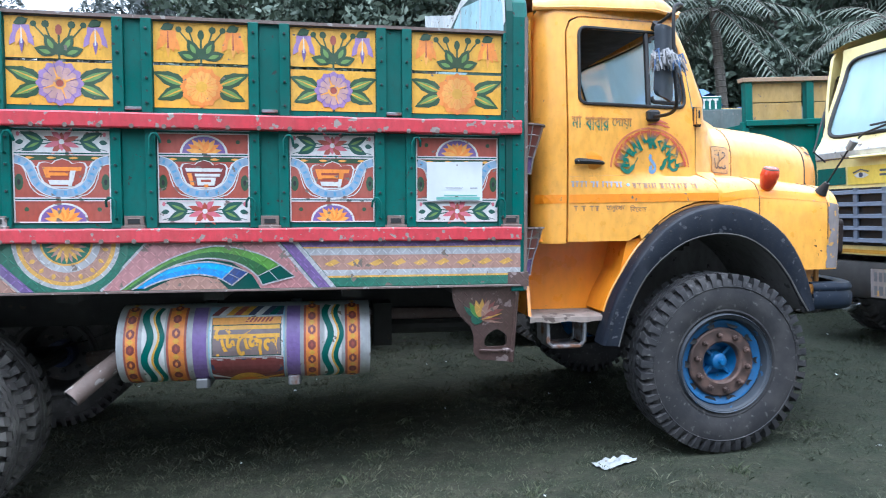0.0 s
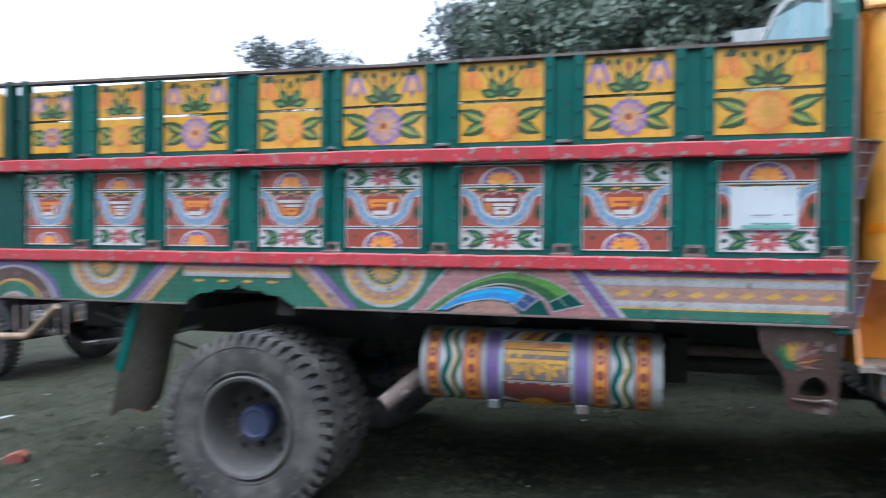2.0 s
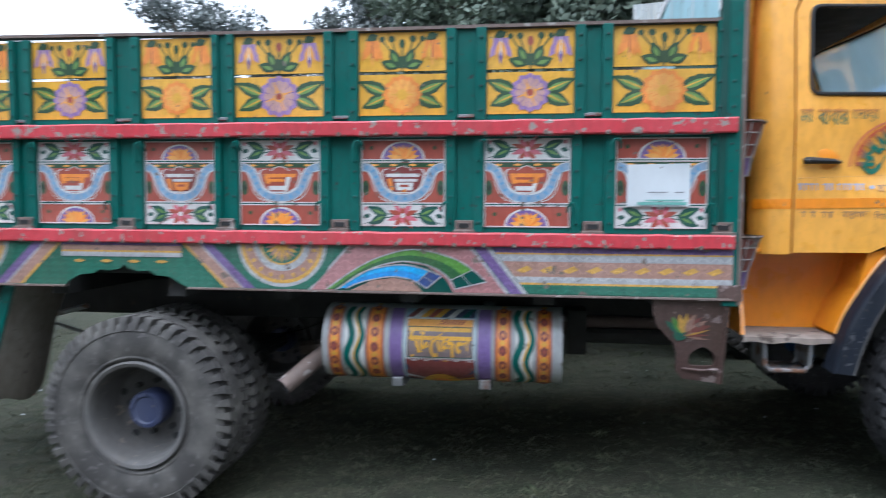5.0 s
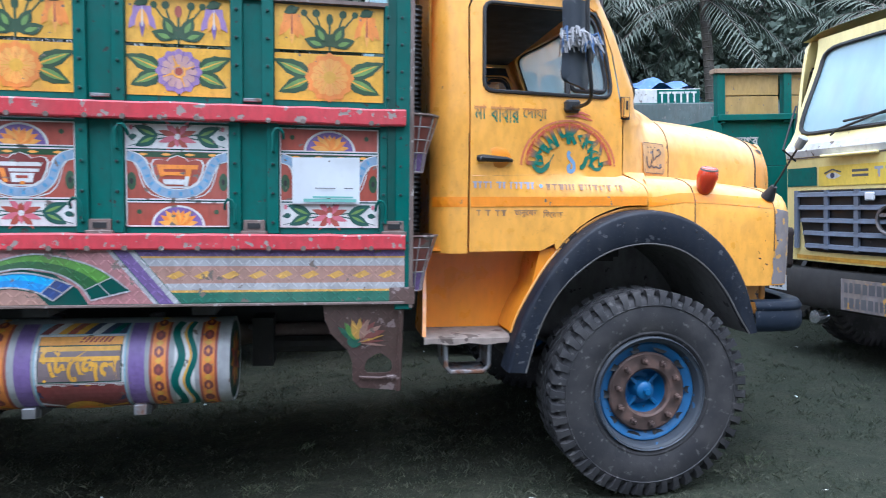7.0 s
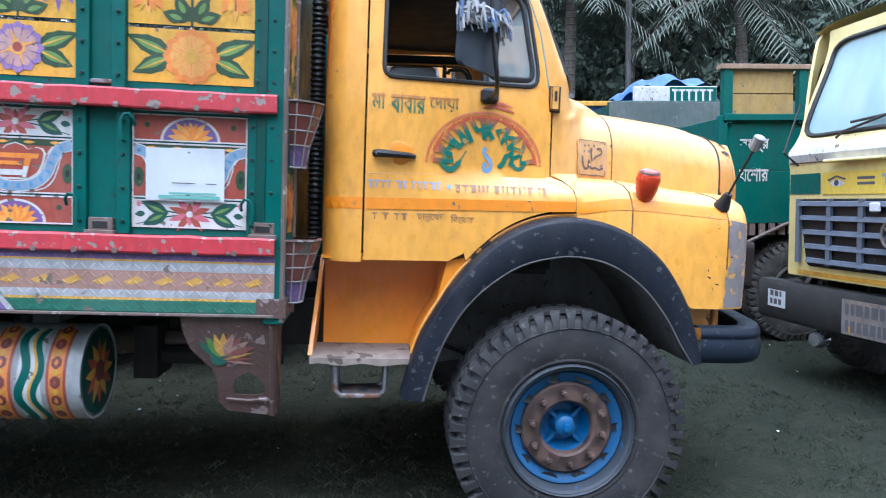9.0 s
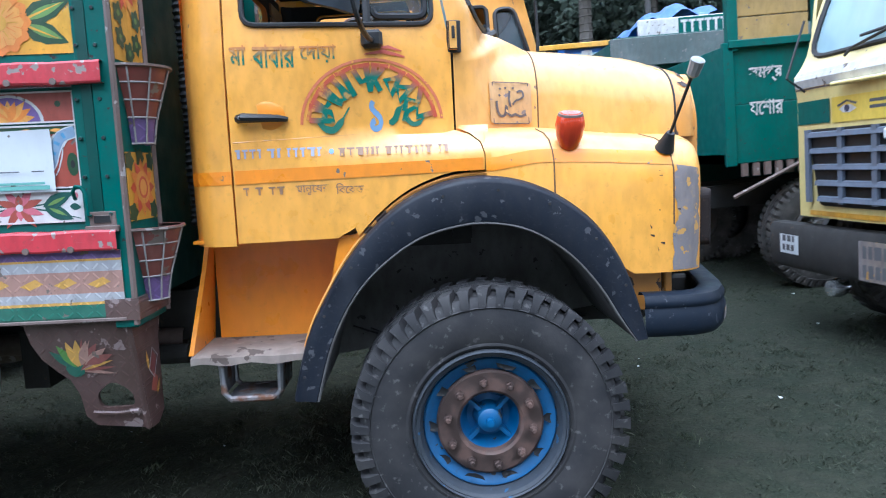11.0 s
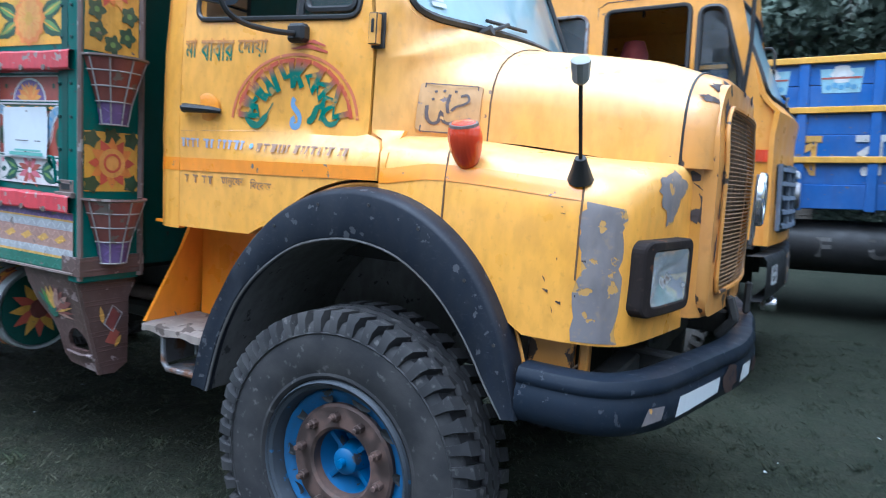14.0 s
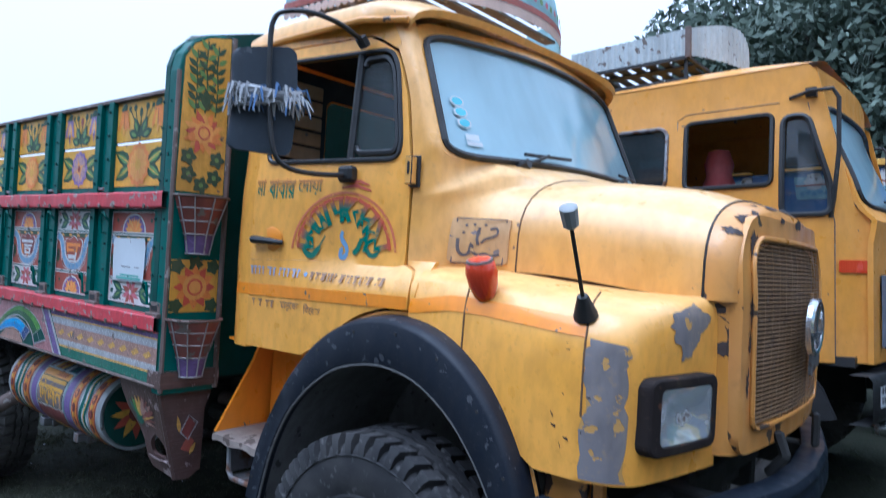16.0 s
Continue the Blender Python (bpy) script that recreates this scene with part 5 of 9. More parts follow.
    for k in range(12):
        e0, e1 = radians(15 * k + 2), radians(15 * k + 8)
        rim = lambda e: min(0.183 / max(1e-3, abs(math.cos(e))), 0.20 / max(1e-3, math.sin(e)))
        d.fill([(0.65 + 0.08 * math.cos(e0), -0.262 + 0.08 * math.sin(e0)), (0.65 + rim(e0) * math.cos(e0), -0.262 + rim(e0) * math.sin(e0)), (0.65 + rim(e1) * math.cos(e1), -0.262 + rim(e1) * math.sin(e1)), (0.65 + 0.08 * math.cos(e1), -0.262 + 0.08 * math.sin(e1))], (WHI, YEL, NAVY, WHI)[k % 4] if k < 8 else (WHI, NAVY)[k % 2], 4)
    d.disc(0.65, -0.262, 0.105, YEL, 6, 0, 180, 16)
    d.disc(0.65, -0.262, 0.06, ORA, 7, 0, 180, 12)
    vs, fs = letters("িডেজল", 0.19, 0.0052)
    k = d.mi(YEL)
    x0, x1 = min(v[0] for v in vs), max(v[0] for v in vs)
    y0, y1 = min(v[1] for v in vs), max(v[1] for v in vs)
    # reordered for plain glyph runs: the vowel signs stand before their consonants
    d.b.add([put(0.484 + (u - x0) / (x1 - x0) * 0.336, -0.046 + (v - y0) / (y1 - y0) * 0.160, 6) for u, v in vs], [f for f in fs if max(vs[q][0] - x0 for q in f) > 0.09 * (x1 - x0) or max(vs[q][1] - y0 for q in f) > 0.3 * (y1 - y0)], k)
    part("tank_painting", d.mesh("tank_painting"), None, tank)
    for x in (cx0 + 0.41, cx0 + 0.89):
        b = B()
        b.box((x - 0.035, cy - 0.10, cz - r - 0.03), (x + 0.035, cy + 0.16, cz - r + 0.012))
        b.box((x - 0.03, cy - 0.15, cz - r - 0.02), (x + 0.03, cy - 0.09, cz - r + 0.03))
        b.box((x - 0.03, cy + 0.16, cz - r - 0.03), (x + 0.03, cy + 0.24, cz + 0.2))
        part("tank_bracket", b, STEEL, tank, bevel=0.004)
    # painted far end with its filler
    d = Deco(lambda u, v, c: (cx1 + 0.0012 * c - 0.003, cy + u, cz + v))
    d.disc(0, 0, r * 0.9, GREEN_D, 1, n=28)
    for k in range(12):
        d.leaf(0, 0, 30 * k, 0.15, 0.05, (YEL, TXT_R)[k % 2], 2)
    d.disc(0, 0, 0.05, MAR, 3, n=12)
    tagged(part("end_painting", d.mesh("end_painting"), None, tank), kind="stuff")


fuel_tank()


def chassis():
    b = B()
    for y in (4.40, 5.20):
        b.box((-4.0, y, 0.74), (3.1, y + 0.07, 0.98))
    for x in (-3.8, -2.9, -1.4, -0.2, 0.9, 1.9, 3.0):
        b.box((x - 0.05, 4.45, 0.78), (x + 0.05, 5.22, 0.92))
    part("chassis_frame", b, CHAS, lorry, "dark dirty chassis frame", bevel=0.006)
    for x, z in ((2.25, 0.53), (-2.088, 0.33)):
        b = B()
        b.tube([(x, 3.95, z), (x, mirror(3.95), z)], 0.06, 10)
        if x < 0:
            b.lathe([(0.07, -0.3), (0.17, -0.16), (0.21, 0), (0.17, 0.16), (0.07, 0.3)], pose(x, YC, z, 90), 16)
        ax = part("axle", b, CHAS, lorry)
        for y in (4.37, 5.29):     # leaf springs
            for k in range(5):
                h = 0.55 - 0.08 * k
                b = B()
                b.grid([[(x + h * t, y - 0.04, z + 0.10 + 0.13 * t * t + 0.014 * k * -1 + 0.02), (x + h * t, y + 0.04, z + 0.10 + 0.13 * t * t - 0.014 * k + 0.02)] for t in [-1, -0.6, -0.2, 0.2, 0.6, 1]])
                part("spring_leaf", b, CHAS, ax)
    b = B()
    b.tube([(-1.6, YC, 0.45), (0.8, YC, 0.72)], 0.05, 10)
    b.tube([(-1.31, 3.69, 0.475), (-1.20, 3.79, 0.575), (-1.09, 3.92, 0.665), (-0.95, 4.12, 0.74), (-0.6, 4.3, 0.78), (0.9, 4.4, 0.75)], 0.050, 14, 0, False)
    b.tube([(-1.311, 3.689, 0.474), (-1.20, 3.79, 0.575)], 0.043, 14, 1, False)
    b.lathe([(0.043, 0.0), (0.050, 0.0)], Matrix.Translation((-1.31, 3.69, 0.475)) @ (Vector((0.11, 0.10, 0.10)).to_track_quat("Z", "Y").to_matrix().to_4x4()), 14)
    part("exhaust_pipe", b, [RUSTY, BLK], lorry, "rusty exhaust pipe", smooth=True)
    b = B()
    b.tube([(0.28, 4.3, 0.70), (0.95, 4.3, 0.70)], 0.045, 10)
    b.box((0.25, 4.2, 0.60), (0.36, 4.45, 0.86))
    part("gear_box", b, CHAS, lorry)
    # mud flap behind the rear wheel
    for y in (3.66, mirror(4.15)):
        b = B()
        rows = []
        for i in range(9):
            t = i / 8
            rows.append([(-2.90 - 0.24 * t - 0.02 * math.sin(5 * t) + 0.03 * math.sin(2.5 * s), y + 0.46 * s, 1.0 - 0.72 * t + 0.03 * t * math.sin(7 * s)) for s in [k / 6 for k in range(7)]])
        b.grid(rows)
        b.grid([[(p[0] - 0.012, p[1], p[2]) for p in r] for r in rows])
        fl = part("mud_flap", b, FLAP, lorry, "dusty grey rubber mud flap", smooth=True)
        b = B()
        b.box((-2.96, y - 0.012, 0.55), (-2.90, y + 0.004, 1.0), 0, pose(-2.9, 0, 1, 0, 17, 0) @ pose(2.9, 0, -1))
        part("flap_edge", b, GREEN, fl)
    # small stay and rod under the tail
    b = B()
    b.tube([(-3.9, 4.3, 0.62), (-3.2, 4.3, 0.72), (-2.9, 4.3, 0.80)], 0.018, 6)
    b.tube([(-3.9, 4.4, 0.85), (-3.0, 4.4, 0.60)], 0.012, 6)
    part("stay_rod", b, STEEL, lorry)


chassis()

# ---- wheels ----
def tyre_mesh(name, r, w, mat, lugs=46):
    """A cross-ply lorry tyre, axis along y, outer face towards -y at y = -w/2."""
    b = B()
    h = w / 2
    ri = r * 0.515
    prof = [(ri, -h * 0.62), (ri + 0.012, -h * 0.80), (ri + 0.05, -h * 0.95), (r * 0.74, -h * 1.0), (r * 0.86, -h * 0.97), (r * 0.89, -h * 0.935), (r * 0.92, -h * 0.87), (r * 0.935, -h * 0.78), (r * 0.945, 0)]
    prof = prof + [(q, -y) for q, y in reversed(prof[:-1])]
    m = pose(0, 0, 0, 90) @ Matrix.Scale(-1, 4, (0, 0, 1))
    b.lathe(prof, m, 64)
    b.lathe([(r * 0.855, -h * 0.985), (r * 0.862, -h * 1.01), (r * 0.870, -h * 0.985)], m, 64)
    b.lathe([(ri + 0.03, -h * 0.915), (ri + 0.04, -h * 0.965), (ri + 0.05, -h * 0.95)], m, 64)
    for side in (-1, 1):
        for i in range(lugs):
            a = 2 * math.pi * (i + (0.5 if side > 0 else 0)) / lugs
            da = math.pi / lugs * 0.64
            vs = []
            for (rr, yy, sk) in ((r * 0.868, 1.012, 0.0), (r * 0.950, 0.985, 0.1), (r * 1.0, 0.90, 0.2), (r * 1.0, 0.42, 0.9), (r * 0.955, 0.40, 0.9)):
                for q in (-1, 1):
                    t = a + da * q * (0.72 if yy > 0.98 else 1) + sk * 0.05 * side
                    vs.append((rr * math.cos(t), side * h * yy, rr * math.sin(t)))
            b.add(vs, [(0, 1, 3, 2), (2, 3, 5, 4), (4, 5, 7, 6), (6, 7, 9, 8), (0, 2, 4, 6, 8), (1, 9, 7, 5, 3)], 0)
    # the zigzag middle ribs
    for off in (-0.17, 0.17):
        n = 92
        ring = []
        for i in range(n):
            t = 2 * math.pi * i / n
            y = h * (off + (0.05 if i % 2 else -0.05))
            ring.append([(q * math.cos(t), y + s * h * 0.13, q * math.sin(t)) for q, s in ((r * 0.96, -1), (r * 0.998, -0.9), (r * 0.998, 0.9), (r * 0.96, 1))])
        b.grid(ring, wrap=True)
    return mesh_of(name, b, mat, smooth=True, angle=28)


def valve(b, r, y):
    b.tube([(0, y, -r), (0.0, y - 0.03, -r - 0.01)], 0.006, 5, 0)


def front_wheel(y0, side, x, z, R):
    """Blue disc wheel with a rusty hub plate; side -1 shows its outside to the walker."""
    w = part("front_wheel", tyre_front, None, lorry, "front wheel with a blue rim and lugged tyre")
    w.matrix_basis = pose(x, y0, z, 0, 17, 0) @ (Matrix.Identity(4) if side < 0 else Matrix.Scale(-1, 4, (0, 1, 0)))
    m = pose(0, 0, 0, 90) @ Matrix.Scale(-1, 4, (0, 0, 1))
    b = B()
    # rim bands, disc and dished well
    b.lathe([(0.300, -0.088), (0.297, -0.118), (0.282, -0.130), (0.270, -0.122), (0.262, -0.100), (0.256, -0.072)], m, 56)
    b.lathe([(0.284, -0.130), (0.289, -0.138), (0.294, -0.128)], m, 56)
    rim = part("rim", b, RIMD, w, "dirty steel rim with traces of blue", smooth=True)
    b = B()
    b.lathe([(0.258, -0.074), (0.250, -0.084), (0.238, -0.082), (0.215, -0.062), (0.150, -0.045)], m, 56)
    part("disc", b, BLUER, w, "blue painted wheel disc", smooth=True)
    for i in range(10):
        b = B()
        t = 2 * math.pi * (i + 0.5) / 10
        p = Vector((0.231 * math.cos(t), -0.079, 0.231 * math.sin(t)))
        b.lathe([(0.0, -0.004), (0.012, -0.003), (0.020, 0.0)], Matrix.Translation(p) @ pose(0, 0, 0, 90, 0, 0) @ Matrix.Scale(2.1 if i % 3 else 1.5, 4, (1, 0, 0)), 8)
        part("rim_slot", b, BLK, w)
    b = B()
    b.lathe([(0.205, -0.043), (0.205, -0.075), (0.196, -0.083), (0.128, -0.088), (0.118, -0.080), (0.114, -0.050)], m, 48)
    plate = part("hub_plate", b, RUST_R, w, "rusty hub plate", smooth=True)
    for i in range(10):
        t = 2 * math.pi * (i + 0.2) / 10
        b = B()
        c = Vector((0.164 * math.cos(t), 0, 0.164 * math.sin(t)))
        b.tube([c + Vector((0, -0.084, 0)), c + Vector((0, -0.110, 0))], 0.017, 6)
        b.tube([c + Vector((0, -0.108, 0)), c + Vector((0, -0.128, 0))], 0.010, 8)
        part("wheel_nut", b, RUST_R, plate, bevel=0.002)
    b = B()
    b.lathe([(0.120, -0.055), (0.105, -0.010), (0.085, 0.012), (0.060, 0.010), (0.054, -0.010), (0.046, -0.062), (0.034, -0.072), (0.016, -0.074), (0.015, -0.095), (0.0, -0.096)], m, 36)
    for i in range(4):
        t = 2 * math.pi * (i + 0.3) / 4
        b.box((0.045, -0.035, -0.008), (0.112, 0.012, 0.008), 0, Matrix.Rotation(t, 4, "Y"))
    part("hub", b, BLUEH, w, "blue hub", smooth=True)
    return w


def rear_wheel(y0, side, x, z):
    w = part("rear_wheel", tyre_rear, None, lorry, "dusty rear wheel of a twin pair")
    flip = Matrix.Identity(4) if side < 0 else Matrix.Scale(-1, 4, (0, 1, 0))
    w.matrix_basis = pose(x, y0, z, 0, 5, 0) @ flip
    m = pose(0, 0, 0, 90) @ Matrix.Scale(-1, 4, (0, 0, 1))
    b = B()
    b.lathe([(0.296, -0.085), (0.300, -0.118), (0.290, -0.128), (0.272, -0.122), (0.262, -0.105), (0.255, -0.05), (0.246, 0.06), (0.225, 0.095), (0.19, 0.105), (0.0, 0.105)], m, 56)
    for i in range(8):
        t = 2 * math.pi * i / 8
        b.tube([(0.15 * math.cos(t), 0.10, 0.15 * math.sin(t)), (0.15 * math.cos(t), 0.075, 0.15 * math.sin(t))], 0.018, 6, 1)
    for i in range(5):
        t = 2 * math.pi * (i + 0.3) / 5
        b.tube([(0.21 * math.cos(t), 0.098, 0.21 * math.sin(t)), (0.21 * math.cos(t), 0.094, 0.21 * math.sin(t))], 0.022, 8, 1)
    part("rim", b, [GREYR, BLK], w, "dusty grey dished rim", smooth=True)
    b = B()
    b.lathe([(0.105, 0.10), (0.105, 0.0), (0.098, -0.012), (0.078, -0.014), (0.070, -0.006), (0.0, -0.006)], m, 28)
    for i in range(8):
        t = 2 * math.pi * i / 8
        b.tube([(0.088 * math.cos(t), -0.010, 0.088 * math.sin(t)), (0.088 * math.cos(t), -0.022, 0.088 * math.sin(t))], 0.008, 6)
    part("hub", b, NAVY, w, "dark blue hub", smooth=True)


tyre_front = tyre_mesh("front_tyre", 0.528, 0.27, RUB)
tyre_rear = tyre_mesh("rear_tyre", 0.543, 0.25, RUB_D)
front_wheel(3.775, -1, 2.268, 0.530, 0.528)
front_wheel(mirror(3.775), 1, 2.268, 0.530, 0.528)
for y, s in ((3.635, -1), (3.965, 1), (mirror(3.635), 1), (mirror(3.965), -1)):
    rear_wheel(y, s, -2.088, 0.327)

# ---- the cab ----
cab = part("cab", B(), CAB, lorry, "yellow steel bonneted cab")


def y_side(x, z):
    """The near flank: it draws in towards the bonnet above the shoulder and leans in above the sill."""
    up = 3.800 + max(0.0, x - 1.45) * 0.128 + max(0.0, z - 1.95) * 0.09
    lo = 3.805 - 0.03 * max(0.0, x - 2.3)
    crease = 1.607 + 0.036 * (x - 1.35)
    t = smoothstep(crease - 0.085, crease + 0.018, z)
    bow = -0.012 * math.sin(math.pi * min(1, max(0, (z - 0.9) / 1.1)))
    back = 0.13 * (1 - math.sqrt(max(0.0, 1 - max(0.0, (1.29 - x) / 0.13) ** 2))) if x < 1.29 else 0
    return lo * (1 - t) + up * t + bow + back


ARCH_O = arc([(1.528, 0.652), (1.590, 0.880), (1.675, 1.045), (1.770, 1.190), (1.905, 1.330), (2.048, 1.418), (2.214, 1.460), (2.386, 1.449), (2.540, 1.390), (2.682, 1.280), (2.782, 1.135), (2.842, 0.985), (2.882, 0.825)])
ARCH_I = arc([(1.622, 0.645), (1.662, 0.790), (1.708, 0.912), (1.783, 1.042), (1.887, 1.151), (2.028, 1.244), (2.180, 1.286), (2.310, 1.289), (2.446, 1.254), (2.585, 1.163), (2.695, 1.037), (2.772, 0.912), (2.835, 0.820)])
for side in (0, 1):
    fy = (lambda y: mirror(y)) if side else (lambda y: y)
    dp = (0, -1 if side else 1, 0)
    flank = lambda x, z: (x, fy(y_side(x, z)), z)
    proud = lambda d: (lambda x, z: (x, fy(y_side(x, z) - d), z))
    # rear pillar and the rim above the door
    b = B()
    ol = [(1.162, 1.235), (1.338, 1.235), (1.338, 2.46), (1.365, 2.53), (1.42, 2.555), (1.90, 2.562), (1.953, 2.542), (2.032, 2.496), (2.052, 2.515), (1.99, 2.632), (1.20, 2.60), (1.162, 2.55)]
    b.sheet(ol, flank, 0.05, thick=0.03, depth=dp)
    b.sheet([(2.190, 1.66), (2.194, 1.650), (2.242, 1.629), (2.279, 1.594), (2.293, 1.545), (2.293, 1.46), (2.315, 1.46), (2.315, 1.66)], flank, 0.04, thick=0.02, depth=dp)
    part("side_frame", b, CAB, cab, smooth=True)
    # the door
    b = B()
    arch_top = [(x, z + 0.028) for x, z in ARCH_O if 1.80 < x < 2.27]
    ol = [(1.347, 1.245), (1.72, 1.25)] + [(1.79, 1.287)] + arch_top + [(2.288, 1.485), (2.288, 1.545), (2.275, 1.590), (2.240, 1.622), (2.183, 1.642), (2.180, 1.96), (2.118, 2.29), (2.066, 2.43), (2.022, 2.488), (1.947, 2.532), (1.90, 2.552), (1.42, 2.545), (1.373, 2.522), (1.347, 2.46)]
    win = soft_poly([(1.415, 2.045), (2.105, 2.045), (2.116, 2.11), (2.060, 2.42), (2.015, 2.490), (1.42, 2.490)], 0.05)
    b.sheet(ol, proud(0.006), 0.05, holes=[win], thick=0.035, depth=dp)
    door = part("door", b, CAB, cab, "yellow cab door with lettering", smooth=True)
    b = B()
    rim = dense(win, 0.05)
    b.tube([proud(0.008)(x, z) for x, z in rim + rim[:1]], 0.010, 6)
    b.tube([proud(-0.002)(x, z) for x, z in [(1.862, 2.485), (1.868, 2.05)]], 0.016, 6)
    b.tube([proud(-0.004)(x, z) for x, z in soft_poly([(1.893, 2.075), (2.082, 2.075), (2.090, 2.12), (2.036, 2.41), (1.998, 2.462), (1.888, 2.462)], 0.03)], 0.013, 6)
    part("window_frame", b, BLK, door, "black rubber window frame", smooth=True)
    b = B()
    b.sheet(soft_poly([(1.868, 2.055), (2.095, 2.055), (2.106, 2.11), (2.05, 2.42), (2.01, 2.48), (1.862, 2.48)], 0.02), proud(-0.012), 0.06)
    ob = part("quarter_glass", b, GLASS_C, door, smooth=True)
    ob.visible_shadow = False
    # sill crease, painted band, door gap
    b = B()
    b.tube([proud(0.003)(x, 1.622 + 0.036 * (x - 1.35)) for x in [1.355 + 0.059 * i for i in range(15)]], 0.004, 5)
    part("crease", b, CAB_W, door, smooth=True)
    d = Deco(lambda u, v, c: (u, fy(y_side(u, v) - 0.0082 - 0.0013 * c), v), 0.05)
    d.fill([(1.352, 1.468), (2.284, 1.486), (2.284, 1.532), (1.352, 1.518)], BAND, 1)
    part("painted_band", d.mesh("painted_band"), None, door, "deep yellow band")
    b = B()
    b.sheet([(1.17, 1.466), (1.338, 1.468), (1.338, 1.518), (1.17, 1.516)], proud(0.0013), 0.04)
    part("painted_band", b, BAND, cab)
    # handle in its hollow
    b = B()
    b.lathe([(0.0, -0.004), (0.045, -0.0035), (0.055, 0.0)], Matrix.Translation(proud(0.004)(1.475, 1.715)) @ pose(0, 0, 0, 90, 0, 0) @ Matrix.Scale(1.45, 4, (1, 0, 0)) @ (Matrix.Scale(-1, 4, (0, 0, 1)) if side == 0 else Matrix.Identity(4)), 18)
    part("handle_cup", b, CAB_D, door, smooth=True)
    b = B()
    b.tube([proud(0.018)(1.385, 1.708), proud(0.034)(1.40, 1.710), proud(0.034)(1.53, 1.705), proud(0.014)(1.56, 1.702)], [0.017, 0.018, 0.013, 0.009], 8)
    b.tube([proud(0.036)(1.398, 1.71), proud(0.046)(1.398, 1.71)], 0.009, 8, 1)
    part("door_handle", b, [BLK, CHROME], door, "black door handle", smooth=True)
    # hinge
    for z in (1.995,):
        b = B()
        at = lambda d: Matrix.Translation((0, fy(y_side(2.19, z) - d), 0))
        # thin black backing that also draws the shadow edge beside the knuckle
        b.box((2.168, -0.006, z - 0.060), (2.222, 0.006, z + 0.060), 0, at(0.008))
        b.box((2.174, -0.016, z - 0.050), (2.208, 0.016, z + 0.055), 1, at(0.026))
        b.box((2.186, -0.003, z - 0.012), (2.198, 0.003, z + 0.035), 0, at(0.0435))
        part("door_hinge", b, [BLK, CAB_F], door, "black door hinge with a yellow knuckle", bevel=0.004)
    # lower wall behind the step, side web, step and its hanging tread
    b = B()
    b.sheet([(1.165, 0.80), (1.66, 0.80), (1.80, 1.255), (1.165, 1.255)], lambda u, v: (u, fy(4.08), v), 0.1, thick=0.02, depth=dp)
    b.sheet([(1.165, 0.0), (1.79, 0.0), (1.79, 0.26), (1.165, 0.26)], lambda u, v: (u, fy(3.825 + v), 1.246), 0.1, thick=0.012, depth=(0, 0, 1))
    b.sheet([(3.805, 0.815), (4.10, 0.815), (4.10, 1.245), (4.02, 1.245), (3.97, 1.12)], lambda u, v: (1.135 + 0.075 * (v - 0.815), fy(u), v), 0.1, thick=0.018, depth=(-1, 0, 0))
    b.sheet([(1.62, 0.80)] + [(x, z + 0.012) for x, z in ARCH_O if 0.80 < z and x < 1.86] + [(1.72, 1.245)], lambda u, v: (u, fy(3.815), v), 0.06, thick=0.27, depth=dp)
    part("step_well", b, CAB_D, cab, "yellow step well under the door", bevel=0.004)
    b = B()
    rows = []
    for i in range(13):
        x = 1.125 + 0.46 * i / 12
        w = 0.014 * math.sin(i * 1.3)
        rows.append([(x, fy(4.085), 0.818), (x, fy(3.95), 0.816 + w * 0.15), (x, fy(3.825 + w * 0.3), 0.815 + w * 0.2), (x, fy(3.795 + w * 0.4), 0.806), (x, fy(3.793 + w * 0.4), 0.778 + w * 0.3), (x, fy(3.81), 0.780)])
    b.grid(rows)
    part("step", b, STEPW, cab, "worn step plate", smooth=True)
    b = B()
    for dy in (3.815, 3.99):
        b.tube([(1.235, fy(dy), 0.80), (1.24, fy(dy), 0.66), (1.265, fy(dy), 0.632), (1.43, fy(dy), 0.632), (1.46, fy(dy), 0.66), (1.465, fy(dy), 0.80)], 0.013, 8)
    b.box((1.25, min(fy(3.815), fy(3.99)), 0.625), (1.45, max(fy(3.815), fy(3.99)), 0.64))
    for xs in (1.232, 1.458):
        b.box((xs, min(fy(3.82), fy(3.985)), 0.65), (xs + 0.008, max(fy(3.82), fy(3.985)), 0.80))
    part("hanging_step", b, STEEL, cab, "bent steel hanging step", smooth=True)
    # wheel-arch flare with its lip, and the dark well behind
    b = B()
    yo = 3.692
    rows = []
    for (xo, zo), (xi, zi) in zip(ARCH_O, ARCH_I):
        k = lambda f: (xo + (xi - xo) * f, zo + (zi - zo) * f)
        rows.append([(xo, fy(3.83), zo + 0.004), (xo, fy(yo + 0.035), zo), (k(0.06)[0], fy(yo + 0.008), k(0.06)[1]), (k(0.14)[0], fy(yo), k(0.14)[1]), (k(0.55)[0], fy(yo + 0.003), k(0.55)[1]), (k(0.93)[0], fy(yo - 0.004), k(0.93)[1]), (xi, fy(yo + 0.002), zi), (xi, fy(yo + 0.03), zi - 0.002)])
    b.grid(rows)
    fl = part("wheel_arch_flare", b, FLARE, cab, "scuffed black wheel-arch flare", smooth=True, angle=50)
    b = B()
    b.tube([(x, fy(yo + 0.004), z) for x, z in ARCH_I], 0.006, 6)
    b.tube([(x, fy(3.80), z + 0.010) for x, z in ARCH_O[3:]], 0.008, 5, 1)
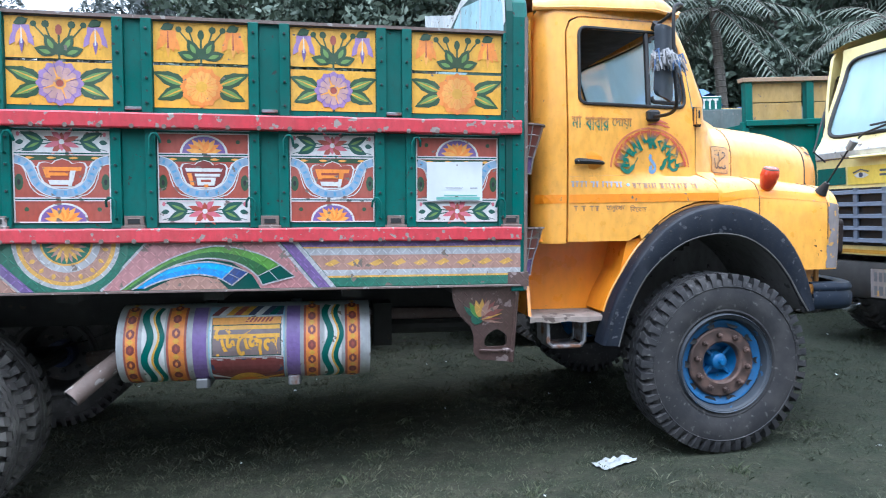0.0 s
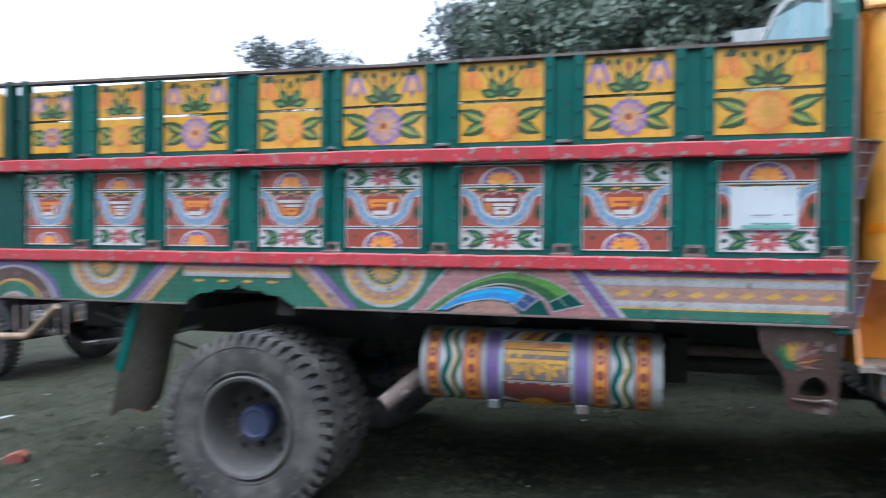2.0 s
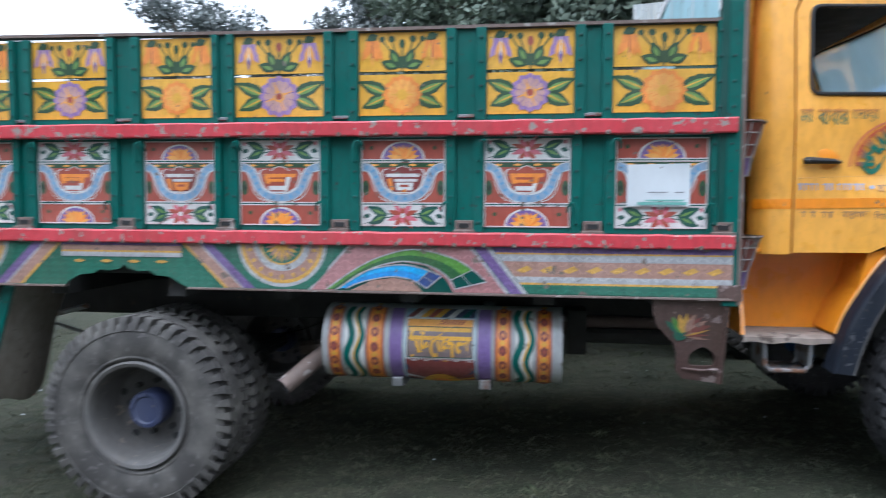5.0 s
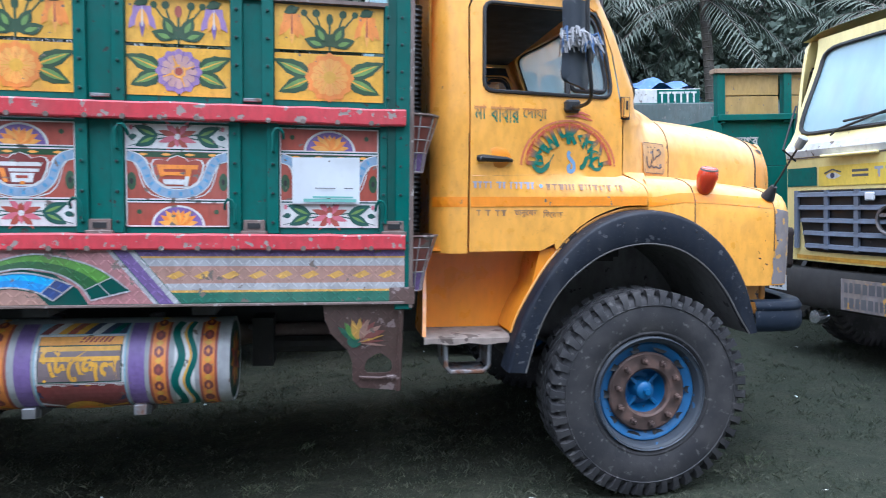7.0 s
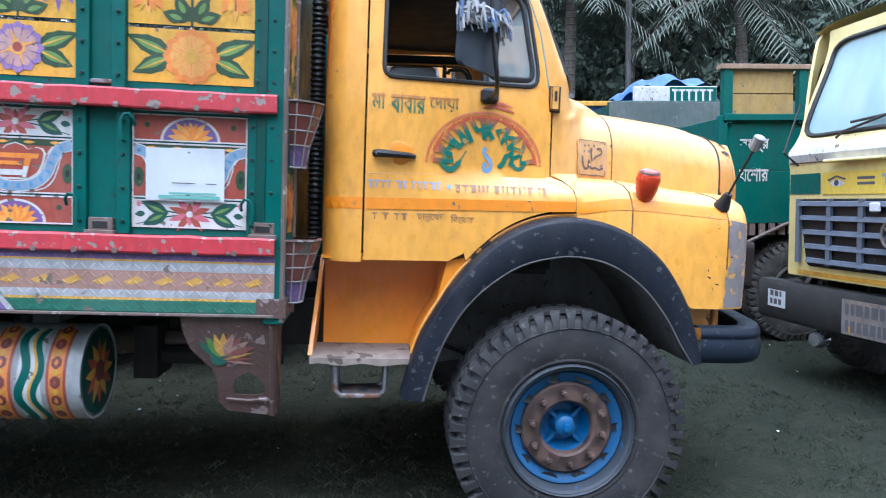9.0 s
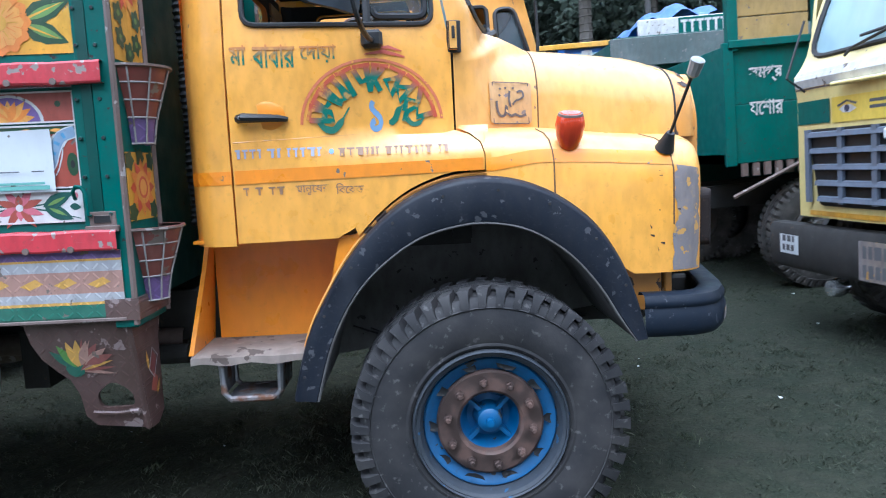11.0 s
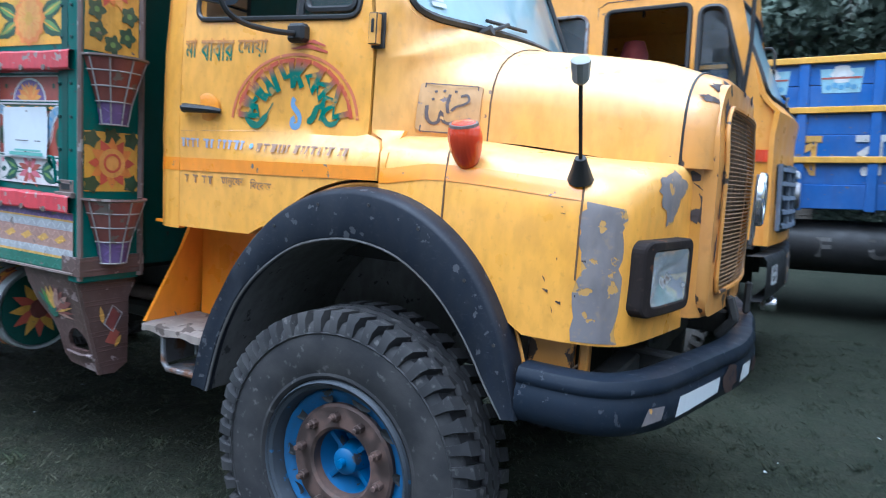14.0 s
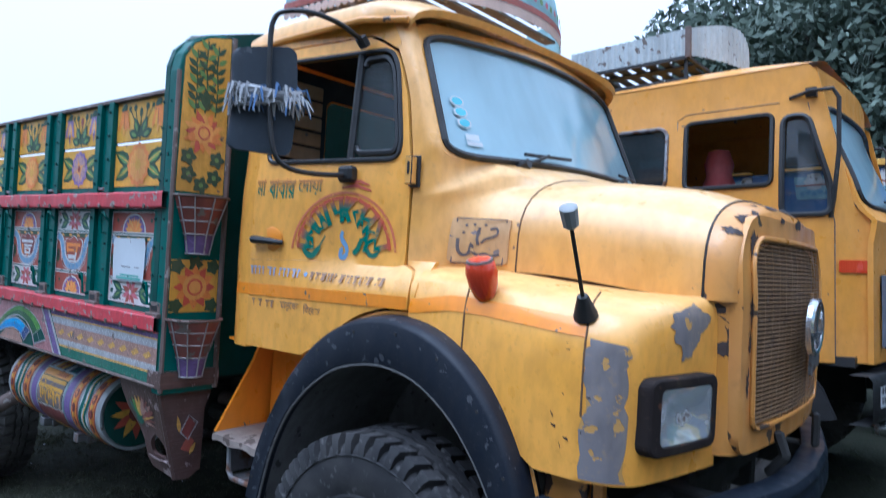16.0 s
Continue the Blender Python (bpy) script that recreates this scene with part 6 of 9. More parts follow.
    part("flare_edge", b, [GREYR, CAB_W], fl, smooth=True)
    for i in range(2, len(ARCH_O) - 2, 5):
        b = B()
        (xo, zo), (xi, zi) = ARCH_O[i], ARCH_I[i]
        p = ((xo * 0.72 + xi * 0.28), (zo * 0.72 + zi * 0.28))
        b.tube([(p[0], fy(yo + 0.003), p[1]), (p[0], fy(yo - 0.002), p[1])], 0.006, 6)
        part("flare_screw", b, CHAS, fl)
    b = B()
    rows = [[(x, fy(y), z) for y in (yo + 0.03, 3.95, 4.36)] for x, z in ARCH_I]
    b.grid(rows)
    b.add([(x, fy(4.36), z) for x, z in ARCH_I], [tuple(range(len(ARCH_I)))])
    part("wheel_well", b, WELL, cab, "dusty dark wheel well", smooth=True)

    # ---- front wing ----
    outer = arc([(2.296, 3.793), (2.55, 3.783), (2.85, 3.765), (3.00, 3.768), (3.085, 3.795), (3.135, 3.85), (3.165, 3.95), (3.195, 4.10), (3.222, 4.26)], 4)
    inner = arc([(2.296, 3.975), (2.46, 4.055), (2.71, 4.145), (2.87, 4.185), (2.98, 4.205), (3.06, 4.218), (3.12, 4.228), (3.165, 4.245), (3.20, 4.275)], 4)
    prof = [(0.0, None), (0.0, 1.25), (0.0, 1.40), (0.0, 1.50), (0.04, 1.548), (0.12, 1.588), (0.26, 1.615), (0.5, 1.636), (0.8, 1.648), (1.0, 1.645)]
    arch_z = lambda x: max([1.065] + [z - 0.03 for (xa, z), (xb, z2) in zip(ARCH_O, ARCH_O[1:]) if xa <= x <= xb and x > 2.0])
    rows = []
    for (ox, oy), (ix, iy) in zip(outer, inner):
        zb = arch_z(ox)
        drop = 0.045 * smoothstep(2.5, 3.2, ox)
        row = []
        for k, (f, z) in enumerate(prof):
            if z is None:
                z = zb
            elif k < 4:
                z = max(z, zb + 0.01 * k)
            bul = -0.010 * math.sin(math.pi * min(1, max(0, (z - 1.05) / 0.5))) if f == 0 else 0
            row.append((ox + (ix - ox) * f, fy(oy + (iy - oy) * f + bul), z - drop * (1 if z > 1.45 else 0)))
        rows.append(row)
    b = B()
    b.grid(rows)
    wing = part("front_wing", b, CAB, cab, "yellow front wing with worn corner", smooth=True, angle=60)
    # seams of the wing
    b = B()
    for xs in (2.575, 3.005):
        i = min(range(len(outer)), key=lambda q: abs(outer[q][0] - xs))
        b.tube([(p[0], p[1] - (0.001 if not side else -0.001), p[2]) for p in rows[i][1:8]], 0.0035, 4)
    b.tube([(p[-1][0], p[-1][1], p[-1][2] + 0.003) for p in rows], 0.0055, 5)
    part("panel_seam", b, SEAM, wing)
    # deep band along the wing
    b = B()
    band = []
    for (ox, oy), r in zip(outer, rows):
        if ox < 3.02:
            dz = 0.035 * smoothstep(2.5, 3.2, ox) - 0.025 * smoothstep(2.3, 2.5, ox)
            at = lambda z, q: float(np.interp(z, [p[2] for p in r[2:8]], [p[q] for p in r[2:8]]))
            band.append([(at(z - dz, 0), at(z - dz, 1) - (-0.0026 if side else 0.0026), z - dz + 0.0012) for z in (1.478, 1.490, 1.502, 1.514, 1.528)])
    b.grid(band)
    part("painted_band", b, BAND, wing, smooth=True)
    # grey filler on the front corner and the bare spot by the bonnet, with torn outlines
    def skin(a, k, lift=0.0026):
        i0, k0 = min(max(int(a), 0), len(rows) - 2), min(max(int(k), 0), len(prof) - 2)
        fa, fk = a - i0, k - k0
        g = lambda p, q: Vector(rows[p][q])
        p = (g(i0, k0) * (1 - fa) + g(i0 + 1, k0) * fa) * (1 - fk) + (g(i0, k0 + 1) * (1 - fa) + g(i0 + 1, k0 + 1) * fa) * fk
        nn = (g(i0 + 1, k0) - g(i0, k0)).cross(g(i0, k0 + 1) - g(i0, k0))
        nn = nn.normalized() if nn.length > 1e-9 else Vector((1, 0, 0))
        if nn.x * 0.6 + (nn.y if side else -nn.y) + 0.3 * nn.z < 0:
            nn = -nn
        return p + nn * lift
    aa = min(range(len(outer)), key=lambda q: abs(outer[q][0] - 3.0))
    ab = min(range(len(outer)), key=lambda q: abs(outer[q][0] - 3.118) + (0 if outer[q][1] < 3.85 else 9))
    jag = random.Random(4 + side)
    left = [(aa + jag.uniform(-0.45, 0.45) + 0.2, 0.04 + 3.2 * i / 17) for i in range(18)]
    right = [(ab + jag.uniform(-0.5, 0.5), 0.04 + 3.0 * i / 17) for i in range(18)]
    b = B()
    b.sheet(left + right[::-1], skin, 0.30)
    part("filler_patch", b, PUTTY, wing, "grey body filler patch", smooth=True)
    cq = min(range(len(outer)), key=lambda q: abs(outer[q][1] - 4.06) + (9 if outer[q][0] < 3.1 else 0))
    b = B()
    b.sheet([(cq + (2.5 + 0.5 * math.sin(3 * t)) * math.cos(t) + jag.uniform(-0.45, 0.45), 4.4 + (1.9 + 0.3 * math.cos(4 * t)) * math.sin(t) + jag.uniform(-0.2, 0.2)) for t in [2 * math.pi * k / 30 for k in range(30)]], skin, 0.3)
    part("filler_patch", b, PUTTY, wing, "grey body filler patch", smooth=True)
    # scratches and stone chips on the flank
    d = Deco(lambda u, v, c: skin(u, v, 0.002 + 0.0006 * c))
    for q in range(9):
        u, v = jag.uniform(9, 13.5), jag.uniform(0.4, 2.8)
        d.strip([(u, v), (u + jag.uniform(0.1, 0.5), v + jag.uniform(-0.12, 0.12))], [0.02, 0.05], RUSTSPOT, 1)
    tagged(part("scratch", d.mesh("scratch"), None, wing), kind="stuff")
    # headlamp
    def front(y, z, d=0.0):
        """A place on the wing's front face."""
        yy = y
        for (a, b2), (c, d2) in zip(outer, outer[1:]):
            if b2 <= yy <= d2 and a > 3.0:
                return (a + (c - a) * (yy - b2) / (d2 - b2) + d, fy(yy), z)
        return (3.20 + d, fy(yy), z)
    b = B()
    fr = rounded(3.838, 1.150, 4.165, 1.374, 0.035)
    inr = rounded(3.878, 1.182, 4.135, 1.342, 0.02)
    b.sheet(fr, lambda u, v: front(u, v, 0.046), 0.08, holes=[inr], thick=0.065, depth=(-1, 0, 0))
    hl = part("headlamp", b, DKRUST, wing, "rectangular headlamp in a rusty bezel", bevel=0.005)
    b = B()
    b.sheet(inr, lambda u, v: front(u, v, 0.044 + 0.006 * math.sin(math.pi * (u - 3.878) / 0.257) * math.sin(math.pi * (v - 1.182) / 0.160)), 0.04)
    part("headlamp_lens", b, GLASS_L, hl, smooth=True).visible_shadow = False
    b = B()
    b.sheet(inr, lambda u, v: front(u, v, 0.042 - 0.036 * (1 - ((u - 4.007) / 0.129) ** 2) * (1 - ((v - 1.262) / 0.080) ** 2)), 0.03)
    part("reflector", b, SILVER, hl, "silvered lamp reflector", smooth=True)
    # indicator on the wing top
    b = B()
    m = Matrix.Translation((2.612, fy(3.785), 1.612)) @ pose(0, 0, 0, 20 if not side else -20, 0, 0)
    b.lathe([(0.0, -0.080), (0.017, -0.073), (0.033, -0.050), (0.045, -0.010), (0.049, 0.030), (0.044, 0.062), (0.032, 0.078), (0.0, 0.082)], m @ Matrix.Scale(1.15, 4, (1, 0, 0)), 18)
    ind = part("indicator", b, AMBER, wing, "red-orange teardrop indicator", smooth=True)
    b = B()
    b.lathe([(0.0, 0.078), (0.040, 0.074), (0.042, 0.066)], m @ Matrix.Scale(1.15, 4, (1, 0, 0)), 14)
    part("indicator_cap", b, RUSTY, ind)
    # sight rod
    b = B()
    base = Vector((2.978, fy(3.800), 1.535))
    tip = Vector((3.015, fy(3.605), 1.805))
    b.tube([base, base + (tip - base) * 0.22], [0.038, 0.016], 10, 0)
    b.tube([base + (tip - base) * 0.2, tip], 0.006, 6, 0)
    dr = (tip - base).normalized()
    b.tube([tip - dr * 0.03, tip - dr * 0.02, tip + dr * 0.035, tip + dr * 0.04], [0.012, 0.022, 0.026, 0.018], 10, 1)
    part("sight_rod", b, [BLK, KNOB], wing, "black sight rod with a grey knob", smooth=True)


# ---- bonnet, cowl and nose ----
def bonnet_row(x):
    t = (x - 2.40) / (3.20 - 2.40)
    ys = 4.025 + 0.185 * math.sin(min(1.0, max(0.0, t)) * math.pi / 2)
    zs = 1.642 - 0.05 * smoothstep(0.2, 1.0, t)
    zc = 2.045 - 0.020 * t - 0.050 * t * t - 0.03 * smoothstep(0.75, 1.05, t)
    row = []
    for k in range(25):
        a = k / 24
        s = abs(2 * a - 1)
        # squarish cross-section
        ex = 3.4
        ang = s * math.pi / 2
        yy = math.copysign(abs(math.sin(ang)) ** (2 / ex * 1.35), 1)
        zz = abs(math.cos(ang)) ** (2 / ex * 0.9)
        y = YC + (1 if a > 0.5 else -1) * (YC - ys) * yy
        row.append((x, y, zs + (zc - zs) * zz))
    return row


b = B()
b.grid([bonnet_row(2.546 + 0.624 * i / 16) for i in range(17)])
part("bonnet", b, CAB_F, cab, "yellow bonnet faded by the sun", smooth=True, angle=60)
b = B()
nose = [bonnet_row(3.174), bonnet_row(3.20)]
r2 = [(3.245, YC + (y - YC) * 0.985, 1.60 + (z - 1.60) * 0.965) for x, y, z in bonnet_row(3.20)]
r3 = [(3.275, YC + (y - YC) * 0.93, 1.60 + (z - 1.60) * 0.90) for x, y, z in bonnet_row(3.20)]
r4 = [(3.285, YC + (y - YC) * 0.80, 1.60 + (z - 1.60) * 0.60) for x, y, z in bonnet_row(3.20)]
b.grid(nose + [r2, r3, r4])
ys = [4.235, 4.25, 4.285, 4.335, 4.42]
xs = [3.195, 3.245, 3.275, 3.288, 3.290]
for s in (1, -1):
    b.grid([[(x - 0.004 * (1.6 - z), YC + s * (y - YC), z) for z in (1.62, 1.45, 1.3, 1.1)] for x, y in zip(xs, ys)])
b.grid([[(x, YC + s * (4.335 - YC), z) for s in (1, 0.5, 0, -0.5, -1)] for x, z in ((3.285, 1.19), (3.28, 1.12), (3.24, 1.08))])
nose_ob = part("nose", b, CAB_W, cab, "worn yellow nose around the grille", smooth=True, angle=60)
# rust breaking through along the nose's rolled edge
ring = [bonnet_row(3.174), bonnet_row(3.20), r2, r3]


def nose_skin(k, q):
    i, j = min(23, max(0, int(k))), min(2, max(0, int(q)))
    fk, fq = k - i, q - j
    g = lambda a, c: Vector(ring[c][a])
    p = (g(i, j) * (1 - fk) + g(i + 1, j) * fk) * (1 - fq) + (g(i, j + 1) * (1 - fk) + g(i + 1, j + 1) * fk) * fq
    return p + (p - Vector((3.0, YC, 1.55))).normalized() * 0.0035


jag = random.Random(33)
for k, q, rk_, rq in ((5.6, 2.2, 0.9, 0.7), (7.2, 2.5, 0.7, 0.45), (10.5, 2.3, 0.8, 0.4), (12.6, 2.4, 1.2, 0.55), (15.5, 2.3, 0.8, 0.5), (3.6, 1.9, 0.5, 0.8), (8.9, 1.6, 0.3, 0.3), (17.8, 2.2, 0.6, 0.5)):
    b = B()
    b.sheet([(k + rk_ * jag.uniform(0.4, 1.2) * math.cos(t), min(2.98, q + rq * jag.uniform(0.4, 1.2) * math.sin(t))) for t in [2 * math.pi * i / 20 for i in range(20)]], nose_skin, 0.12)
    tagged(part("rust_patch", b, RUSTSPOT, nose_ob, "bare dark rust", smooth=True), kind="stuff")
# grille: a frame, bars across and a mesh of slats
g_out = soft_poly([(4.350, 1.178), (mirror(4.350), 1.178), (mirror(4.315), 1.72), (mirror(4.375), 1.805), (4.375, 1.805), (4.315, 1.72)], 0.05)
gx = lambda y, z: 3.29 + 0.05 * math.cos((y - YC) / 0.5 * 1.2) - 0.02 * smoothstep(1.6, 1.85, z)
b = B()
b.sheet(g_out, lambda u, v: (gx(u, v) - 0.03, u, v), 0.1)
part("grille_back", b, RUSTY_B, nose_ob)
b = B()
b.sheet(soft_poly([(4.270, 1.10), (mirror(4.270), 1.10), (mirror(4.245), 1.73), (mirror(4.345), 1.882), (4.345, 1.882), (4.245, 1.73)], 0.07), lambda u, v: (gx(u, v) - 0.010, u, v), 0.06, holes=[g_out], thick=0.05, depth=(-1, 0, 0))
part("grille_surround", b, CAB_W, nose_ob, smooth=True, angle=50)
d = Deco(lambda u, v, c: (gx(u, v) - 0.0085 + 0.0008 * c, u, v), 0.02)
jag = random.Random(12)
for cy, cz, ry, rz in ((4.335, 1.715, 0.030, 0.10), (4.36, 1.79, 0.045, 0.035), (4.322, 1.57, 0.024, 0.05), (4.83, 1.876, 0.06, 0.018), (4.31, 1.33, 0.012, 0.05), (4.62, 1.878, 0.03, 0.012), (4.315, 1.45, 0.010, 0.03)):
    d.fill([(cy + ry * jag.uniform(0.45, 1.25) * math.cos(t), cz + rz * jag.uniform(0.45, 1.25) * math.sin(t)) for t in [2 * math.pi * k / 18 for k in range(18)]], RUSTSPOT, 1)
tagged(part("rust_patch", d.mesh("rust_patch"), None, nose_ob, "bare dark rust on the nose"), kind="stuff")
b = B()
rim = dense(g_out, 0.06)
b.tube([(gx(u, v) - 0.002, u, v) for u, v in rim + rim[:1]], 0.009, 6)
part("grille_frame", b, CAB_W, nose_ob, smooth=True)
b = B()
z = 1.20
while z < 1.80:
    w = 0.480 + 0.055 * (z - 1.2) if z < 1.72 else 0.508 - (z - 1.72) * 0.75
    b.grid([[(gx(YC + w * t, z) - 0.004, YC + w * t, z - 0.003), (gx(YC + w * t, z), YC + w * t, z), (gx(YC + w * t, z) - 0.004, YC + w * t, z + 0.003)] for t in [-1 + i / 6 for i in range(13)]])
    z += 0.0145
for k in range(-6, 7):
    y = YC + 0.07 * k
    b.grid([[(gx(y, z) + 0.002, y - 0.004, z), (gx(y, z) + 0.002, y + 0.004, z)] for z in (1.19, 1.5, 1.7, 1.79)])
tagged(part("grille_slats", b, RUSTY_Y, nose_ob, "rusty wire grille"), kind="stuff")
b = B()
m = pose(3.385, 4.836, 1.50, 0, 90, 0)
b.lathe([(0.085, -0.01), (0.085, 0.012), (0.098, 0.016), (0.105, 0.008), (0.105, -0.01)], m, 32)
b.box((-0.012, -0.07, -0.005), (0.012, 0.07, 0.01), 0, m @ pose(0.03, 0, 0))
b.box((-0.06, -0.012, -0.005), (0.07, 0.012, 0.01), 0, m @ pose(-0.01, 0, 0))
part("round_emblem", b, CHROME, nose_ob, "round chrome emblem", smooth=True)
b = B()
b.sheet(soft_poly([(4.945, 1.30), (5.10, 1.34), (5.10, 1.60), (4.97, 1.60)], 0.02), lambda u, v: (3.36, u, v), 0.1, thick=0.01, depth=(-1, 0, 0))
part("tin_plate", b, STEEL, nose_ob)
# ---- windscreen and roof ----
LEAN = 0.03                   # the cab sits a little lower on its near springs


def screen(u, v, d=0.0):
    """u from 0 at the near post to 1 at the far one, v from 0 at the cowl to 1 at the roof."""
    bulge = 0.11 * math.sin(math.pi * min(1, max(0, u)))
    y0 = 3.945 + 0.040 * v
    y = y0 + (mirror(y0) - y0) * u
    return (2.285 - 0.215 * v + bulge + d, y, 2.045 + 0.525 * v + 0.02 * math.sin(math.pi * u) + d * 0.4 + LEAN * (y - 3.95))


# the cowl: one pressing that runs from the door gap to the bonnet, over the top to the glass and up the posts
SEAM_ROW = bonnet_row(2.545)


def cowl_corner(fy):
    """Rows from the door gap to the bonnet's edge, the glass's lower corner and its post."""
    ahead = [(Vector(SEAM_ROW[k]), Vector((1, 0.34 - 0.03 * k, -0.02 * k)), 1.615 + 0.275 * k / 6) for k in range(7)]
    foot = Vector(screen(0.15, 0.0, 0.003))
    for f in (0.33, 0.66):
        p = ahead[6][0].lerp(foot, f)
        ahead.append((p + Vector((0, 0, 0.010)), Vector((0.8 - 0.5 * f, 0.4 + 0.4 * f, 0.2 * f)), 1.89 + 0.03 * f))
    for u, v, z in ((0.15, 0.0, 1.920), (0.110, 0.0, 1.936), (0.078, 0.004, 1.956), (0.050, 0.018, 1.985), (0.030, 0.046, 2.02), (0.014, 0.085, 2.058), (0.007, 0.13, 2.095)):
        t = smoothstep(0.0, 0.13, v)
        ahead.append((Vector(screen(u, v, 0.003)), Vector((0.30 - 0.18 * t, 0.92, 0.28 * (1 - t))), z))
    for i in range(1, 13):
        v = 0.13 + 0.95 * i / 12
        p = Vector(screen(0.006, v, 0.003))
        ahead.append((p, Vector((0.12, 0.95, 0.0)), 2.095 + (p.z - 2.095 - 0.02) * i / 12 + 0.02 * i / 12))
    rows = []
    for p3, way, z in ahead:
        xg = float(np.interp(z, (1.60, 1.965, 2.29, 2.43, 2.50, 2.64), (2.190, 2.190, 2.128, 2.076, 2.036, 1.975)))
        p0 = Vector((xg, y_side(xg, max(z, 1.68)), z))
        d = (p3 - p0).length * 0.42
        p1, p2 = p0 + Vector((1, 0.20, 0)) * d, p3 - way.normalized() * d
        rows.append([])
        for k in range(13):
            f = k / 12
            p = p0 * (1 - f) ** 3 + p1 * 3 * f * (1 - f) ** 2 + p2 * 3 * f * f * (1 - f) + p3 * f ** 3
            rows[-1].append((p.x, fy(p.y), p.z))
    return rows


COWL_ROWS = cowl_corner(lambda y: y)[:9]


def cowl_y(x, z):
    """Where the cowl's near flank lies."""
    at = [(float(np.interp(x, [p[0] for p in row], [p[2] for p in row])), float(np.interp(x, [p[0] for p in row], [p[1] for p in row]))) for row in COWL_ROWS]
    return float(np.interp(z, [q[0] for q in at], [q[1] for q in at]))


b = B()
b.grid(cowl_corner(lambda y: y))
b.grid(cowl_corner(mirror))
rows = []
for k in range(6, 19):
    u = 0.15 + 0.70 * (k - 6) / 12
    p, q = Vector(SEAM_ROW[k]), Vector(screen(u, 0.0, 0.003))
    rows.append([p.lerp(q, f) + Vector((0, 0, h)) for f, h in ((0, 0), (0.33, 0.010), (0.66, 0.010), (1, 0))])
b.grid(rows)
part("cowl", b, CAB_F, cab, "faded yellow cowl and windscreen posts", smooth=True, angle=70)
b = B()
b.tube([(2.546, y, z + 0.0005) for x, y, z in SEAM_ROW], 0.0032, 5)
b.tube([(3.175, y, z + 0.002) for x, y, z in bonnet_row(3.175)], 0.004, 5, 1)
part("panel_seam", b, [SEAM, BLK], cab)
b = B()
ol = soft_poly([(0.002, 0.0), (0.998, 0.0), (0.996, 1.11), (0.004, 1.11)], 0.10, 6)
gl = soft_poly([(0.012, 0.03), (0.988, 0.03), (0.978, 1.0), (0.022, 1.0)], 0.11, 6)
b.sheet(ol, screen, 0.06, holes=[gl], thick=0.03, depth=(-1, 0, 0))
part("windscreen_frame", b, CAB, cab, smooth=True, angle=60)
b = B()
b.tube([screen(u, v, 0.005) for u, v in dense(gl, 0.05) + gl[:1]], 0.015, 6)
part("windscreen_rubber", b, BLK, cab, "black rubber seal", smooth=True)
b = B()
b.sheet(gl, lambda u, v: screen(u, v, -0.004), 0.08)
ws = part("windscreen", b, GLASS, cab, "dusty curved windscreen with sky reflection in its colour", smooth=True)
ws.visible_shadow = False
def sticker(shapes, label):
    d = Deco(lambda u, v, c: screen(u, v, 0.002 + 0.001 * c))
    for shape in shapes:
        shape(d)
    part("sticker", d.mesh("sticker"), None, ws, label)


for k in range(3):
    u, v = 0.084 - 0.004 * k, 0.30 + 0.085 * k
    sticker([lambda d: d.disc(u, v, 0.021, PAPER, 1, n=14, sq=2.0), lambda d: d.disc(u, v, 0.016, STICK, 2, n=14, sq=2.0)], "round aqua sticker with a white rim")
sticker([lambda d: d.rect(0.078, 0.165, 0.118, 0.215, PAPER, 1)], "white paper sticker")
sticker([lambda d: d.rect(0.078, 0.125, 0.124, 0.158, PAPER, 1)], "white paper sticker")
for u in (0.225, 0.74):
    b = B()
    p = Vector(screen(u, -0.02, 0.03))
    b.tube([p + Vector((-0.03, 0, -0.01)), p + Vector((0.02, 0, 0.01))], 0.022, 8)
    e1 = Vector(screen(u + 0.10, 0.085, 0.035))
    b.tube([p, e1], 0.008, 6)
    b.tube([Vector(screen(u + 0.02, 0.085, 0.022)), Vector(screen(u + 0.21, 0.10, 0.022))], 0.008, 6)
    part("wiper", b, BLK, cab, "black wiper")
# roof
b = B()
rows = []
for i in range(15):
    t = i / 14
    x = 1.15 + (2.082 - 1.15) * t
    rows.append([])
    for k in range(21):
        u = k / 20
        s = abs(2 * u - 1)
        ye = 3.855 + 0.10 * smoothstep(0.8, 1.0, t) * 0.9
        y = YC + (1 if u > 0.5 else -1) * (YC - ye) * math.sin(s * math.pi / 2) ** 0.62
        zc = 2.760 - 0.080 * smoothstep(0.80, 1.0, t) - 0.06 * (1 - smoothstep(0, 0.14, t))
        ze = 2.600 + 0.015 * math.sin(math.pi * t)
        fwd = 0.106 * math.sin(math.pi * u) ** 0.8 * smoothstep(0.5, 1, t)
        rows[-1].append((x + fwd, y, LEAN * (y - 3.95) + ze + (zc - ze) * max(0, math.cos(s * math.pi / 2)) ** 0.55))
b.grid(rows)
b.grid([[(p[0], p[1], p[2]) for p in rows[-1]], [(p[0] - 0.012, p[1], p[2] - 0.028) for p in rows[-1]], [(p[0] - 0.06, p[1], p[2] - 0.02) for p in rows[-1]]])
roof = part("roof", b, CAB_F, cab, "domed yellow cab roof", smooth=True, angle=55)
b = B()
for s in (0, 1):
    fy = (lambda y: mirror(y)) if s else (lambda y: y)
    b = B()
    b.tube([(1.15, fy(3.865), 2.588), (1.4, fy(3.852), 2.600), (1.9, fy(3.856), 2.608), (2.08, fy(3.93), 2.602)], 0.013, 6)
    part("gutter", b, CAB_W, roof, smooth=True)
b = B()
